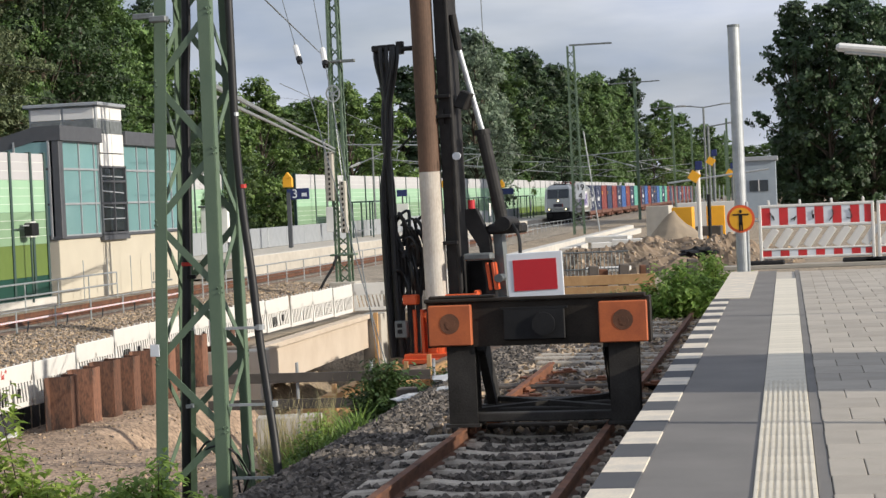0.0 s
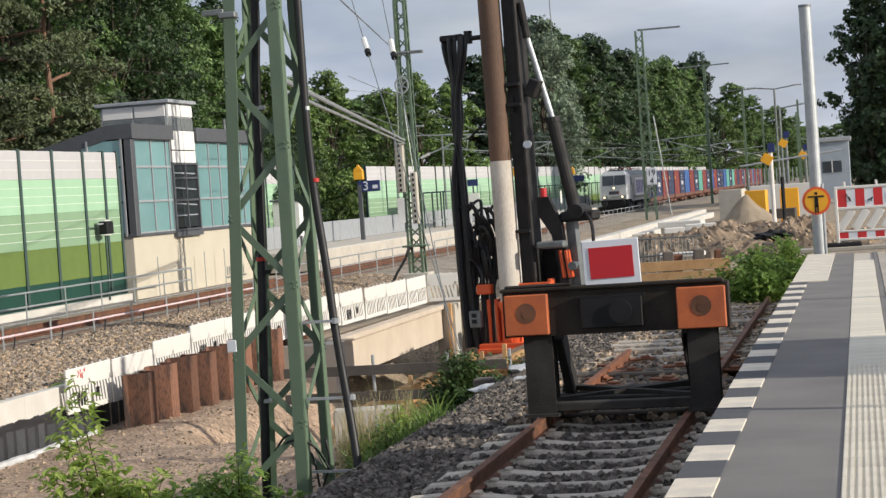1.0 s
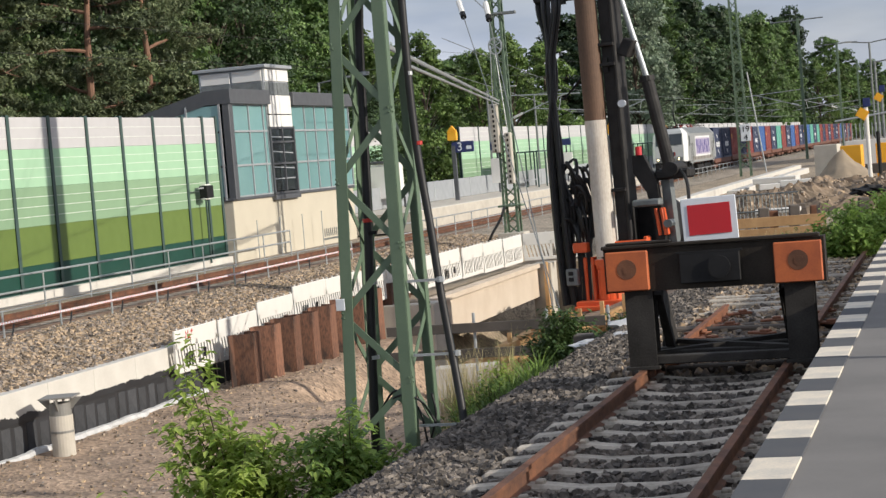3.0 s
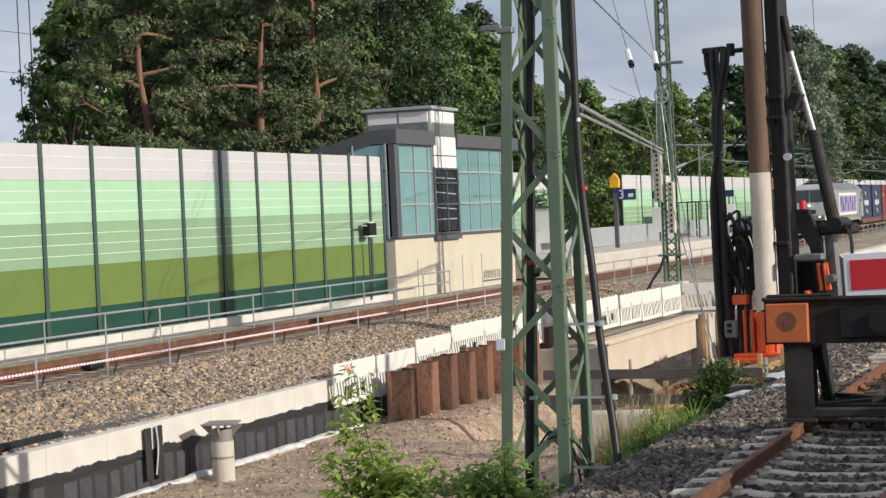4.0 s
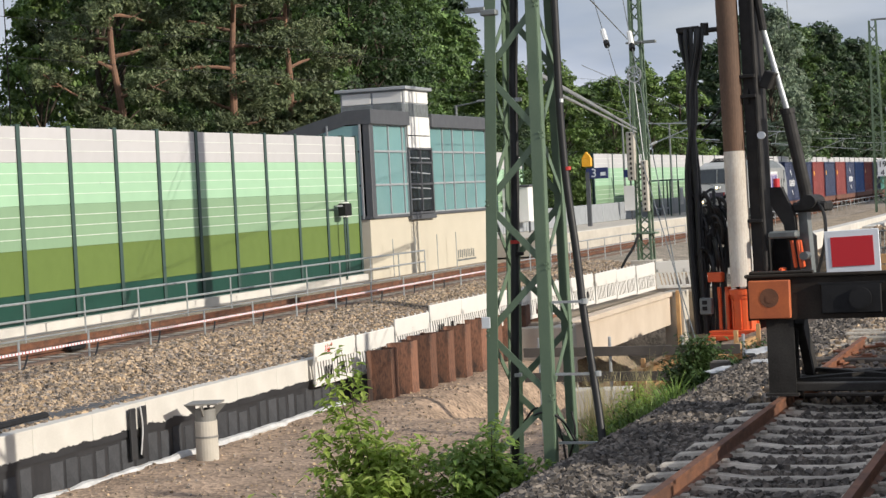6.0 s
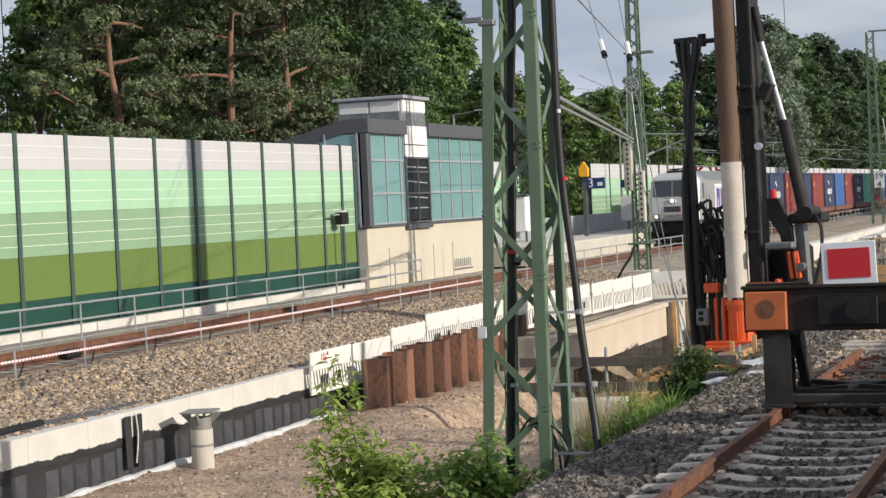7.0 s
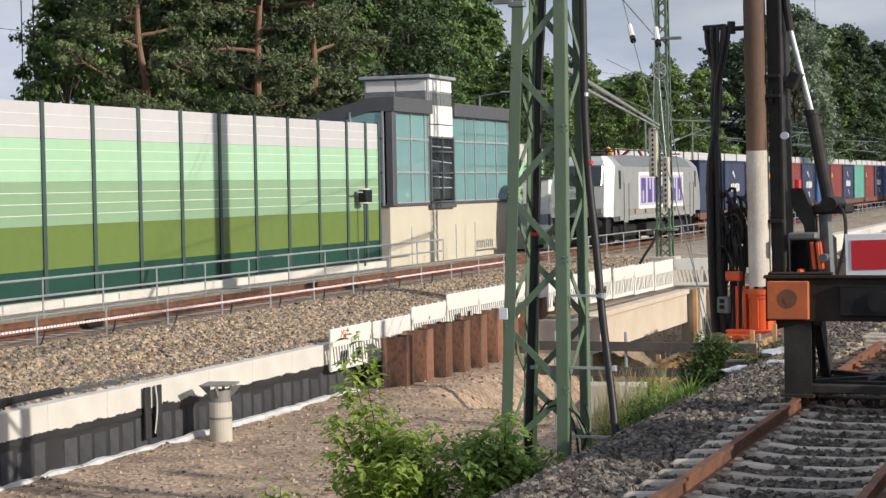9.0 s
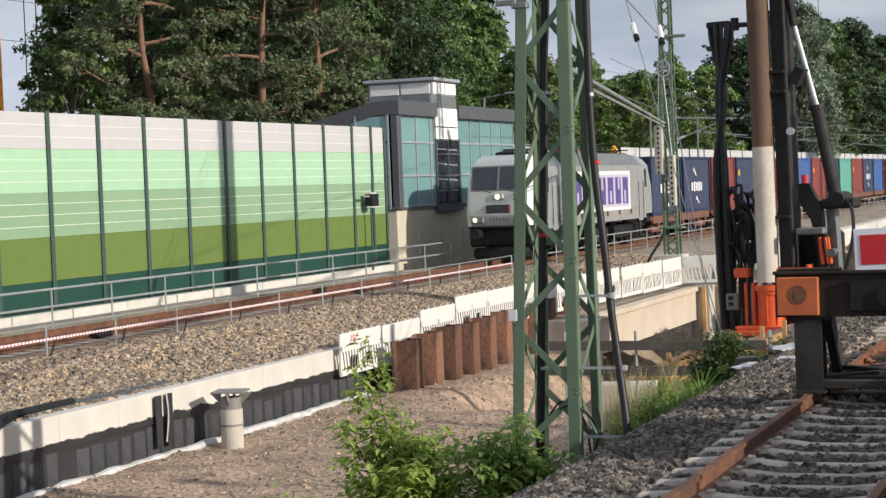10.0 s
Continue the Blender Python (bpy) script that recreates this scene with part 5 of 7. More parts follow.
def pit_timber():
    g = thing("guard_rail", "weathered dark board guard rail on steel posts before the pit", "guard rail")
    for z in (-0.72, -1.2):
        part("board", box(BM(), (-8.5, 31.6, z), (4.2, 0.04, 0.18), bev=0.005), M["old_timber"], g, at=pose(0, 0, 0))
    for x in (-10.3, -8.9, -7.5, -6.35):
        part("post", rod(BM(), (x, 31.66, -2.4), (x, 31.66, -0.45), 0.03, 8), M["galv"], g)
    rnd = random.Random(8)
    group = "timber beams in the pit"
    for i, (x0, y0, z0, x1, y1, z1) in enumerate(((-9.8, 36.5, -2.2, -7.5, 39.0, -1.2), (-9.4, 35.6, -2.5, -7.2, 37.6, -1.6), (-10.6, 37.5, -2.5, -7.9, 40.5, -1.5), (-9.0, 34.6, -2.7, -7.3, 36.0, -1.95), (-11.2, 36.4, -2.7, -8.6, 36.6, -2.4))):
        bm = BM()
        bar(bm, (x0, y0, z0), (x1, y1, z1), 0.14, 0.14)
        solid("timber_beam", bm, M["timber"], "raw yellow timber beam in the pit", "timber", group=group)
    st = thing("timber_stair", "raw yellow timber stair leaning in the pit", "stair", pose(-0.75, 0.0, -0.42))
    for k in range(3):
        bm = BM()
        bar(bm, (-10.5 + 0.15 * k, 36.6 + 0.9 * k, -2.05 + 0.1 * k), (-8.1 + 0.15 * k, 37.0 + 0.9 * k, -1.0 + 0.1 * k), 0.06, 0.22)
        part("stringer", bm, M["timber"], st)
    for k in range(6):
        part("tread", box(BM(), (-10.1 + 0.4 * k, 37.6, -1.72 + 0.17 * k), (0.26, 1.9, 0.05), bev=0.006), M["timber"], st)
    for x, z in ((-10.3, -2.4), (-9.2, -2.1), (-8.2, -1.7)):
        part("support", box(BM(), (x, 36.75, z), (0.1, 0.1, 1.5)), M["timber"], st)
    fr = thing("pit_shoring", "raw timber shoring frame in the pit", "shoring")
    for k in range(6):
        part("upright", box(BM(), (-9.6 + 0.42 * k, 37.0 + 0.5 * k, -2.5 + 0.1 * k), (0.09, 0.09, 2.2)), M["timber"], fr)
    for z in (-1.75, -2.3):
        bm = BM()
        bar(bm, (-9.8, 36.8, z - 0.2), (-7.3, 39.8, z + 0.25), 0.06, 0.16)
        part("waling", bm, M["timber"], fr)
    b = BM()
    box(b, (-8.8, 33.8, -2.95), (4.6, 0.25, 0.35), bev=0.02)
    solid("steel_waling", b, M["rust"], "rusty steel waling at the pit edge", "beam")
    b = BM()
    box(b, (-9.9, 34.5, -2.2), (1.3, 0.5, 0.9), rot=Euler((0, 0, 0.2)).to_matrix(), bev=0.03)
    solid("concrete_block", b, M["concrete"], "pale concrete block at the pit edge", "block")
    for k, (x, y, z, s) in enumerate(((-4.75, 26.0, -0.22, 1.0), (-5.3, 25.2, -0.42, 0.7), (-4.6, 24.2, -0.2, 0.5))):
        b = BM()
        bmesh.ops.create_icosphere(b, subdivisions=3, radius=1.0)
        for v in b.verts:
            n = noise.noise(v.co * 1.7 + Vector((k * 5, 0, 0)))
            v.co = Vector((v.co.x * 0.75, v.co.y * 0.8, v.co.z * 0.12)) * s * 0.6 * (1 + 0.5 * n)
            v.co.z -= 0.02 * s
        solid("plastic_sheet", b, M["film"], "crumpled pale plastic sheet on the ballast", "sheet", pose(x, y, z), group="plastic sheets")
    b = BM()
    box(b, (-5.7, 26.3, -0.75), (0.28, 0.28, 0.7), bev=0.02)
    solid("short_post", b, M["old_timber"], "short dark timber post", "post")


pit_timber()


def pipe_stub():
    t = thing("pipe_stub", "short concrete-grey pipe stub with a flanged steel plate on top", "pipe", pose(-16.22, 29.1, -2.38))
    part("pipe", rod(BM(), (0, 0, -0.2), (0, 0, 0.72), 0.215, 24), M["concrete"], t)
    part("steel_sleeve", rod(BM(), (0, 0, 0.42), (0, 0, 0.95), 0.2, 24), M["pipe"], t)
    part("collar", rod(BM(), (0, 0, 0.4), (0, 0, 0.44), 0.225, 24), M["pipe"], t)
    part("top_plate", box(BM(), (0, 0, 1.06), (0.62, 0.62, 0.035), rot=Euler((0, 0, radians(14))).to_matrix(), bev=0.005), M["pipe"], t, "square steel top plate")
    for a in (0, 90, 180, 270):
        bm = BM()
        prism(bm, [(0.19, 0.8), (0.42, 1.04), (0.19, 1.04)], -0.01, 0.01, "y")
        part("gusset", bm, M["pipe"], t, at=pose(0, 0, 0, 0, 0, a + 14))


pipe_stub()
# white film along the foot of the wall, pipe off the coping
bm = BM()
rnd = random.Random(11)
pts = []
for i in range(90):
    y = 16 + i * 0.235
    pts.append((main_x(y) + 6.27 + rnd.uniform(-0.02, 0.05), y, -2.36 + 0.05 * noise.noise((0, y * 1.5, 0))))
tube(bm, pts, [0.09 + 0.04 * noise.noise((3, p[1] * 2, 0)) for p in pts], 7)
solid("plastic_film", bm, M["film"], "crumpled white plastic film along the foot of the wall", "film", kind="structure")
bm = BM()
hose(bm, [(main_x(26) + 5.6, 25.6, -1.1), (main_x(25) + 5.6, 24.4, -1.1), (main_x(22) + 5.75, 23.4, -1.06), (main_x(22) + 6.1, 22.7, -1.06), (main_x(22) + 6.28, 22.0, -1.35), (main_x(22) + 6.32, 21.3, -2.0), (main_x(22) + 6.35, 20.9, -2.35)], 0.085, 8)
solid("drain_hose", bm, M["black"], "black corrugated hose bending over the coping", "hose")
for dy in (27.55, 27.95):
    bm = BM()
    box(bm, (main_x(27.5) + 6.19, dy, -1.7), (0.05, 0.2, 0.95), bev=0.01)
    solid("bitumen_strip", bm, M["bitumen"], "black sealing strip on the wall joint", "strip", group="sealing strips")
bm = BM()
hose(bm, [(main_x(27.7) + 6.25, 27.75, -1.2), (main_x(27.7) + 6.27, 27.8, -1.6), (main_x(27.7) + 6.25, 27.7, -2.1)], 0.015)
solid("white_cord", bm, M["film"], "white cord hanging on the wall joint", "cord")
# dark edge strip of fleece behind the coping
bm = BM()
box(bm, (main_x(26) + 5.45, 25.5, -1.14), (0.55, 7.0, 0.05), rot=Euler((0, 0, 0.016)).to_matrix())
solid("fleece_strip", bm, M["edge_dark"], "dark grey fleece strip behind the coping", "fleece", kind="structure")
# a cable duct lump on the near rail
bm = BM()
box(bm, (main_x(34) + 0.95, 34.2, RAIL_Z - 0.03), (0.22, 0.6, 0.2), bev=0.05)
solid("rail_contact", bm, M["black"], "black rail contact box on the near rail", "box")
bm = BM()
rnd = random.Random(31)
hose(bm, [(main_x(y) + 2.2 + rnd.uniform(-0.06, 0.06), y, RAIL_Z - 0.3 + (0.07 if k % 2 else 0.0)) for k, y in enumerate(range(16, 66, 1))], 0.034, 6)
solid("trackside_cable", bm, M["cable"], "long dark cable lying along the foot of the posts", "cable", group="trackside cables")
for k in range(12):
    y = 24 + k * 2.8
    bm = BM()
    x = main_x(y) + 2.05
    hose(bm, [(x, y - 1.0, RAIL_Z - 0.15), (x + 0.15, y - 0.3, RAIL_Z - 0.28), (x + 0.12, y + 0.6, RAIL_Z - 0.25), (x, y + 0.95, RAIL_Z + 0.1)], 0.022)
    solid("trackside_cable", bm, M["cable"], "dark cable looping beside the rail", "cable", group="trackside cables")


guard = thing("timber_guard", "raw timber guard rail beside the end of the noise barrier", "guard rail")
for z, h in ((0.42, 0.28), (-0.2, 0.24)):
    part("board", box(BM(), (-26.15, 31.6, z), (0.04, 5.2, h), bev=0.006), M["timber"], guard)
for y in (29.4, 31.4, 33.35):
    part("stake", box(BM(), (-26.2, y, -0.25), (0.06, 0.12, 1.3), bev=0.006), M["timber"], guard)
marker = thing("cable_marker", "dark cable stub with a yellow and white cap beside the rail", "marker", pose(-25.25, 34.3, -1.0))
for dx in (-0.03, 0.05):
    bm = BM()
    hose(bm, [(dx, 0, 0), (dx + 0.02, dx, 0.5), (dx * 1.6, 2 * dx, 1.05)], 0.045, 8)
    part("cable_stub", bm, M["cable"], marker)
bm = BM()
rod(bm, (0.02, 0.0, 1.0), (0.02, 0.0, 1.2), 0.15, 12, 0.11)
part("cap", bm, M["yellow"], marker, "yellow cap")
part("cap_sleeve", rod(BM(), (0.07, 0.1, 0.95), (0.07, 0.1, 1.12), 0.1, 12), M["white_plastic"], marker, "white sleeve")


# red and white tape tied along the near handrail
tape = thing("barrier_tape", "red and white barrier tape tied along the near handrail", "tape", pose(main_x(30) + 2.13, 0, RAIL_Z + 0.17))
wb, rb = BM(), BM()
y = 17.0
while y < 60:
    box(wb, (0.0, y + 0.045, 0.0), (0.012, 0.09, 0.05))
    box(rb, (0.0, y + 0.1075, 0.0), (0.012, 0.035, 0.05))
    y += 0.125
tagged(part("white_stripes", wb, M["sign_white"], tape), kind="stuff")
tagged(part("red_stripes", rb, M["red_plastic"], tape), kind="stuff")


# ---- platform end: pole, round sign, striped barrier ----
def round_sign():
    t = thing("platform_end_pole", "galvanised pole with a round yellow sign at the platform end", "pole", pose(-0.87, 35.0, 0.0))
    part("pole", rod(BM(), (0, 0, -0.25), (0.0, 0, 5.45), 0.115, 20), M["galv"], t)
    part("pole_cap", rod(BM(), (0, 0, 5.45), (0, 0, 5.5), 0.12, 20), M["steel_grey"], t)
    sg = part("sign_post", rod(BM(), (0.12, -0.2, 0.1), (0.12, -0.2, 2.1), 0.03, 8), M["galv"], t)
    d = part("sign_disc", rod(BM(), (0.0, -0.25, 1.78), (0.0, -0.27, 1.78), 0.265, 36), M["rig_orange"], t, "orange-red rim of the round sign")
    part("sign_face", rod(BM(), (0.0, -0.27, 1.78), (0.0, -0.278, 1.78), 0.215, 36), M["yellow"], d, "yellow sign face")
    bm = BM()
    box(bm, (0.0, -0.282, 1.86), (0.30, 0.006, 0.03))
    box(bm, (0.0, -0.282, 1.76), (0.07, 0.006, 0.2))
    box(bm, (-0.022, -0.282, 1.63), (0.03, 0.006, 0.16))
    box(bm, (0.022, -0.282, 1.63), (0.03, 0.006, 0.16))
    rod(bm, (0, -0.279, 1.92), (0, -0.285, 1.92), 0.03, 14)
    part("pictogram", bm, M["black"], d, "plain black pictogram of bars")


round_sign()


def striped_barrier(x0, first):
    """Plastic platform barrier 2.2 m long, red and white boards, slanted slots."""
    t = thing("striped_barrier", "red and white striped barrier with scrawls across the platform", "barrier", pose(x0, 35.6, 0.98), group="striped barriers")
    L = 2.2
    for z, h in ((1.0, 0.06), (0.6, 0.06), (0.16, 0.04), (0.0, 0.05)):
        part("rail", box(BM(), (L / 2, 0, z), (L, 0.06, h), bev=0.012), M["white_plastic"], t)
    for x in (0.03, L - 0.03):
        part("upright", box(BM(), (x, 0, 0.45), (0.06, 0.07, 1.15), bev=0.012), M["white_plastic"], t)
    for z0, z1, nm in ((0.63, 0.97, "upper_board"), (0.02, 0.14, "lower_board")):
        n = 6
        for k in range(n + 1):
            w = L / (n + 0.5)
            a = 0.06 + k * w
            e = part(nm, box(BM(), (min(a + w / 4 - 0.0, L - 0.1), 0, (z0 + z1) / 2), (w / 2, 0.035, z1 - z0)), M["red_plastic"], t, "red stripe field")
            if a + w * 0.75 < L:
                part(nm, box(BM(), (a + w * 0.75, 0, (z0 + z1) / 2), (w / 2, 0.03, z1 - z0)), M["sign_white"], t)
    for k in range(8):
        bm = BM()
        box(bm, (0.2 + k * 0.275, 0, 0.38), (0.15, 0.04, 0.44), rot=Euler((0, radians(35), 0)).to_matrix(), bev=0.01)
        part("slat", bm, M["white_plastic"], t)
    for x in (0.2, 0.8, 1.4, 2.0):
        part("stud", box(BM(), (x, 0, 1.07), (0.05, 0.05, 0.1), bev=0.012), M["white_plastic"], t)
    rnd = random.Random(3 + first)
    for k in range(5):
        bm = BM()
        x = 0.3 + k * 0.36
        pts = [(x + rnd.uniform(-0.08, 0.08), -0.025, 0.8 + rnd.uniform(-0.13, 0.13)) for _ in range(4)]
        hose(bm, pts, 0.009, 4)
        part("scrawl", bm, M["black"], t, "black scrawled spray mark")
    for x in (0.15, L - 0.2):
        part("foot", box(BM(), (x - 0.05, 0, -0.11), (0.75, 0.32, 0.12), bev=0.03), M["black"], t, "black rubber foot")
    return t


striped_barrier(-0.55, 0)
striped_barrier(1.7, 1)
solid("rubble_base", box(BM(), (2.0, 35.6, 0.81), (6.5, 0.5, 0.08), bev=0.01), M["paver"], "raised paving edge under the barrier", "kerb", kind="structure")


def platform_lamp():
    t = thing("platform_lamp", "platform lamp with a pale flat head on a curved arm", "lamp", pose(1.33, 22.0, PZ - 0.26))
    part("pole", rod(BM(), (1.2, 0, 0.26), (1.2, 0, 3.4), 0.06, 12), M["galv"], t)
    bm = BM()
    rod(bm, (1.2, 0, 3.35), (0.0, 0, 3.42), 0.04, 8)
    part("arm", bm, M["galv"], t)
    part("lamp_head", box(BM(), (-0.33, 0, 3.44), (0.7, 0.3, 0.09), rot=Euler((0, radians(8), 0)).to_matrix(), bev=0.03), M["white_panel"], t)
    part("diffuser", box(BM(), (-0.33, 0, 3.39), (0.5, 0.22, 0.03), rot=Euler((0, radians(8), 0)).to_matrix()), M["galv"], t)


platform_lamp()


def platform_building():
    """Plain unseen building beside the camera, added to shade the buffer stop."""
    t = thing("platform_building", "plain unseen building added to shade the buffer stop", "building", pose(0, 0, 0))
    part("wall", box(BM(), (8.0, 13.95, 2.6), (7.6, 1.5, 4.6)), M["beige"], t)
    part("roof", box(BM(), (8.0, 14.0, 5.2), (8.0, 1.9, 0.8), bev=0.03), M["frame_grey"], t)


platform_building()
# post out of view, added for the thin shadow it casts on the platform
bm = BM()
rod(bm, (4.0, 11.4, 0.7), (4.0, 11.4, 7.0), 0.05, 8)
solid("shadow_post", bm, M["galv"], "thin unseen post added to cast a shadow line", "post")


# ---- second mast with its weights and wires ----
mast2 = lattice_mast("catenary_mast", "slim green lattice catenary mast with tension wheel and weights", (-18.0, 71.2), (-18.0, 71.2), -0.95, 14.0, 0.62, 0.42, 0.62, 0.42, 0.09, 0.06, 0.55, 0.2, M["mast_green"])


def mast2_fittings(t):
    o = Vector((18.0, -71.2, 0))
    bm = BM()
    for k in range(20):
        a, b = k * math.tau / 20, (k + 1) * math.tau / 20
        bar(bm, Vector((-18.05 + 0.27 * math.sin(a), 70.8, 6.95 + 0.33 * math.cos(a))) + o, Vector((-18.05 + 0.27 * math.sin(b), 70.8, 6.95 + 0.33 * math.cos(b))) + o, 0.06, 0.06, up=(0, 1, 0))
    for k in range(3):
        a = k * math.pi / 3
        bar(bm, Vector((-18.05 - 0.25 * math.sin(a), 70.8, 6.95 - 0.3 * math.cos(a))) + o, Vector((-18.05 + 0.25 * math.sin(a), 70.8, 6.95 + 0.3 * math.cos(a))) + o, 0.04, 0.04, up=(0, 1, 0))
    part("tension_wheel", bm, M["galv"], t, "pale spoked tension wheel")
    for x, z0, z1 in ((-18.32, 2.6, 4.6), (-17.8, 1.3, 3.4)):
        w = part("tension_weight", box(BM(), Vector((x, 70.75, (z0 + z1) / 2)) + o, (0.34 if z0 > 2 else 0.26, 0.3, z1 - z0), bev=0.03), M["concrete"], t, "stack of grey tension weights")
        for k in range(10):
            part("slot", box(BM(), Vector((x, 70.59, z0 + 0.1 + k * (z1 - z0 - 0.2) / 9)) + o, (0.07, 0.02, 0.11)), M["black"], w)
    bm = BM()
    rod(bm, Vector((-18.05, 70.75, 6.6)) + o, Vector((-17.8, 70.75, 3.4)) + o, 0.02, 5)
    rod(bm, Vector((-18.25, 70.75, 6.8)) + o, Vector((-18.32, 70.75, 4.6)) + o, 0.02, 5)
    part("weight_rope", bm, M["galv"], t)
    bm = BM()
    box(bm, Vector((-17.55, 70.9, 8.25)) + o, (0.9, 0.2, 0.12), bev=0.02)
    box(bm, Vector((-18.0, 70.9, 8.25)) + o, (0.7, 0.3, 0.08), bev=0.02)
    part("cross_arm", bm, M["steel_grey"], t)
    part("lower_ring", box(BM(), Vector((-18.0, 71.2, 0.4)) + o, (1.0, 0.75, 0.08), bev=0.01), M["mast_green"], t)
    part("footing", box(BM(), Vector((-18.0, 71.2, -0.95)) + o, (1.1, 1.1, 0.5), bev=0.03), M["concrete"], t)
    bm = BM()
    hose(bm, [Vector((-18.2, 70.8, 0.4)) + o, Vector((-18.35, 70.7, -0.1)) + o, Vector((-18.7, 70.5, -0.6)) + o, Vector((-18.9, 70.5, -1.0)) + o], 0.06)
    part("cable", bm, M["cable"], t)


mast2_fittings(mast2)
mast2.location, mast2.scale = (-16.85, 67.4, 0.13), (0.946, 0.946, 0.946)


def wire(name, label, pts, r, material, category="wire"):
    bm = BM()
    for p, q in zip(pts, pts[1:]):
        rod(bm, p, q, r, 5)
    return solid(name, bm, material, label, category)


wire("tie_rod", "pale tensioned tie rod between the two masts", [(-7.2, 21.8, 4.05), (-16.95, 67.1, 4.6)], 0.04, M["galv"])
wire("tie_rod", "pale tensioned tie rod between the two masts", [(-7.2, 21.8, 3.9), (-16.95, 67.1, 4.47)], 0.03, M["galv"])


def guy(p, q, f):
    p, q = Vector(p), Vector(q)
    t = thing("guy_wire", "steel guy wire with a white insulator", "wire", pose(*p), group="guy wires")
    d = q - p
    part("wire", rod(BM(), (0, 0, 0), d * 1.7, 0.012, 5), M["steel_grey"], t)
    c = d * f
    u = d.normalized()
    part("insulator", rod(BM(), c - u * 0.3, c + u * 0.25, 0.07, 8), M["white_panel"], t, "white insulator")
    part("insulator_cap", rod(BM(), c - u * 0.48, c - u * 0.3, 0.075, 8), M["black"], t)


guy((-7.5, 33.2, -1.0), (-12.0, 43.4, 7.04), 0.89)
guy((-7.85, 34.0, -1.0), (-11.25, 43.4, 7.0), 0.88)
for zz, xx in ((7.1, 3.6), (8.3, 3.6)):
    wire("overhead_wire", "thin overhead wire above the main line", [(main_x(20) - 8.5, 20, zz), (main_x(70) - 6.9, 70, zz + 0.3), (main_x(130) - 3, 130, zz + 0.6)], 0.009, M["dark_steel"])
for dx, zz in ((0.0, 4.9), (0.0, 6.3)):
    wire("overhead_wire", "thin overhead wire above the main line", [(main_x(71) + dx + 3, 71, zz + 1.2), (main_x(110) + dx, 110, zz), (main_x(260) + dx, 260, zz), (main_x(420), 420, zz)], 0.015, M["steel_grey"])
wire("overhead_wire", "thin overhead wire between masts", [(-6.9, 21.8, 5.6), (-16.9, 67.3, 7.8)], 0.014, M["steel_grey"])


def cantilever_mast(x, y, z0, z1, arm, lattice=False, r=0.14):
    t = thing("catenary_mast", "distant green catenary mast with cantilever arms", "catenary mast", pose(x, y, 0), group="far catenary masts")
    part("pole", box(BM(), (0, 0, (z0 + z1) / 2), (r * 2, r * 2, z1 - z0)), M["mast_green"], t)
    zc = -0.5 + 6.2
    for a, b, rr in (((0, 0, zc + 1.2), (arm, 0, zc + 0.9), 0.045), ((0, 0, zc - 0.6), (arm * 0.8, 0, zc + 0.95), 0.045), ((arm * 0.35, 0, zc + 0.1), (arm * 1.05, 0, zc - 0.35), 0.035), ((arm * 0.75, 0, zc + 0.9), (arm * 0.7, 0, zc - 0.2), 0.03)):
        part("cantilever_arm", rod(BM(), a, b, rr, 6), M["galv"], t)
    part("insulator", rod(BM(), (arm * 0.08, 0, zc - 0.45), (arm * 0.2, 0, zc - 0.2), 0.09, 8), M["white_panel"], t)
    return t


for x, y, z1, arm in ((-15.2, 190, 14.2, -6.0), (-14.4, 240, 13.8, -6.0), (-15.0, 300, 13.5, -6.0), (-14.5, 360, 13.5, -6.0), (-31.6, 128, 8.4, 5.5), (-32.0, 165, 8.6, 5.5), (-32.6, 215, 8.6, 5.5), (-33.4, 262, 8.6, 5.5), (-34.2, 310, 8.6, 5.5), (-10.5, 330, 13.0, 3.0), (-8.0, 260, 12.5, 3.0)):
    cantilever_mast(x, y, -0.6, z1, arm)
for x, y, w in ((-15.2, 190, 2.6), (-14.4, 240, 2.6)):
    wire("mast_crossarm", "short cross arm on a distant mast", [(x - w, y, 14.0 - (y - 190) * 0.01), (x + w, y, 14.1 - (y - 190) * 0.01)], 0.07, M["steel_grey"], "mast arm")


def lamp_mast():
    t = lattice_mast("lamp_mast", "slim lattice mast with long lamp arm and white board", (-15.3, 134.2), (-15.4, 134.2), -0.7, 13.6, 0.85, 0.55, 0.85, 0.55, 0.09, 0.07, 0.7, 0.0, M["mast_green"])
    part("lamp_arm", box(BM(), (1.4, 0, 13.65), (3.2, 0.12, 0.13)), M["steel_grey"], t)
    b = part("number_board", box(BM(), (0.25, -0.6, 2.75), (0.72, 0.03, 1.25), bev=0.01), M["sign_white"], t, "white board with black figures")
    cu = bpy.data.curves.new("figures", "FONT")
    cu.body, cu.align_x, cu.align_y, cu.size, cu.extrude = "19\n4", "CENTER", "CENTER", 0.62, 0.004
    f = new("figures", cu)
    f.data.materials.append(M["black"])
    f.parent = b
    f.matrix_basis = pose(0.25, -0.63, 2.68, 90, 0, 0)
    tagged(f, "black figures 19 over 4")
    part("stay", rod(BM(), (0.6, 0, 7.2), (1.5, 0, -0.3), 0.05, 6), M["galv"], t)


lamp_mast()


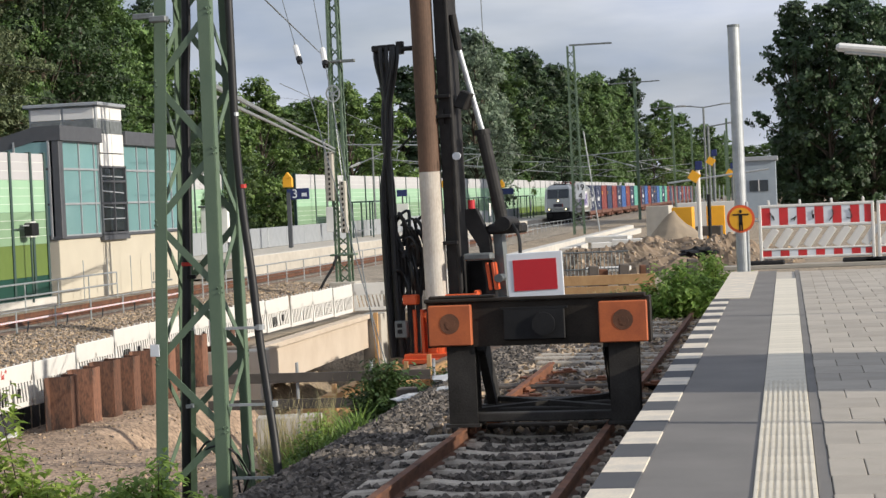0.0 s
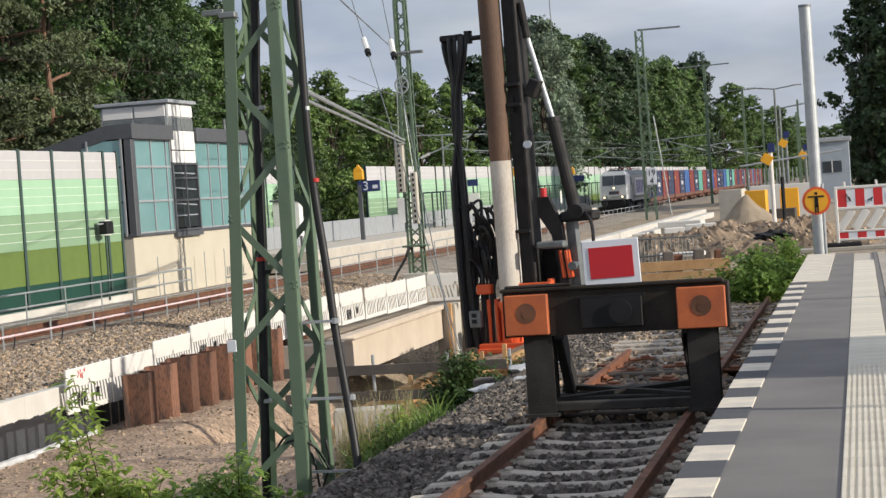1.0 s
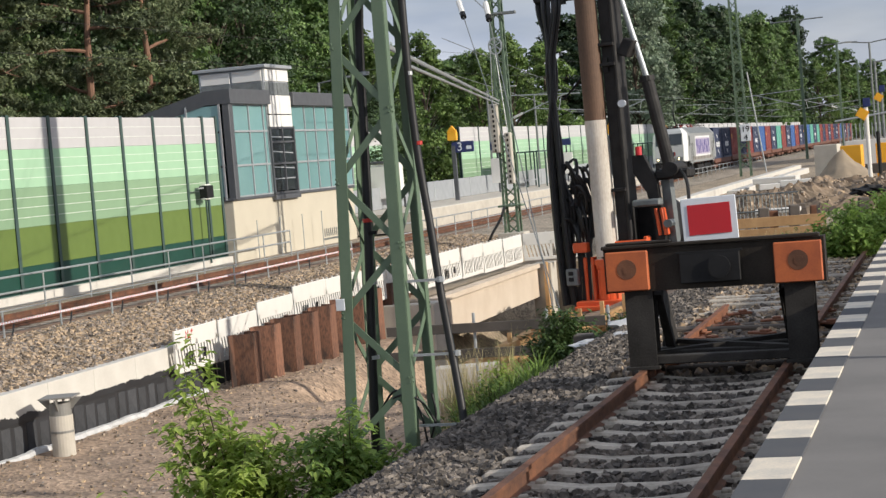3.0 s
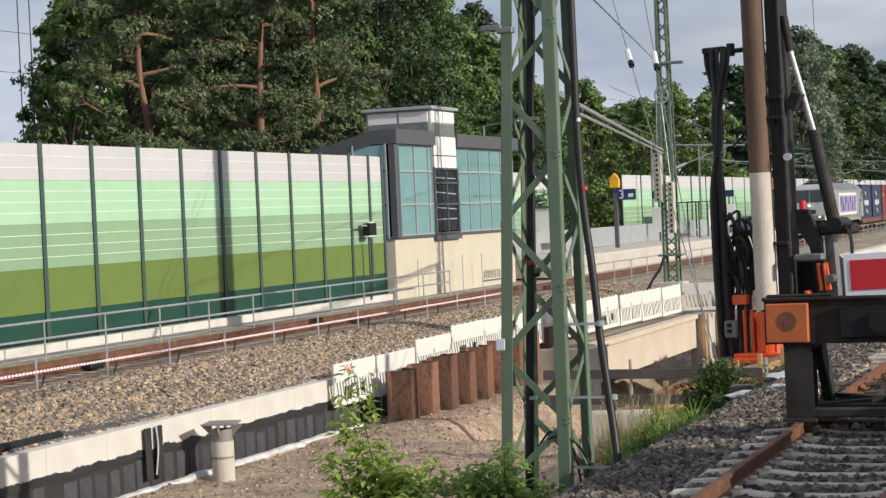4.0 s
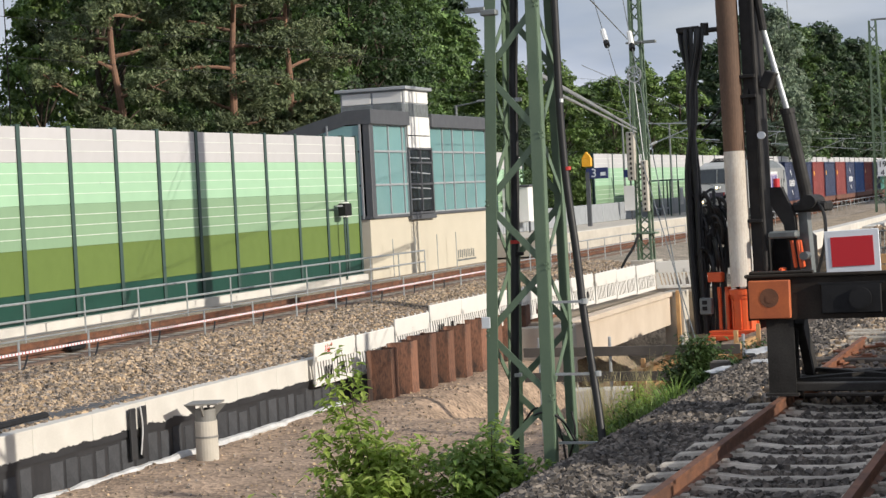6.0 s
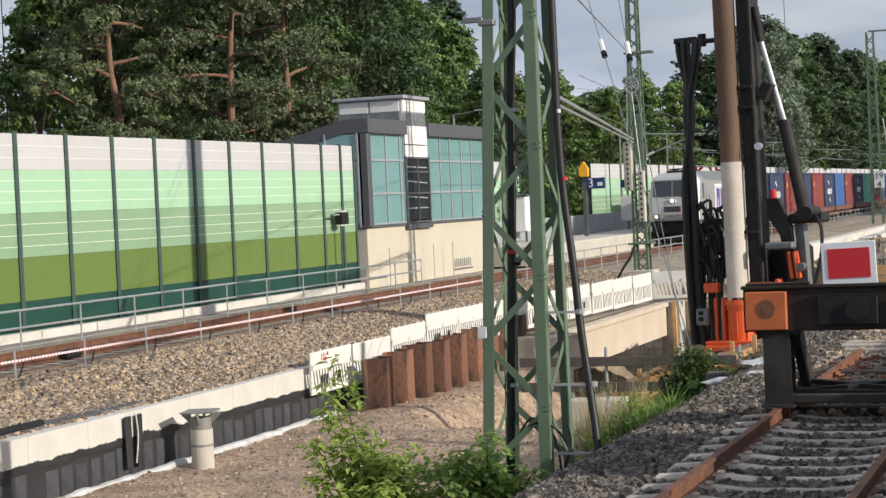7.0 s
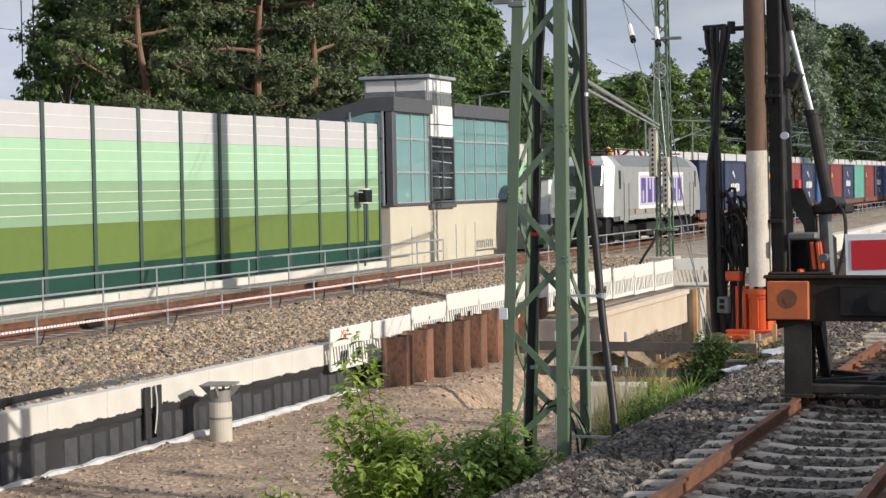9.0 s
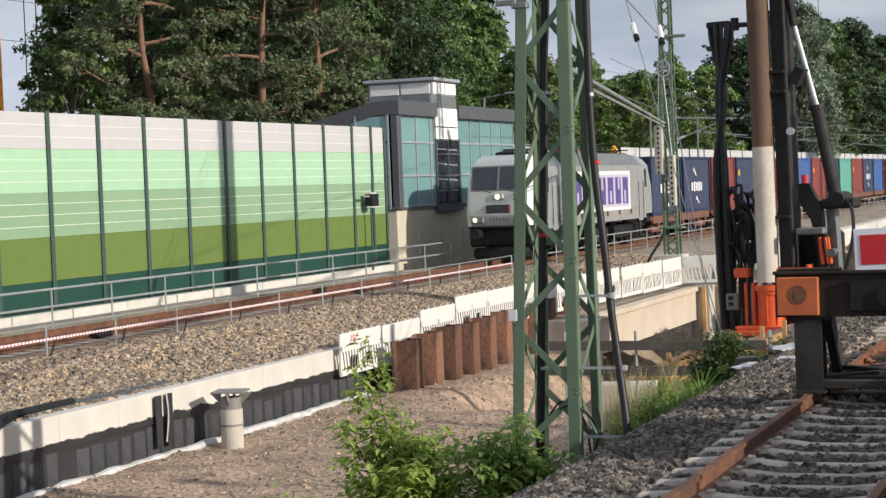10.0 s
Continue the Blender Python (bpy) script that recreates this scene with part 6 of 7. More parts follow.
def street_lamp(x, y, z1, arms=1):
    t = thing("street_lamp", "slim grey platform lamp with a flat head", "lamp", pose(x, y, 0), group="platform lamps")
    part("pole", rod(BM(), (0, 0, -0.6), (0, 0, z1), 0.08, 8), M["steel_grey"], t)
    for s in ((1,) if arms == 1 else (-1, 1)):
        part("lamp_arm", rod(BM(), (0, 0, z1 - 0.05), (s * 1.6, 0, z1 + 0.15), 0.045, 6), M["steel_grey"], t)
        part("lamp_head", box(BM(), (s * 1.7, 0, z1 + 0.16), (0.8, 0.3, 0.1), bev=0.02), M["galv"], t)


street_lamp(-6.0, 140, 8.8, 2)
street_lamp(-4.9, 120, 6.6, 1)
street_lamp(-30.5, 118, 7.0, 1)
street_lamp(-30.9, 134, 7.0, 1)
street_lamp(-33.9, 94, 7.4, 1)


# ---- opposite platform ----
def far_platform():
    t = thing("far_platform", "long opposite platform with pale edge and grey parapet", "platform", kind="structure")
    for y0 in range(80, 320, 20):
        y1 = y0 + 20
        xa, ang = main_x((y0 + y1) / 2), 0.0
        part("slab", box(BM(), (0, 0, 0), (6.0, 20.0, 0.9)), M["concrete"], t, at=pose(xa - 4.7, (y0 + y1) / 2, RAIL_Z + 0.31, 0, 0, ang))
        part("edge_strip", box(BM(), (0, 0, 0), (0.4, 20.0, 0.03)), M["coping"], t, at=pose(xa - 1.95, (y0 + y1) / 2, RAIL_Z + 0.775, 0, 0, ang))
        if y0 < 200:
            for k in range(5):
                part("parapet_panel", box(BM(), (0, 0, 0), (0.08, 3.9, 1.15), bev=0.02), M["clad_grey"], t, "grey parapet panel", at=pose(main_x(y0 + 2 + 4 * k) - 6.4, y0 + 2 + 4 * k, RAIL_Z + 1.35, 0, 0, ang))


far_platform()


def platform_sign(x, y, wide=1.3, tall=True, text="3"):
    t = thing("platform_sign", "dark blue platform sign with yellow lamp box on a post", "sign", pose(x, y, 0), group="platform signs")
    part("post", box(BM(), (0, 0, 1.6), (0.22, 0.22, 3.4)), M["frame_grey"], t)
    b = part("board", box(BM(), (0.55, 0, 3.2), (wide, 0.12, 0.62), bev=0.02), M["sign_blue"], t, "dark blue number board")
    if text:
        cu = bpy.data.curves.new("figure", "FONT")
        cu.body, cu.align_x, cu.align_y, cu.size, cu.extrude = text, "CENTER", "CENTER", 0.7, 0.004
        f = new("figure", cu)
        f.data.materials.append(M["sign_white"])
        f.parent = b
        f.matrix_basis = pose(0.38, -0.07, 3.2, 90, 0, 0)
        tagged(f, "white figure 3")
        part("small_bars", box(BM(), (0.92, -0.065, 3.15), (0.3, 0.01, 0.2)), M["sign_white"], b)
    y_ = part("lamp_box", box(BM(), (0, -0.05, 3.85), (0.55, 0.3, 0.5), bev=0.03), M["yellow"], t, "yellow lamp box with a pointed top")
    bm = BM()
    prism(bm, [(-0.27, 4.1), (0.27, 4.1), (0.0, 4.45)], -0.2, 0.1, "y")
    part("lamp_hood", bm, M["yellow"], y_)


platform_sign(-27.6, 98.2)
platform_sign(-28.4, 150, text="")
platform_sign(-29.0, 185, text="")


def shelter(x, y):
    t = thing("platform_shelter", "white cabin with a dark frame on the opposite platform", "shelter", pose(x, y, RAIL_Z + 0.76))
    part("cabin", box(BM(), (0, 0, 1.5), (1.5, 1.5, 1.9), bev=0.05), M["white_panel"], t)
    for sx in (-0.72, 0.72):
        part("leg", box(BM(), (sx, -0.72, 0.3), (0.1, 0.1, 0.6)), M["frame_grey"], t)
        part("leg", box(BM(), (sx, 0.72, 0.3), (0.1, 0.1, 0.6)), M["frame_grey"], t)
    part("roof", box(BM(), (0, 0, 2.5), (1.7, 1.7, 0.1), bev=0.02), M["frame_grey"], t)


shelter(-29.3, 90.5)


def glass_shelter(y):
    t = thing("glass_shelter", "glazed platform shelter with thin green frame", "shelter", pose(main_x(y) - 5.3, y, RAIL_Z + 0.76), group="glazed shelters")
    for sy in (-2.6, 0, 2.6):
        for sx in (-0.7, 0.7):
            part("post", box(BM(), (sx, sy, 1.2), (0.09, 0.09, 2.4)), M["nw_post"], t)
    part("roof", box(BM(), (0, 0, 2.45), (1.9, 5.9, 0.1)), M["nw_post"], t)
    part("bench", box(BM(), (-0.3, 0, 0.5), (0.4, 4.0, 0.08)), M["clad_grey"], t)
    part("timetable", box(BM(), (0.6, 1.3, 1.3), (0.06, 0.9, 1.2)), M["white_panel"], t)


for y in (122, 168, 196):
    glass_shelter(y)
for x, y, nm in ((-28.6, 112, "white info board"), (-28.3, 132, "info")):
    t = thing("information_board", "white and blue information board on the opposite platform", "board", pose(x, y, RAIL_Z + 0.76), group="information boards")
    part("board", box(BM(), (0, 0, 1.4), (0.9, 0.1, 1.6), bev=0.02), M["white_panel"], t)
    part("header", box(BM(), (0, -0.01, 3.0), (0.8, 0.12, 0.5), bev=0.02), M["sign_blue"], t)
    part("post", box(BM(), (0, 0.1, 1.6), (0.1, 0.1, 3.2)), M["frame_grey"], t)


# ---- building site beyond the siding ----
def heap(name, label, at, rx_, ry_, h, material, seed, sharp=1.0, rough=0.0, clods=0):
    """An uneven heap of soil about at, and loose clods over it."""
    n, k = 72, 30

    def high(x, y, r):
        z = h * (1 - r) ** sharp * (1 + 0.15 * noise.noise((x * 1.2 + seed, y * 1.2, 0))) + 0.05 * noise.noise((x * 3, y * 3, seed))
        return z + rough * (noise.noise((x * 1.2, y * 1.2, seed + 3)) + 0.5 * noise.noise((x * 3.7, y * 3.7, seed)) + 0.35 * noise.noise((x * 9, y * 9, seed)))
    vs, fs = [], []
    for j in range(k + 1):
        r = j / k
        for i in range(n):
            a = i * math.tau / n
            x, y = rx_ * r * math.cos(a), ry_ * r * math.sin(a)
            vs.append((x, y, high(x, y, r) - (0.25 if j == k else 0)))
    for j in range(k):
        for i in range(n):
            fs.append((j * n + i, j * n + (i + 1) % n, (j + 1) * n + (i + 1) % n, (j + 1) * n + i))
    me = bpy.data.meshes.new(name)
    me.from_pydata(vs, [], fs)
    me.materials.append(material)
    ob = new(name, me)
    ob.matrix_basis = pose(*at)
    if clods:
        rnd, spots = random.Random(seed), []
        for _ in range(clods):
            r, a = math.sqrt(rnd.random()) * 0.97, rnd.uniform(0, math.tau)
            x, y = rx_ * r * math.cos(a), ry_ * r * math.sin(a)
            spots.append((at[0] + x, at[1] + y, at[2] + high(x, y, r)))
        stones("rubble", "brown clods and broken stones over the excavated soil", spots, 0.085, M["stone_a"])
    return tagged(ob, label, "heap")


heap("sand_pile", "pointed pile of grey-brown sand on the building site", (-4.75, 77.5, 0.0), 1.6, 1.8, 1.55, M["sand"], 1)
heap("soil_heap", "low heap of brown excavated soil", (-5.0, 55.0, -0.3), 3.6, 4.0, 1.1, M["spoil"], 2, 0.7, 0.3, 700)
heap("soil_heap", "low heap of brown excavated soil", (-1.9, 56.0, -0.3), 2.6, 3.0, 1.15, M["spoil"], 3, 0.7, 0.3, 500)
heap("soil_heap", "long ragged bank of brown excavated soil", (-4.4, 64.0, -0.3), 5.2, 4.0, 1.0, M["spoil"], 9, 0.6, 0.32, 900)
heap("soil_heap", "low heap of brown excavated soil", (-8.2, 72.0, -0.9), 3.0, 4.0, 1.1, M["spoil"], 4, 0.7, 0.3, 500)
for i, (x, y, z, sx, sy, sz, mm, lab, nm) in enumerate((
        (-4.5, 80.0, 0.84, 0.9, 0.7, 1.64, "yellow", "yellow site container on the building site", "site_container"), (-3.1, 80.5, 0.84, 0.8, 0.7, 1.64, "yellow", "yellow site container on the building site", "site_container"),
        (-5.95, 86.0, 0.75, 1.1, 1.0, 1.95, "concrete", "grey concrete block on the building site", "concrete_block"), (-3.6, 88.0, 1.0, 3.2, 0.6, 1.6, "white_plastic", "pale wall panels stacked on the site", "wall_panel"),
        (-3.35, 79.0, 0.6, 1.1, 0.7, 0.42, "old_timber", "stack of dark timber on the building site", "timber_stack"), (-5.3, 60.3, 0.75, 1.0, 0.6, 0.2, "white_plastic", "white slab lying on the soil", "white_slab"),
        (-6.1, 63.0, 0.6, 1.4, 0.5, 0.2, "white_plastic", "white slab lying on the soil", "white_slab"), (-4.8, 48.5, 0.35, 1.2, 0.5, 0.12, "white_plastic", "white slab lying on the soil", "white_slab"),
        (-12.7, 106.0, -0.62, 0.6, 84.0, 0.84, "coping", "long pale concrete edge beside the track", "concrete_edge"), (-10.9, 111.0, -0.5, 0.6, 44.0, 0.6, "coping", "long pale concrete edge on the site", "concrete_edge"),
        (-9.0, 92.0, 0.1, 2.2, 1.4, 0.3, "white_plastic", "pale concrete slab stacked on the site", "concrete_slab"), (-9.2, 92.2, -0.3, 1.8, 1.2, 0.5, "concrete", "grey concrete block under the slab", "concrete_block"))):
    solid(nm, box(BM(), (0, 0, 0), (sx, sy, sz), bev=0.02), M[mm], lab, nm.replace("_", " "), pose(x, y, z, 0, 0, 0 if sy > 5 else random.uniform(-8, 8)))
for x, z in ((-4.25, 0.1), (-3.3, 0.15), (-4.4, 0.2), (-2.2, 0.25), (-3.75, 0.2)):
    y = 41.5 + random.uniform(-1, 1.5)
    solid("short_pile", box(BM(), (0, 0, 0), (0.24, 0.2, 1.1), bev=0.02), M["rust"] if z < 0.18 else M["old_timber"], "short rusty pile end in the waste ground", "pile", pose(x, y, z, 2, 3, 10), group="pile ends")
t = thing("timber_hoarding", "raw timber boards closing the end of the siding", "hoarding", pose(-4.1, 40.2, -0.3))
for k in range(3):
    part("board", box(BM(), (0, 0, 0.25 + 0.25 * k), (2.3, 0.05, 0.22), bev=0.006), M["timber"], t)
for x in (-1.0, 1.0):
    part("stake", box(BM(), (x, 0.06, 0.4), (0.08, 0.08, 1.3)), M["old_timber"], t)
t = thing("site_fence", "grey mesh site fence on the building site", "fence", pose(-5.1, 47.5, -0.2))
for k in range(18):
    part("wire_bar", rod(BM(), (-0.9 + 0.1 * k, 0, 0.1), (-0.9 + 0.1 * k, 0, 1.05), 0.012, 4), M["steel_grey"], t)
for z in (0.1, 0.6, 1.05):
    part("tube_rail", rod(BM(), (-0.95, 0, z), (0.95, 0, z), 0.02, 6), M["steel_grey"], t)
t = thing("site_fence", "pale mesh site fence across the far siding", "fence", pose(-4.4, 92, 0.1))
for k in range(14):
    part("slat", box(BM(), (-1.3 + 0.2 * k, 0, 1.2), (0.05, 0.03, 2.6)), M["galv"], t)
for z in (0.6, 2.7):
    part("tube_rail", rod(BM(), (-1.5, 0, z), (3.6, 0, z + (0.5 if z > 1 else 0)), 0.05, 6), M["galv"], t)
bm = BM()
bmesh.ops.create_icosphere(bm, subdivisions=3, radius=1.0)
for v in bm.verts:
    v.co = Vector((v.co.x * 1.1, v.co.y * 0.8, v.co.z * 0.3)) * 0.5 * (1 + 0.7 * noise.noise(v.co * 2.2))
solid("tarpaulin", bm, M["black"], "crumpled black tarpaulin on the soil heap", "tarpaulin", pose(-2.6, 54.6, 0.5))


def site_signal(x, y, z1, board):
    t = thing("site_signal", "white-sleeved signal post with an orange board", "signal", pose(x, y, 0), group="site signals")
    part("post", rod(BM(), (0, 0, 0.0), (0, 0, z1), 0.09, 10), M["white_plastic" if board else "steel_grey"], t)
    part("orange_board", box(BM(), (-0.15, -0.1, z1 - 0.25), (0.42, 0.05, 0.4), rot=Euler((0, 0.6, 0)).to_matrix(), bev=0.01), M["yellow"], t)
    part("figure_plate", box(BM(), (0.05, -0.12, z1 + 0.2), (0.3, 0.05, 0.36), bev=0.01), M["sign_blue"], t)


site_signal(-3.55, 75, 3.2, True)
site_signal(-3.85, 100, 4.2, False)
site_signal(-3.2, 112, 3.6, False)
bm = BM()
rod(bm, (-2.85, 68, 0), (-2.85, 68, 2.2), 0.07, 8)
solid("bollard_post", bm, M["black"], "dark post with a pale band on the site", "post")


def hut():
    t = thing("signal_hut", "grey-blue flat-roofed signal hut with a strip window", "hut", pose(-2.3, 151, 0))
    part("wall", box(BM(), (0, 0, 2.2), (3.1, 5.0, 5.2), bev=0.03), M["hut"], t)
    part("roof", box(BM(), (0, 0, 4.75), (3.5, 5.4, 0.35), bev=0.03), M["clad_grey"], t)
    part("window", box(BM(), (0.15, -2.52, 2.55), (1.5, 0.06, 0.9)), M["dark_glass"], t)
    part("window_frame", box(BM(), (0.15, -2.55, 2.55), (0.08, 0.06, 0.95)), M["white_panel"], t)


hut()


# ---- crane ----
def tower_crane():
    t = thing("tower_crane", "yellow lattice tower of a construction crane behind the trees", "crane", pose(-37.6, 51.6, -0.5, 0, 0, 25))
    w, z0, z1, step = 0.68, -1.0, 26.0, 1.5
    for sx in (-w, w):
        for sy in (-w, w):
            part("leg", box(BM(), (sx, sy, (z0 + z1) / 2), (0.17, 0.17, z1 - z0)), M["crane_yellow"], t)
    z, k = 0.0, 0
    while z < z1 - step:
        for a, b in (((-w, -w), (w, -w)), ((w, -w), (w, w)), ((-w, w), (w, w)), ((-w, -w), (-w, w))):
            p, q = (a, b) if k % 2 else (b, a)
            part("brace", rod(BM(), (*p, z), (*q, z + step), 0.05, 6), M["crane_yellow"], t)
            part("brace", rod(BM(), (*a, z), (*b, z), 0.045, 6), M["crane_yellow"], t)
        z, k = z + step, k + 1
    for z in (7.5, 9.0, 13.5, 15.0):
        for s in (-w, w):
            part("frame_beam", box(BM(), (0, s, z), (2 * w, 0.16, 0.3)), M["crane_yellow"], t)
            part("frame_beam", box(BM(), (s, 0, z), (0.16, 2 * w, 0.3)), M["crane_yellow"], t)
    part("name_panel", box(BM(), (0, -w - 0.06, 8.25), (1.0, 0.04, 0.9)), M["white_panel"], t, "blank white panel")
    part("ladder", box(BM(), (0.15, 0.3, 12), (0.35, 0.05, 24)), M["crane_yellow"], t)
    part("hoist_rope", rod(BM(), (1.9, -1, 2), (1.9, -1, 30), 0.02, 5), M["dark_steel"], t)
    part("hoist_rope", rod(BM(), (2.3, -1, 2), (2.3, -1, 30), 0.02, 5), M["dark_steel"], t)


tower_crane()


# ---- trees ----
def unit(v):
    return v / np.linalg.norm(v, axis=1)[:, None]


def leaf_faces(name, p, nrm, length, width, material, rs, three=False):
    """One small blade at each place, square to its normal: a rhombus, or a triangle where three is set."""
    n = len(p)
    d = rs.normal(0, 1, (n, 3))
    d = unit(d - nrm * (d * nrm).sum(1)[:, None])
    e = np.cross(nrm, d)
    s = length * rs.uniform(0.6, 1.3, (n, 1))
    a_, b_ = d * s * 0.5, e * s * width
    if three:
        v, k = np.stack([p - a_ - b_, p - a_ + b_, p + a_], 1), 3
    else:
        v, k = np.stack([p - a_, p + b_, p + a_, p - b_], 1), 4
    me = bpy.data.meshes.new(name)
    me.from_pydata(v.reshape(-1, 3).tolist(), [], np.arange(n * k).reshape(n, k).tolist())
    me.materials.append(material)
    return me


def crown_mesh(name, seed, height, radius, low, boughs, sprays, per, leaf, material, three=False):
    """Boughs fill an uneven crown, sprays cover each bough, and leaves lie on the sprays and face outwards."""
    rs = np.random.RandomState(seed)
    cs, rad = [], []
    for i in range(boughs):
        u = (i + rs.uniform(0, 1)) / boughs
        a = i * 2.4 + rs.uniform(-0.6, 0.6)
        env = radius * (math.sin(math.pi * (0.14 + 0.82 * u) ** 0.8) ** 0.6)
        br = radius * rs.uniform(0.22, 0.42) * (1.0 - 0.25 * u)
        r = max(0.0, env * rs.uniform(0.55, 1.08) - br * 0.55)
        cs.append((r * math.cos(a), r * math.sin(a), low + (height - low) * u))
        rad.append(br)
    cs, rad = np.array(cs), np.array(rad)
    ns = boughs * sprays
    c, r = np.repeat(cs, sprays, axis=0), np.repeat(rad, sprays)[:, None]
    d = rs.normal(0, 1, (ns, 3))
    d[:, 2] = np.abs(d[:, 2]) * np.where(rs.uniform(0, 1, ns) < 0.72, 1.0, -0.8)
    d = unit(d)
    sp = c + d * r * rs.uniform(0.72, 1.12, (ns, 1)) * np.array([1.0, 1.0, 0.72])
    p, dd, rr = np.repeat(sp, per, axis=0), np.repeat(d, per, axis=0), np.repeat(r, per, axis=0)
    n = len(p)
    p = p + rs.normal(0, 1, (n, 3)) * rr * np.array([0.17, 0.17, 0.10])
    nrm = unit(dd * 0.8 + np.array([0.0, 0.0, 0.35]) + rs.normal(0, 0.42, (n, 3)))
    return leaf_faces(name, p, nrm, leaf, 0.36, material, rs, three), cs


def tree(name, label, seed, height, radius, low, boughs, sprays, per, leaf, lm, trunk_r=0.26, three=False, group="trees"):
    t = thing(name, label, "tree", group=group)
    me, cs = crown_mesh("crown", seed, height, radius, low, boughs, sprays, per, leaf, M[lm], three)
    part("crown", me, None, t)
    rs = random.Random(seed)
    bm = BM()
    pts = [(0, 0, -0.5)] + [(rs.uniform(-0.12, 0.12) * k, rs.uniform(-0.12, 0.12) * k, height * 0.92 * k / 5) for k in range(1, 6)]
    tube(bm, pts, [trunk_r * (1 - 0.16 * k) for k in range(6)], 8)
    for c in cs[:int(boughs * 0.8)]:
        zz = max(low * 0.6, c[2] * 0.72)
        tube(bm, [(0, 0, zz), (c[0] * 0.5, c[1] * 0.5, (zz + c[2]) / 2 + 0.2), tuple(c)], [trunk_r * 0.35, trunk_r * 0.22, 0.03], 5)
    part("trunk", bm, M["bark"], t)
    return t


def pine(seed, height, lean):
    """A Scots pine: bare orange trunk, crooked limbs, and flat pads of needles along them."""
    t = thing("pine_tree", "Scots pine with an orange-brown trunk and crooked bare limbs", "tree", group="pines")
    rnd, rs = random.Random(seed), np.random.RandomState(seed)
    stem = [Vector((lean * k / 9 * (1 - 0.4 * k / 9) + rnd.uniform(-0.1, 0.1), rnd.uniform(-0.15, 0.15), -0.5 + (height + 0.2) * k / 9)) for k in range(10)]
    bm = BM()
    tube(bm, stem, [0.29 - 0.027 * k for k in range(10)], 9)
    part("trunk", bm, M["pine_bark"], t)
    pads = []
    for i in range(19):
        z = 5.4 + (height - 6.0) * (i / 19) ** 1.15 + rnd.uniform(0, 0.5)
        k = min(8, int((z + 0.5) / (height + 0.2) * 9))
        o = stem[k].lerp(stem[k + 1], (z - stem[k].z) / (stem[k + 1].z - stem[k].z))
        a = i * 2.4 + rnd.uniform(-0.5, 0.5)
        ln = rnd.uniform(2.6, 4.6) * (1.0 - 0.45 * max(0.0, (z - 10) / (height - 10)))
        pts, rise = [o], rnd.uniform(-0.05, 0.4)
        for q in range(1, 6):
            a += rnd.uniform(-0.35, 0.35)
            rise += rnd.uniform(-0.2, 0.2)
            pts.append(pts[-1] + Vector((math.cos(a), math.sin(a), rise)) * ln / 5)
        twigs = BM()
        tube(twigs, pts, [0.10, 0.085, 0.07, 0.055, 0.04, 0.02], 6)
        for q in range(2, 6):
            for _ in range(2 if q < 4 else 3):
                e = pts[q] + Vector((rnd.uniform(-0.8, 0.8), rnd.uniform(-0.8, 0.8), rnd.uniform(-0.45, 0.5)))
                tube(twigs, [pts[q], e], [0.025, 0.012], 4)
                pads.append((*e, rnd.uniform(0.5, 0.85)))
        part("limb", twigs, M["pine_bark"], t)
    pads = np.array(pads)
    # tufts over each pad, needles over each tuft
    tn, nn = 24, 13
    tc = np.repeat(pads, tn, axis=0)
    d = unit(rs.normal(0, 1, (len(tc), 3)) + np.array([0, 0, 0.45]))
    tp = tc[:, :3] + d * tc[:, 3:4] * rs.uniform(0.4, 1.05, (len(tc), 1)) * np.array([1.0, 1.0, 0.5])
    p = np.repeat(tp, nn, axis=0) + rs.normal(0, 0.075, (len(tp) * nn, 3))
    nrm = unit(np.repeat(d, nn, axis=0) * 0.7 + np.array([0.0, 0.0, 0.3]) + rs.normal(0, 0.6, p.shape))
    part("crown", leaf_faces("crown", p, nrm, 0.24, 0.16, M["leaf_pine"], rs, True), None, t)
    return t


KINDS = {
    "dark": [tree("tree", "tall dark green broadleaf tree in the wood behind the line", 20 + i, 20 + i, 4.6, 2.6, 46, 32, 19, 0.23, "leaf_dark", group="broadleaf wood") for i in range(2)],
    "mid": [tree("tree", "tall green broadleaf tree in the wood behind the line", 30 + i, 19 + i, 4.5, 2.6, 44, 32, 19, 0.23, "leaf_mid", group="broadleaf wood") for i in range(3)],
    "far_dark": [tree("tree", "dark green broadleaf tree far along the line", 70 + i, 20 + i, 4.6, 1.5, 40, 22, 14, 0.44, "leaf_deep", three=True, group="far trees") for i in range(3)],
    "far_mid": [tree("tree", "green broadleaf tree far along the line", 80 + i, 19 + i, 4.5, 1.5, 40, 22, 14, 0.44, "leaf_mid", three=True, group="far trees") for i in range(2)],
    "light": [tree("tree", "light green broadleaf tree beside the line", 40 + i, 14 + i, 3.9, 1.0, 38, 26, 14, 0.31, "leaf_light", group="light broadleaf trees") for i in range(2)],
    "silver": [tree("tree", "silvery grey-green willow above the noise barrier", 50, 19, 5.2, 2.0, 44, 26, 14, 0.36, "leaf_silver", group="willows")],
    "pine": [pine(60, 19, -2.6), pine(61, 20, 0.9), pine(62, 18.5, -0.4)],
}
USED = {k: 0 for k in KINDS}


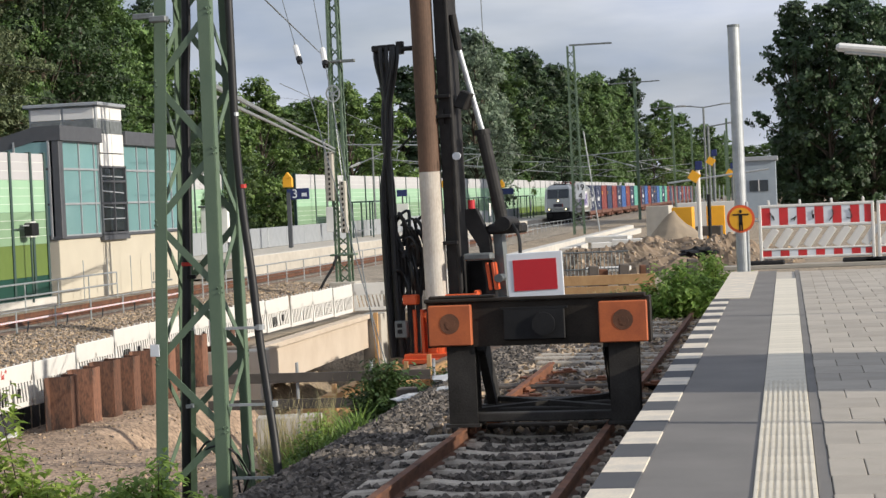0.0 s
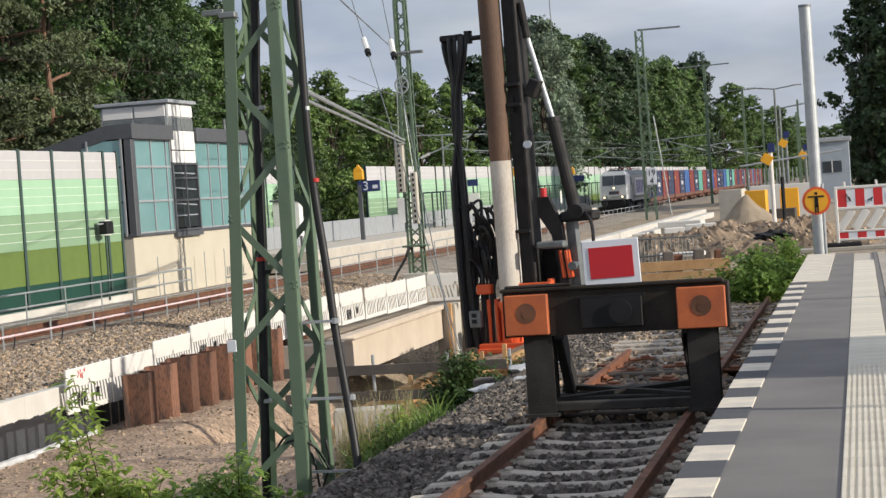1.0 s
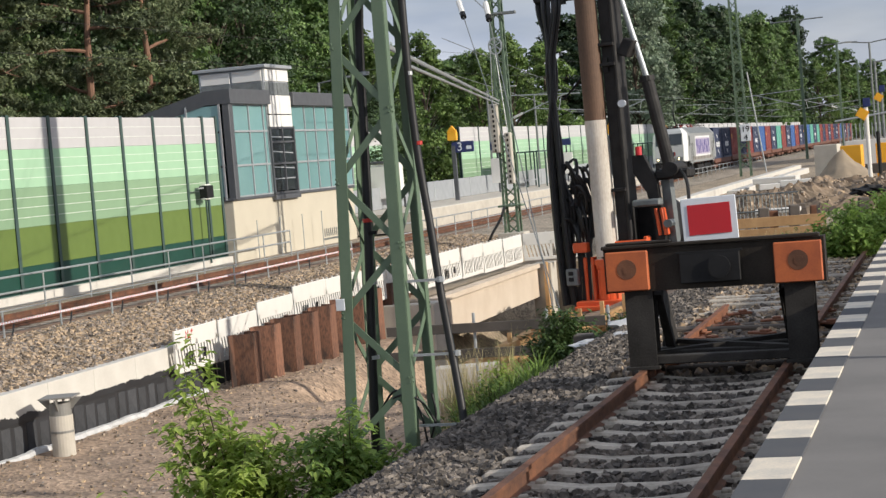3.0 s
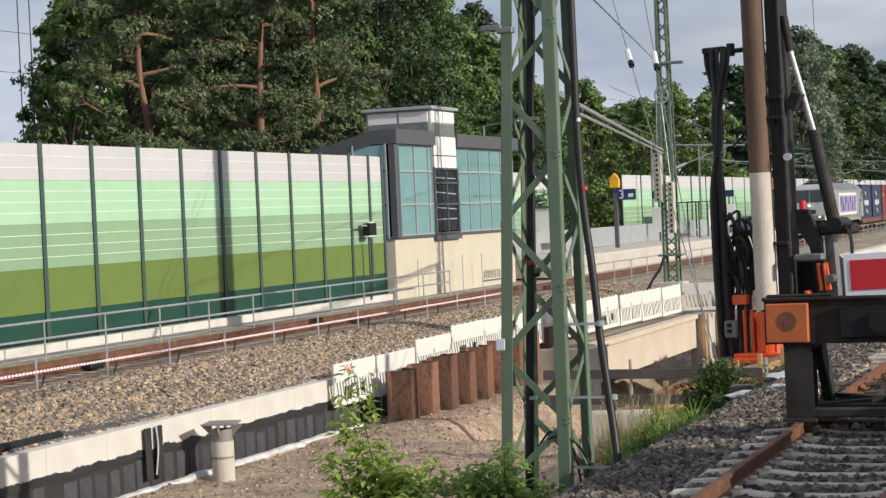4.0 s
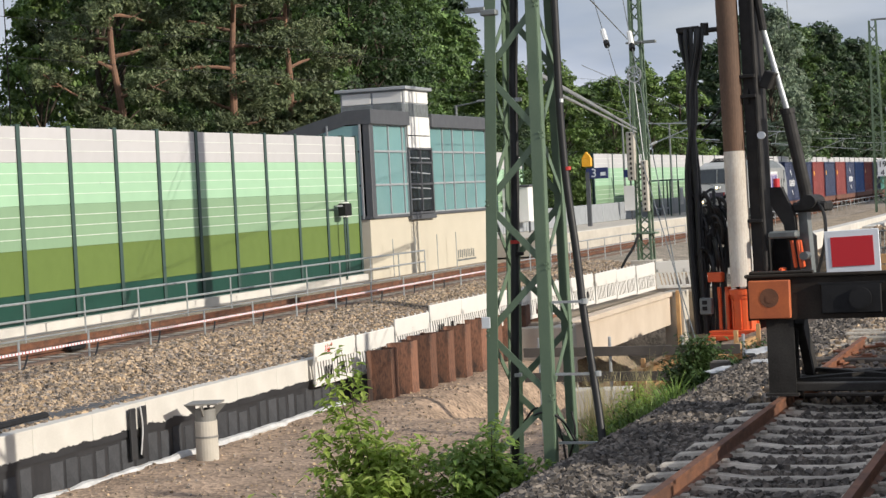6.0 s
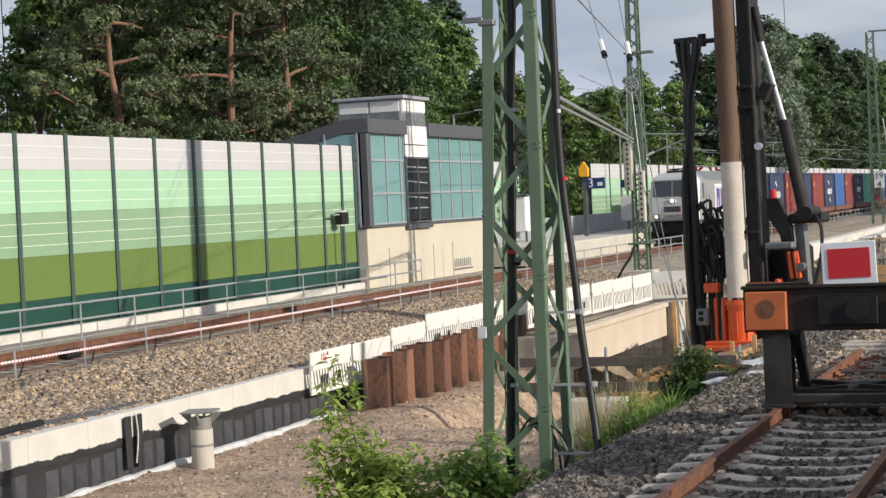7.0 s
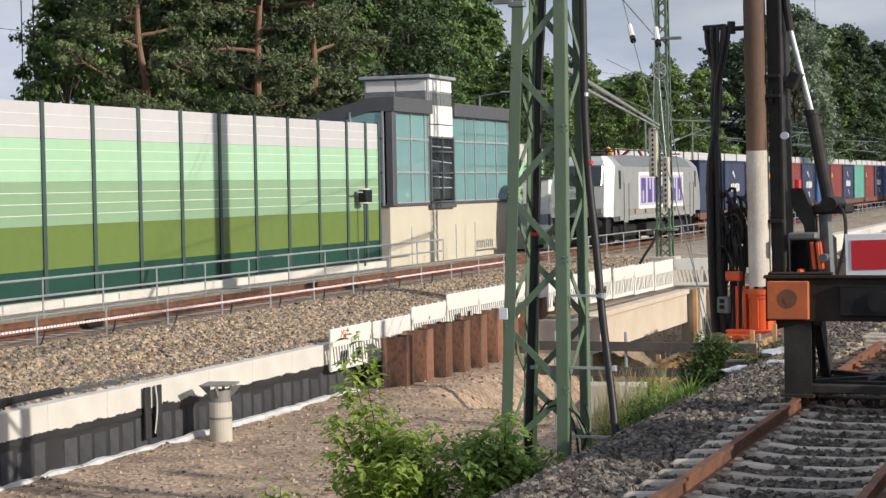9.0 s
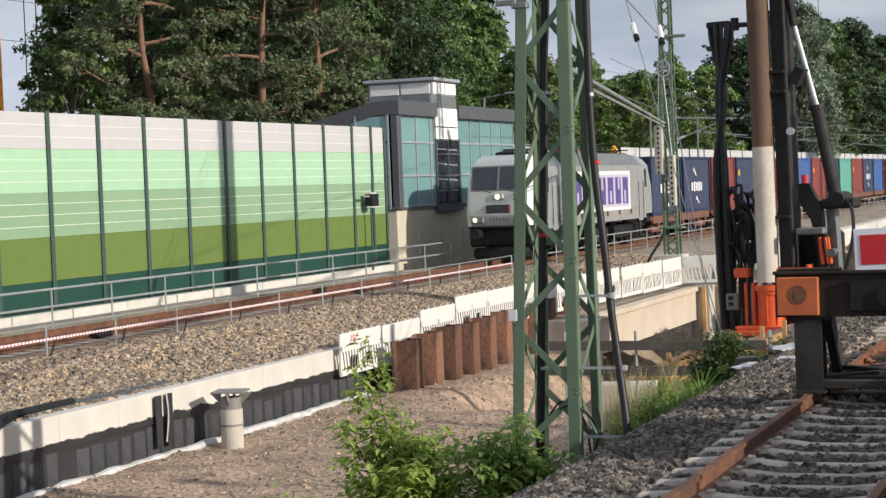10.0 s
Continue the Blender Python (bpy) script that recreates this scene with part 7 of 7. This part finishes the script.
def plant(kind, x, y, s=1.0, sz=None):
    src = KINDS[kind][(USED[kind]) % len(KINDS[kind])]
    m = pose(x, y, -0.6, 0, 0, 0 if kind == "pine" else random.uniform(0, 360)) @ Matrix.Diagonal((s, s, sz or s, 1))
    if USED[kind] < len(KINDS[kind]):
        src.matrix_basis = m
    else:
        c = copy_thing(src, pose(x, y, -0.6, 0, 0, random.uniform(0, 360)))
        c.scale = (s, s, sz or s)
    USED[kind] += 1


random.seed(12)
for x, y in ((-43.5, 75.2), (-41.0, 80.0), (-40.2, 86.0)):
    plant("pine", x, y)
# the wood behind the barrier, in three ranks
for rank, (x0, n, ya, yb) in enumerate(((-48.5, 13, 72, 128), (-54.5, 14, 74, 150), (-61, 9, 84, 170))):
    for i in range(n):
        y = ya + (yb - ya) * (i + 0.5) / n + random.uniform(-1.5, 1.5)
        x = x0 + random.uniform(-2, 2)
        if -39.5 < math.degrees(math.atan2(x, y)) < -32.0:
            continue
        plant(random.choice(("dark", "mid", "mid") if rank < 1 or y < 95 else ("far_dark", "far_mid")), x, y, random.uniform(0.85, 1.15), random.uniform(0.95, 1.2))
for x, y, k in ((-55, 65, "mid"), (-60, 70, "mid"), (-62, 66, "dark"), (-52, 60, "mid"), (-50, 63.0, "light")):
    plant(k, x, y, random.uniform(0.7, 0.85))
plant("light", -49.4, 76.0, 0.75, 0.95)
plant("light", -44.4, 70.0, 0.5, 0.5)
# lower, lighter trees further on
for x, y, s in ((-36.5, 116, 0.6), (-41, 130, 0.82), (-42, 142, 0.86), (-40, 152, 0.85), (-39.5, 162, 0.9), (-38.5, 172, 0.95), (-40, 120, 0.8), (-44, 136, 0.9)):
    plant("light", x, y, s * 1.0, s * 1.03)
for x, y, s in ((-33.5, 196, 1.0), (-35, 206, 0.95)):
    plant("silver", x, y, s, s * 1.1)
for i in range(22):
    y = 205 + i * 11 + random.uniform(-3, 3)
    plant(random.choice(("far_dark", "far_dark", "far_mid")), -36.5 + random.uniform(-2.5, 1.5), y, random.uniform(1.0, 1.2), 0.99 + (y - 205) / 165 * 0.32 + random.uniform(-0.06, 0.06))
for i in range(9):
    plant(random.choice(("light", "far_mid")), -33 + i * 1.8, 460 + i * 9, 1.5, 1.35 - 0.05 * i)
for i in range(14):
    plant("far_mid", -30 + i * 6, 640 + random.uniform(-10, 10), 1.7, 0.9)
for i in range(12):
    plant("far_mid", -49 + random.uniform(-1.5, 1.5), 116 + i * 8, 0.95, 0.5 + 0.022 * i)
for i in range(20):
    plant("far_dark", -42.5 + random.uniform(-1.5, 1.5), 200 + i * 12, 1.1, 0.86 + 0.02 * i)
# dark trees beyond the hut
for x, y, s, sz in ((1.2, 172, 0.85, 0.85), (4.4, 170, 0.9, 0.86), (8.0, 171, 0.9, 0.84), (11.5, 174, 1.0, 0.86), (2.8, 182, 0.9, 0.8), (6.4, 184, 1.0, 0.9), (10.5, 186, 1.0, 0.9), (0.6, 176, 0.5, 0.45), (15.5, 176, 1.0, 0.9)):
    plant("far_dark", x, y, s, sz * random.uniform(1.0, 1.2))
# undergrowth behind the barrier end and under the wood
for i, (x, y) in enumerate(((-33.5, 100), (-34.5, 104), (-36, 108), (-33, 96), (-36, 112), (-37, 98), (-35.5, 101), (-38.5, 105), (-39.5, 111), (-41, 116))):
    plant("dark", x, y, 0.5, 0.36)


# ---- train ----
loco_wheels = []


def locomotive():
    """Front at y = 0, running towards -y; z from the rail's top."""
    t = thing("locomotive", "silver-grey electric locomotive with white cab and purple panel", "locomotive")
    L, W = 18.9, 1.49
    Z = (1.3, 1.7, 2.55, 3.42, 3.66, 3.86)
    FRONT = ((1.14, 1.18, 1.2, 1.12, 1.04, 0.86), (0.16, 0.04, 0.12, 0.40, 0.56, 0.85))
    CORNER = ((1.48, 1.49, 1.49, 1.44, 1.24, 0.98), (0.62, 0.58, 0.72, 1.12, 1.25, 1.45))
    SHOULDER = ((1.48, 1.49, 1.49, 1.47, 1.22, 1.0), (2.3, 2.3, 2.3, 2.3, 2.3, 2.3))

    def column(k, ring, sx, back):
        y = ring[1][k]
        return (sx * ring[0][k], L - y if back else y, Z[k])

    def strip(name, rings, levels, material, parent, label=""):
        """Skins between two rings on both sides, or across the front where one ring is given."""
        for back in (False, True):
            for sx in ((1,) if len(rings) == 1 else (-1, 1)):
                bm = BM()
                for k in levels:
                    if len(rings) == 1:
                        bm.faces.new([bm.verts.new(column(q, rings[0], e, back)) for q, e in ((k, -1), (k, 1), (k + 1, 1), (k + 1, -1))])
                    else:
                        bm.faces.new([bm.verts.new(column(q, r, sx, back)) for q, r in ((k, rings[0]), (k, rings[1]), (k + 1, rings[1]), (k + 1, rings[0]))])
                bmesh.ops.remove_doubles(bm, verts=bm.verts, dist=0.001)
                part(name, bm, material, parent, label)
    bm = BM()
    half = [(SHOULDER[0][k], Z[k]) for k in range(6)]
    prism(bm, half + [(-x, z) for x, z in reversed(half)], 2.3, L - 2.3, "y")
    body = part("body", bm, M["loco_silver"], t)
    strip("cab_front", [FRONT], range(5), M["loco_front_sheen"], body, "silver cab front with sky sheen put into its colour")
    strip("cab_corner", [FRONT, CORNER], range(5), M["loco_white"], body, "white chamfered cab corner")
    strip("cab_side", [CORNER, SHOULDER], range(5), M["loco_silver"], body)
    for back in (False, True):
        bm = BM()
        for r0, r1 in ((FRONT, CORNER), (CORNER, SHOULDER)):
            bm.faces.new([bm.verts.new(column(5, r, sx, back)) for r, sx in ((r0, -1), (r0, 1), (r1, 1), (r1, -1))])
        part("cab_roof", bm, M["loco_silver"], body)
    for sx in (-1, 1):
        bm = BM()
        for k in (3, 4):
            bm.faces.new([bm.verts.new((sx * (SHOULDER[0][q] + 0.012), y, Z[q] + 0.008)) for q, y in ((k, 2.4), (k, L - 2.4), (k + 1, L - 2.4), (k + 1, 2.4))])
        part("roof_slope", bm, M["steel_grey"], body, "darker grey sloping roof shoulder")
    part("roof_cover", box(BM(), (0, L / 2, 3.86), (1.9, L - 5.2, 0.14), bev=0.05), M["steel_grey"], body)
    for sx in (-1, 1):
        for y in (1.75, L - 1.75):
            part("side_window", box(BM(), (sx * 1.485, y, 2.85), (0.03, 0.36, 0.8), bev=0.012), M["dark_glass"], body)
        for y in (2.75, L - 2.75):
            part("cab_door", box(BM(), (sx * 1.487, y, 2.1), (0.02, 0.72, 2.15), bev=0.006), M["loco_silver"], body)
            for dy in (-0.42, 0.42):
                part("grab_rail", rod(BM(), (sx * 1.53, y + dy, 1.15), (sx * 1.53, y + dy, 2.7), 0.014, 6), M["dark_steel"], body)
            part("cab_step", box(BM(), (sx * 1.42, y, 0.78), (0.08, 0.42, 0.8)), M["dark_steel"], body)
        # panel with its lettering as bars
        pn = part("lettered_panel", box(BM(), (sx * 1.494, 9.7, 2.37), (0.014, 9.2, 1.62), bev=0.003), M["loco_white"], body, "white panel with purple bars")
        part("panel_field", box(BM(), (sx * 1.503, 9.7, 2.37), (0.006, 8.8, 1.34)), M["loco_lilac"], pn, "pale lilac field")
        for k in range(7):
            y = 6.0 + 1.24 * k
            part("panel_bar", box(BM(), (sx * 1.509, y, 2.37), (0.006, 0.9, 1.1)), M["loco_purple"], pn, "purple block")
            part("panel_notch", box(BM(), (sx * 1.514, y + 0.1 * (k % 3 - 1), (2.12, 2.66)[k % 2]), (0.006, 0.24, 0.5)), M["loco_lilac"], pn)
        part("lower_band", box(BM(), (sx * 1.491, L / 2, 1.45), (0.006, L - 5.0, 0.3)), M["loco_tan"], body, "brownish band along the lower side")
        part("sill", box(BM(), (sx * 1.45, L / 2, 1.22), (0.08, L - 3.5, 0.2)), M["loco_silver"], body)
        for k in range(6):
            part("hatch", box(BM(), (sx * 1.497, 4.4 + 2.0 * k, 1.46), (0.012, 0.22, 0.2)), M["black"], body)
    # windscreen, in two panes in one dark surround
    rake = math.degrees(math.atan2(0.28, 0.88))
    wrot = Euler((radians(-rake), 0, 0)).to_matrix()
    part("screen_surround", box(BM(), (0, 0.275, 3.03), (2.28, 0.05, 0.96), rot=wrot, bev=0.02), M["steel_grey"], body)
    for x in (-0.56, 0.56):
        part("windscreen", box(BM(), (x, 0.257, 3.03), (1.04, 0.05, 0.86), rot=wrot, bev=0.02), M["dark_glass"], body, "dark raked windscreen")
        part("wiper", box(BM(), (x * 0.9, 0.13, 2.57), (0.55, 0.03, 0.03), rot=Euler((0, 0.3, 0)).to_matrix()), M["black"], body)
    part("centre_pillar", box(BM(), (0, 0.235, 3.03), (0.09, 0.05, 0.9), rot=wrot), M["steel_grey"], body)
    h = part("head_lamp", box(BM(), (0, 0.07, 2.36), (0.46, 0.1, 0.2), bev=0.03), M["galv"], body)
    part("lamp_glass", rod(BM(), (0, 0.0, 2.36), (0, 0.03, 2.36), 0.09, 16), M["lamp_yellow"], h, "lit warm headlight")
    for x in (-0.86, 0.86):
        h = part("head_lamp", box(BM(), (x, 0.07, 1.54), (0.5, 0.12, 0.24), bev=0.03), M["steel_grey"], body)
        part("lamp_glass", rod(BM(), (x - 0.1, -0.015, 1.54), (x - 0.1, 0.01, 1.54), 0.08, 12), M["lamp_yellow"], h, "lit warm headlight")
    b = part("front_board", box(BM(), (0, 0.05, 1.92), (1.0, 0.05, 0.3), bev=0.01), M["number_dark"], body, "dark number board with a red end")
    part("red_end", box(BM(), (0.45, 0.022, 1.92), (0.08, 0.02, 0.28)), M["red_strip"], b)
    for k in range(6):
        part("number_bar", box(BM(), (-0.35 + 0.14 * k, 0.06, 1.56), (0.09, 0.02, 0.12)), M["steel_grey"], body)
    part("front_rim", box(BM(), (0, 0.22, 1.27), (2.5, 0.4, 0.08), bev=0.02), M["black"], body)
    part("front_skirt", box(BM(), (0, 0.55, 0.92), (2.6, 0.6, 0.72), bev=0.08), M["black"], t)
    part("snow_plough", box(BM(), (0, 0.35, 0.32), (2.3, 0.4, 0.4), bev=0.1), M["black"], t)
    for x in (-0.87, 0.87):
        part("side_buffer", rod(BM(), (x, -0.35, 1.02), (x, 0.3, 1.02), 0.2, 14), M["black"], t)
    for yb in (4.0, L - 4.0):
        bg = part("bogie", box(BM(), (0, yb, 0.62), (2.3, 4.0, 0.55), bev=0.08), M["black"], t)
        for dy in (-1.3, 1.3):
            for x in (-0.75, 0.75):
                loco_wheels.append((part("wheel", rod(BM(), (-0.07, 0, 0), (0.07, 0, 0), 0.62, 20), M["dark_steel"], bg, at=pose(x, yb + dy, 0.625)), (x, yb + dy)))
    part("underframe_box", box(BM(), (0, L / 2, 0.6), (2.5, 3.6, 0.6), bev=0.05), M["dark_steel"], t)
    # roof gear
    for y in (2.6, L - 2.9):
        g = part("pantograph", box(BM(), (0, y, 3.93), (1.3, 1.5, 0.08)), M["black"], t, "folded black pantograph")
        for k in range(4):
            part("pantograph_arm", rod(BM(), (-0.55 + 0.36 * k, y - 0.7, 3.97), (-0.4 + 0.26 * k, y + 0.7, 4.07), 0.035, 6), M["black"], g)
        part("collector_head", box(BM(), (0, y + 0.65, 4.09), (1.6, 0.2, 0.05)), M["black"], g)
    # the leading pantograph raised to the wire
    g = part("pantograph", rod(BM(), (0, 5.0, 4.05), (0, 3.6, 5.1), 0.05, 6), M["black"], t, "raised black pantograph")
    part("pantograph_arm", rod(BM(), (0, 3.6, 5.1), (0, 4.9, 6.1), 0.04, 6), M["black"], g)
    part("collector_head", box(BM(), (0, 4.9, 6.15), (1.9, 0.3, 0.06)), M["black"], g)
    for y in (5.5, 7.0, 9.0, 11.0, 13.0):
        part("roof_insulator", rod(BM(), (random.uniform(-0.5, 0.5), y, 3.9), (0, y, 4.2), 0.07, 8), M["red_strip"], t)
    part("roof_line", rod(BM(), (0.3, 3, 4.2), (0.3, L - 3, 4.2), 0.03, 6), M["black"], t)
    return t


def wagon_thing():
    t = thing("container_wagon", "rust-brown flat container wagon", "wagon", group="container wagons")
    L = 13.4
    part("frame", box(BM(), (0, L / 2, 1.0), (2.3, L - 0.6, 0.24), bev=0.03), M["wagon"], t)
    for sx in (-1.15, 1.15):
        part("side_sill", box(BM(), (sx, L / 2, 0.95), (0.1, L - 1.0, 0.36)), M["wagon"], t)
        for k in range(7):
            part("bracket", box(BM(), (sx, 1.6 + 1.75 * k, 0.72), (0.08, 0.3, 0.3)), M["wagon"], t)
    for y in (2.1, L - 2.1):
        b = part("bogie", box(BM(), (0, y, 0.5), (2.1, 2.6, 0.3), bev=0.05), M["wagon"], t)
        for dy in (-0.9, 0.9):
            for x in (-0.75, 0.75):
                part("wheel", rod(BM(), (x - 0.06, y + dy, 0.46), (x + 0.06, y + dy, 0.46), 0.46, 14), M["dark_steel"], b)
    for x in (-0.87, 0.87):
        part("side_buffer", rod(BM(), (x, -0.1, 1.0), (x, 0.5, 1.0), 0.16, 10), M["dark_steel"], t)
    t.scale = (1.0, 1.0, 1.08)
    return t


def container_thing(mname, label, marks):
    t = thing("shipping_container", label, "container", group="shipping containers")
    L, H, W = 6.25, 2.9, 1.22
    bm = BM()
    n, d = 22, 0.04
    side = []
    for k in range(n):
        y0 = 0.12 + (L - 0.24) * k / n
        w = (L - 0.24) / n
        side += [(W - 0.02, y0 + 0.1 * w), (W - 0.02, y0 + 0.45 * w), (W - 0.02 - d, y0 + 0.6 * w), (W - 0.02 - d, y0 + 0.95 * w)]
    plan = side + [(-x, y) for x, y in reversed(side)]
    prism(bm, plan, 0.03, H - 0.03, "z")
    part("shell", bm, M[mname], t)
    bm = BM()
    for sx in (-1, 1):
        for y in (0.08, L - 0.08):
            box(bm, (sx * (W - 0.06), y, H / 2), (0.14, 0.16, H))
        for z in (0.07, H - 0.06):
            box(bm, (sx * (W - 0.05), L / 2, z), (0.1, L, 0.14))
    for y in (0.06, L - 0.06):
        for z in (0.07, H - 0.06):
            box(bm, (0, y, z), (2 * W, 0.1, 0.14))
    part("frame", bm, M[mname], t)
    if marks == 1:
        bm = BM()
        for k in range(5):
            box(bm, (W + 0.005, 1.9 + k * 0.52, 1.32), (0.012, 0.34, 0.52 if k % 2 else 0.44))
        part("lettering_bars", bm, M["c_mark"], t, "white lettering drawn as bars")
        for y, z in ((2.6, 2.1), (3.1, 0.6)):
            bm = BM()
            box(bm, (W + 0.005, y, z), (0.012, 0.7, 0.13), rot=Euler((radians(-32), 0, 0)).to_matrix())
            box(bm, (W + 0.005, y - 0.25, z + 0.1), (0.012, 0.3, 0.13), rot=Euler((radians(20), 0, 0)).to_matrix())
            part("emblem", bm, M["c_mark"], t, "white emblem stroke")
    elif marks == 2:
        part("label_patch", box(BM(), (W + 0.005, 0.7, 2.0), (0.012, 0.4, 0.35)), M["yellow"], t, "small yellow patch")
    return t


train = []                                        # (thing, distance behind the locomotive's front, height)
train.append((locomotive(), 0.0, 0.0))
train[0][0].scale = (1.0, 1.0, 1.08)
C_KINDS = {
    "navy": container_thing("c_navy", "navy blue shipping container with white lettering on wagon", 1),
    "plain_navy": container_thing("c_navy", "plain navy blue shipping container on a wagon", 2),
    "red": container_thing("c_red", "dull red shipping container on a wagon", 2),
    "blue": container_thing("c_blue", "bright blue shipping container on a wagon", 0),
    "teal": container_thing("c_teal", "sea-green shipping container on a wagon", 0),
}
ORDER = ["navy", "navy", "red", "plain_navy", "red", "navy", "blue", "red", "navy", "teal", "red", "navy", "blue", "red", "navy", "plain_navy", "blue", "teal", "navy", "teal", "red", "plain_navy", "red", "navy", "red", "plain_navy", "navy", "red", "blue", "red", "navy", "red", "plain_navy", "red"]
seen = set()
WAGON = wagon_thing()
for i, k in enumerate(ORDER):
    d = 19.4 + 6.76 * i
    if k in seen:
        c = copy_thing(C_KINDS[k], Matrix.Identity(4))
    else:
        c = C_KINDS[k]
        seen.add(k)
    train.append((c, d, 1.21))
    if i % 2 == 0:
        train.append((WAGON if i == 0 else copy_thing(WAGON, Matrix.Identity(4)), d - 0.3, 0.0))


def train_front(s):
    """Where the locomotive's front is at s seconds."""
    return 184.2 - 11.95 * s


def motions():
    steps = [i * 0.5 for i in range(21)]
    for ob, back, up in train:
        rows = []
        for s in steps:
            y = train_front(s) + back
            rows.append((s, pose(main_x(y), y, RAIL_Z + up)))
        walk(ob, rows)
    # the locomotive's wheels roll
    for ob, (x, y) in loco_wheels:
        walk(ob, [(i * 0.0625, pose(x, y, 0.625, math.degrees((train_front(0) - train_front(i * 0.0625)) / 0.62), 0, 0)) for i in range(161)])


motions()
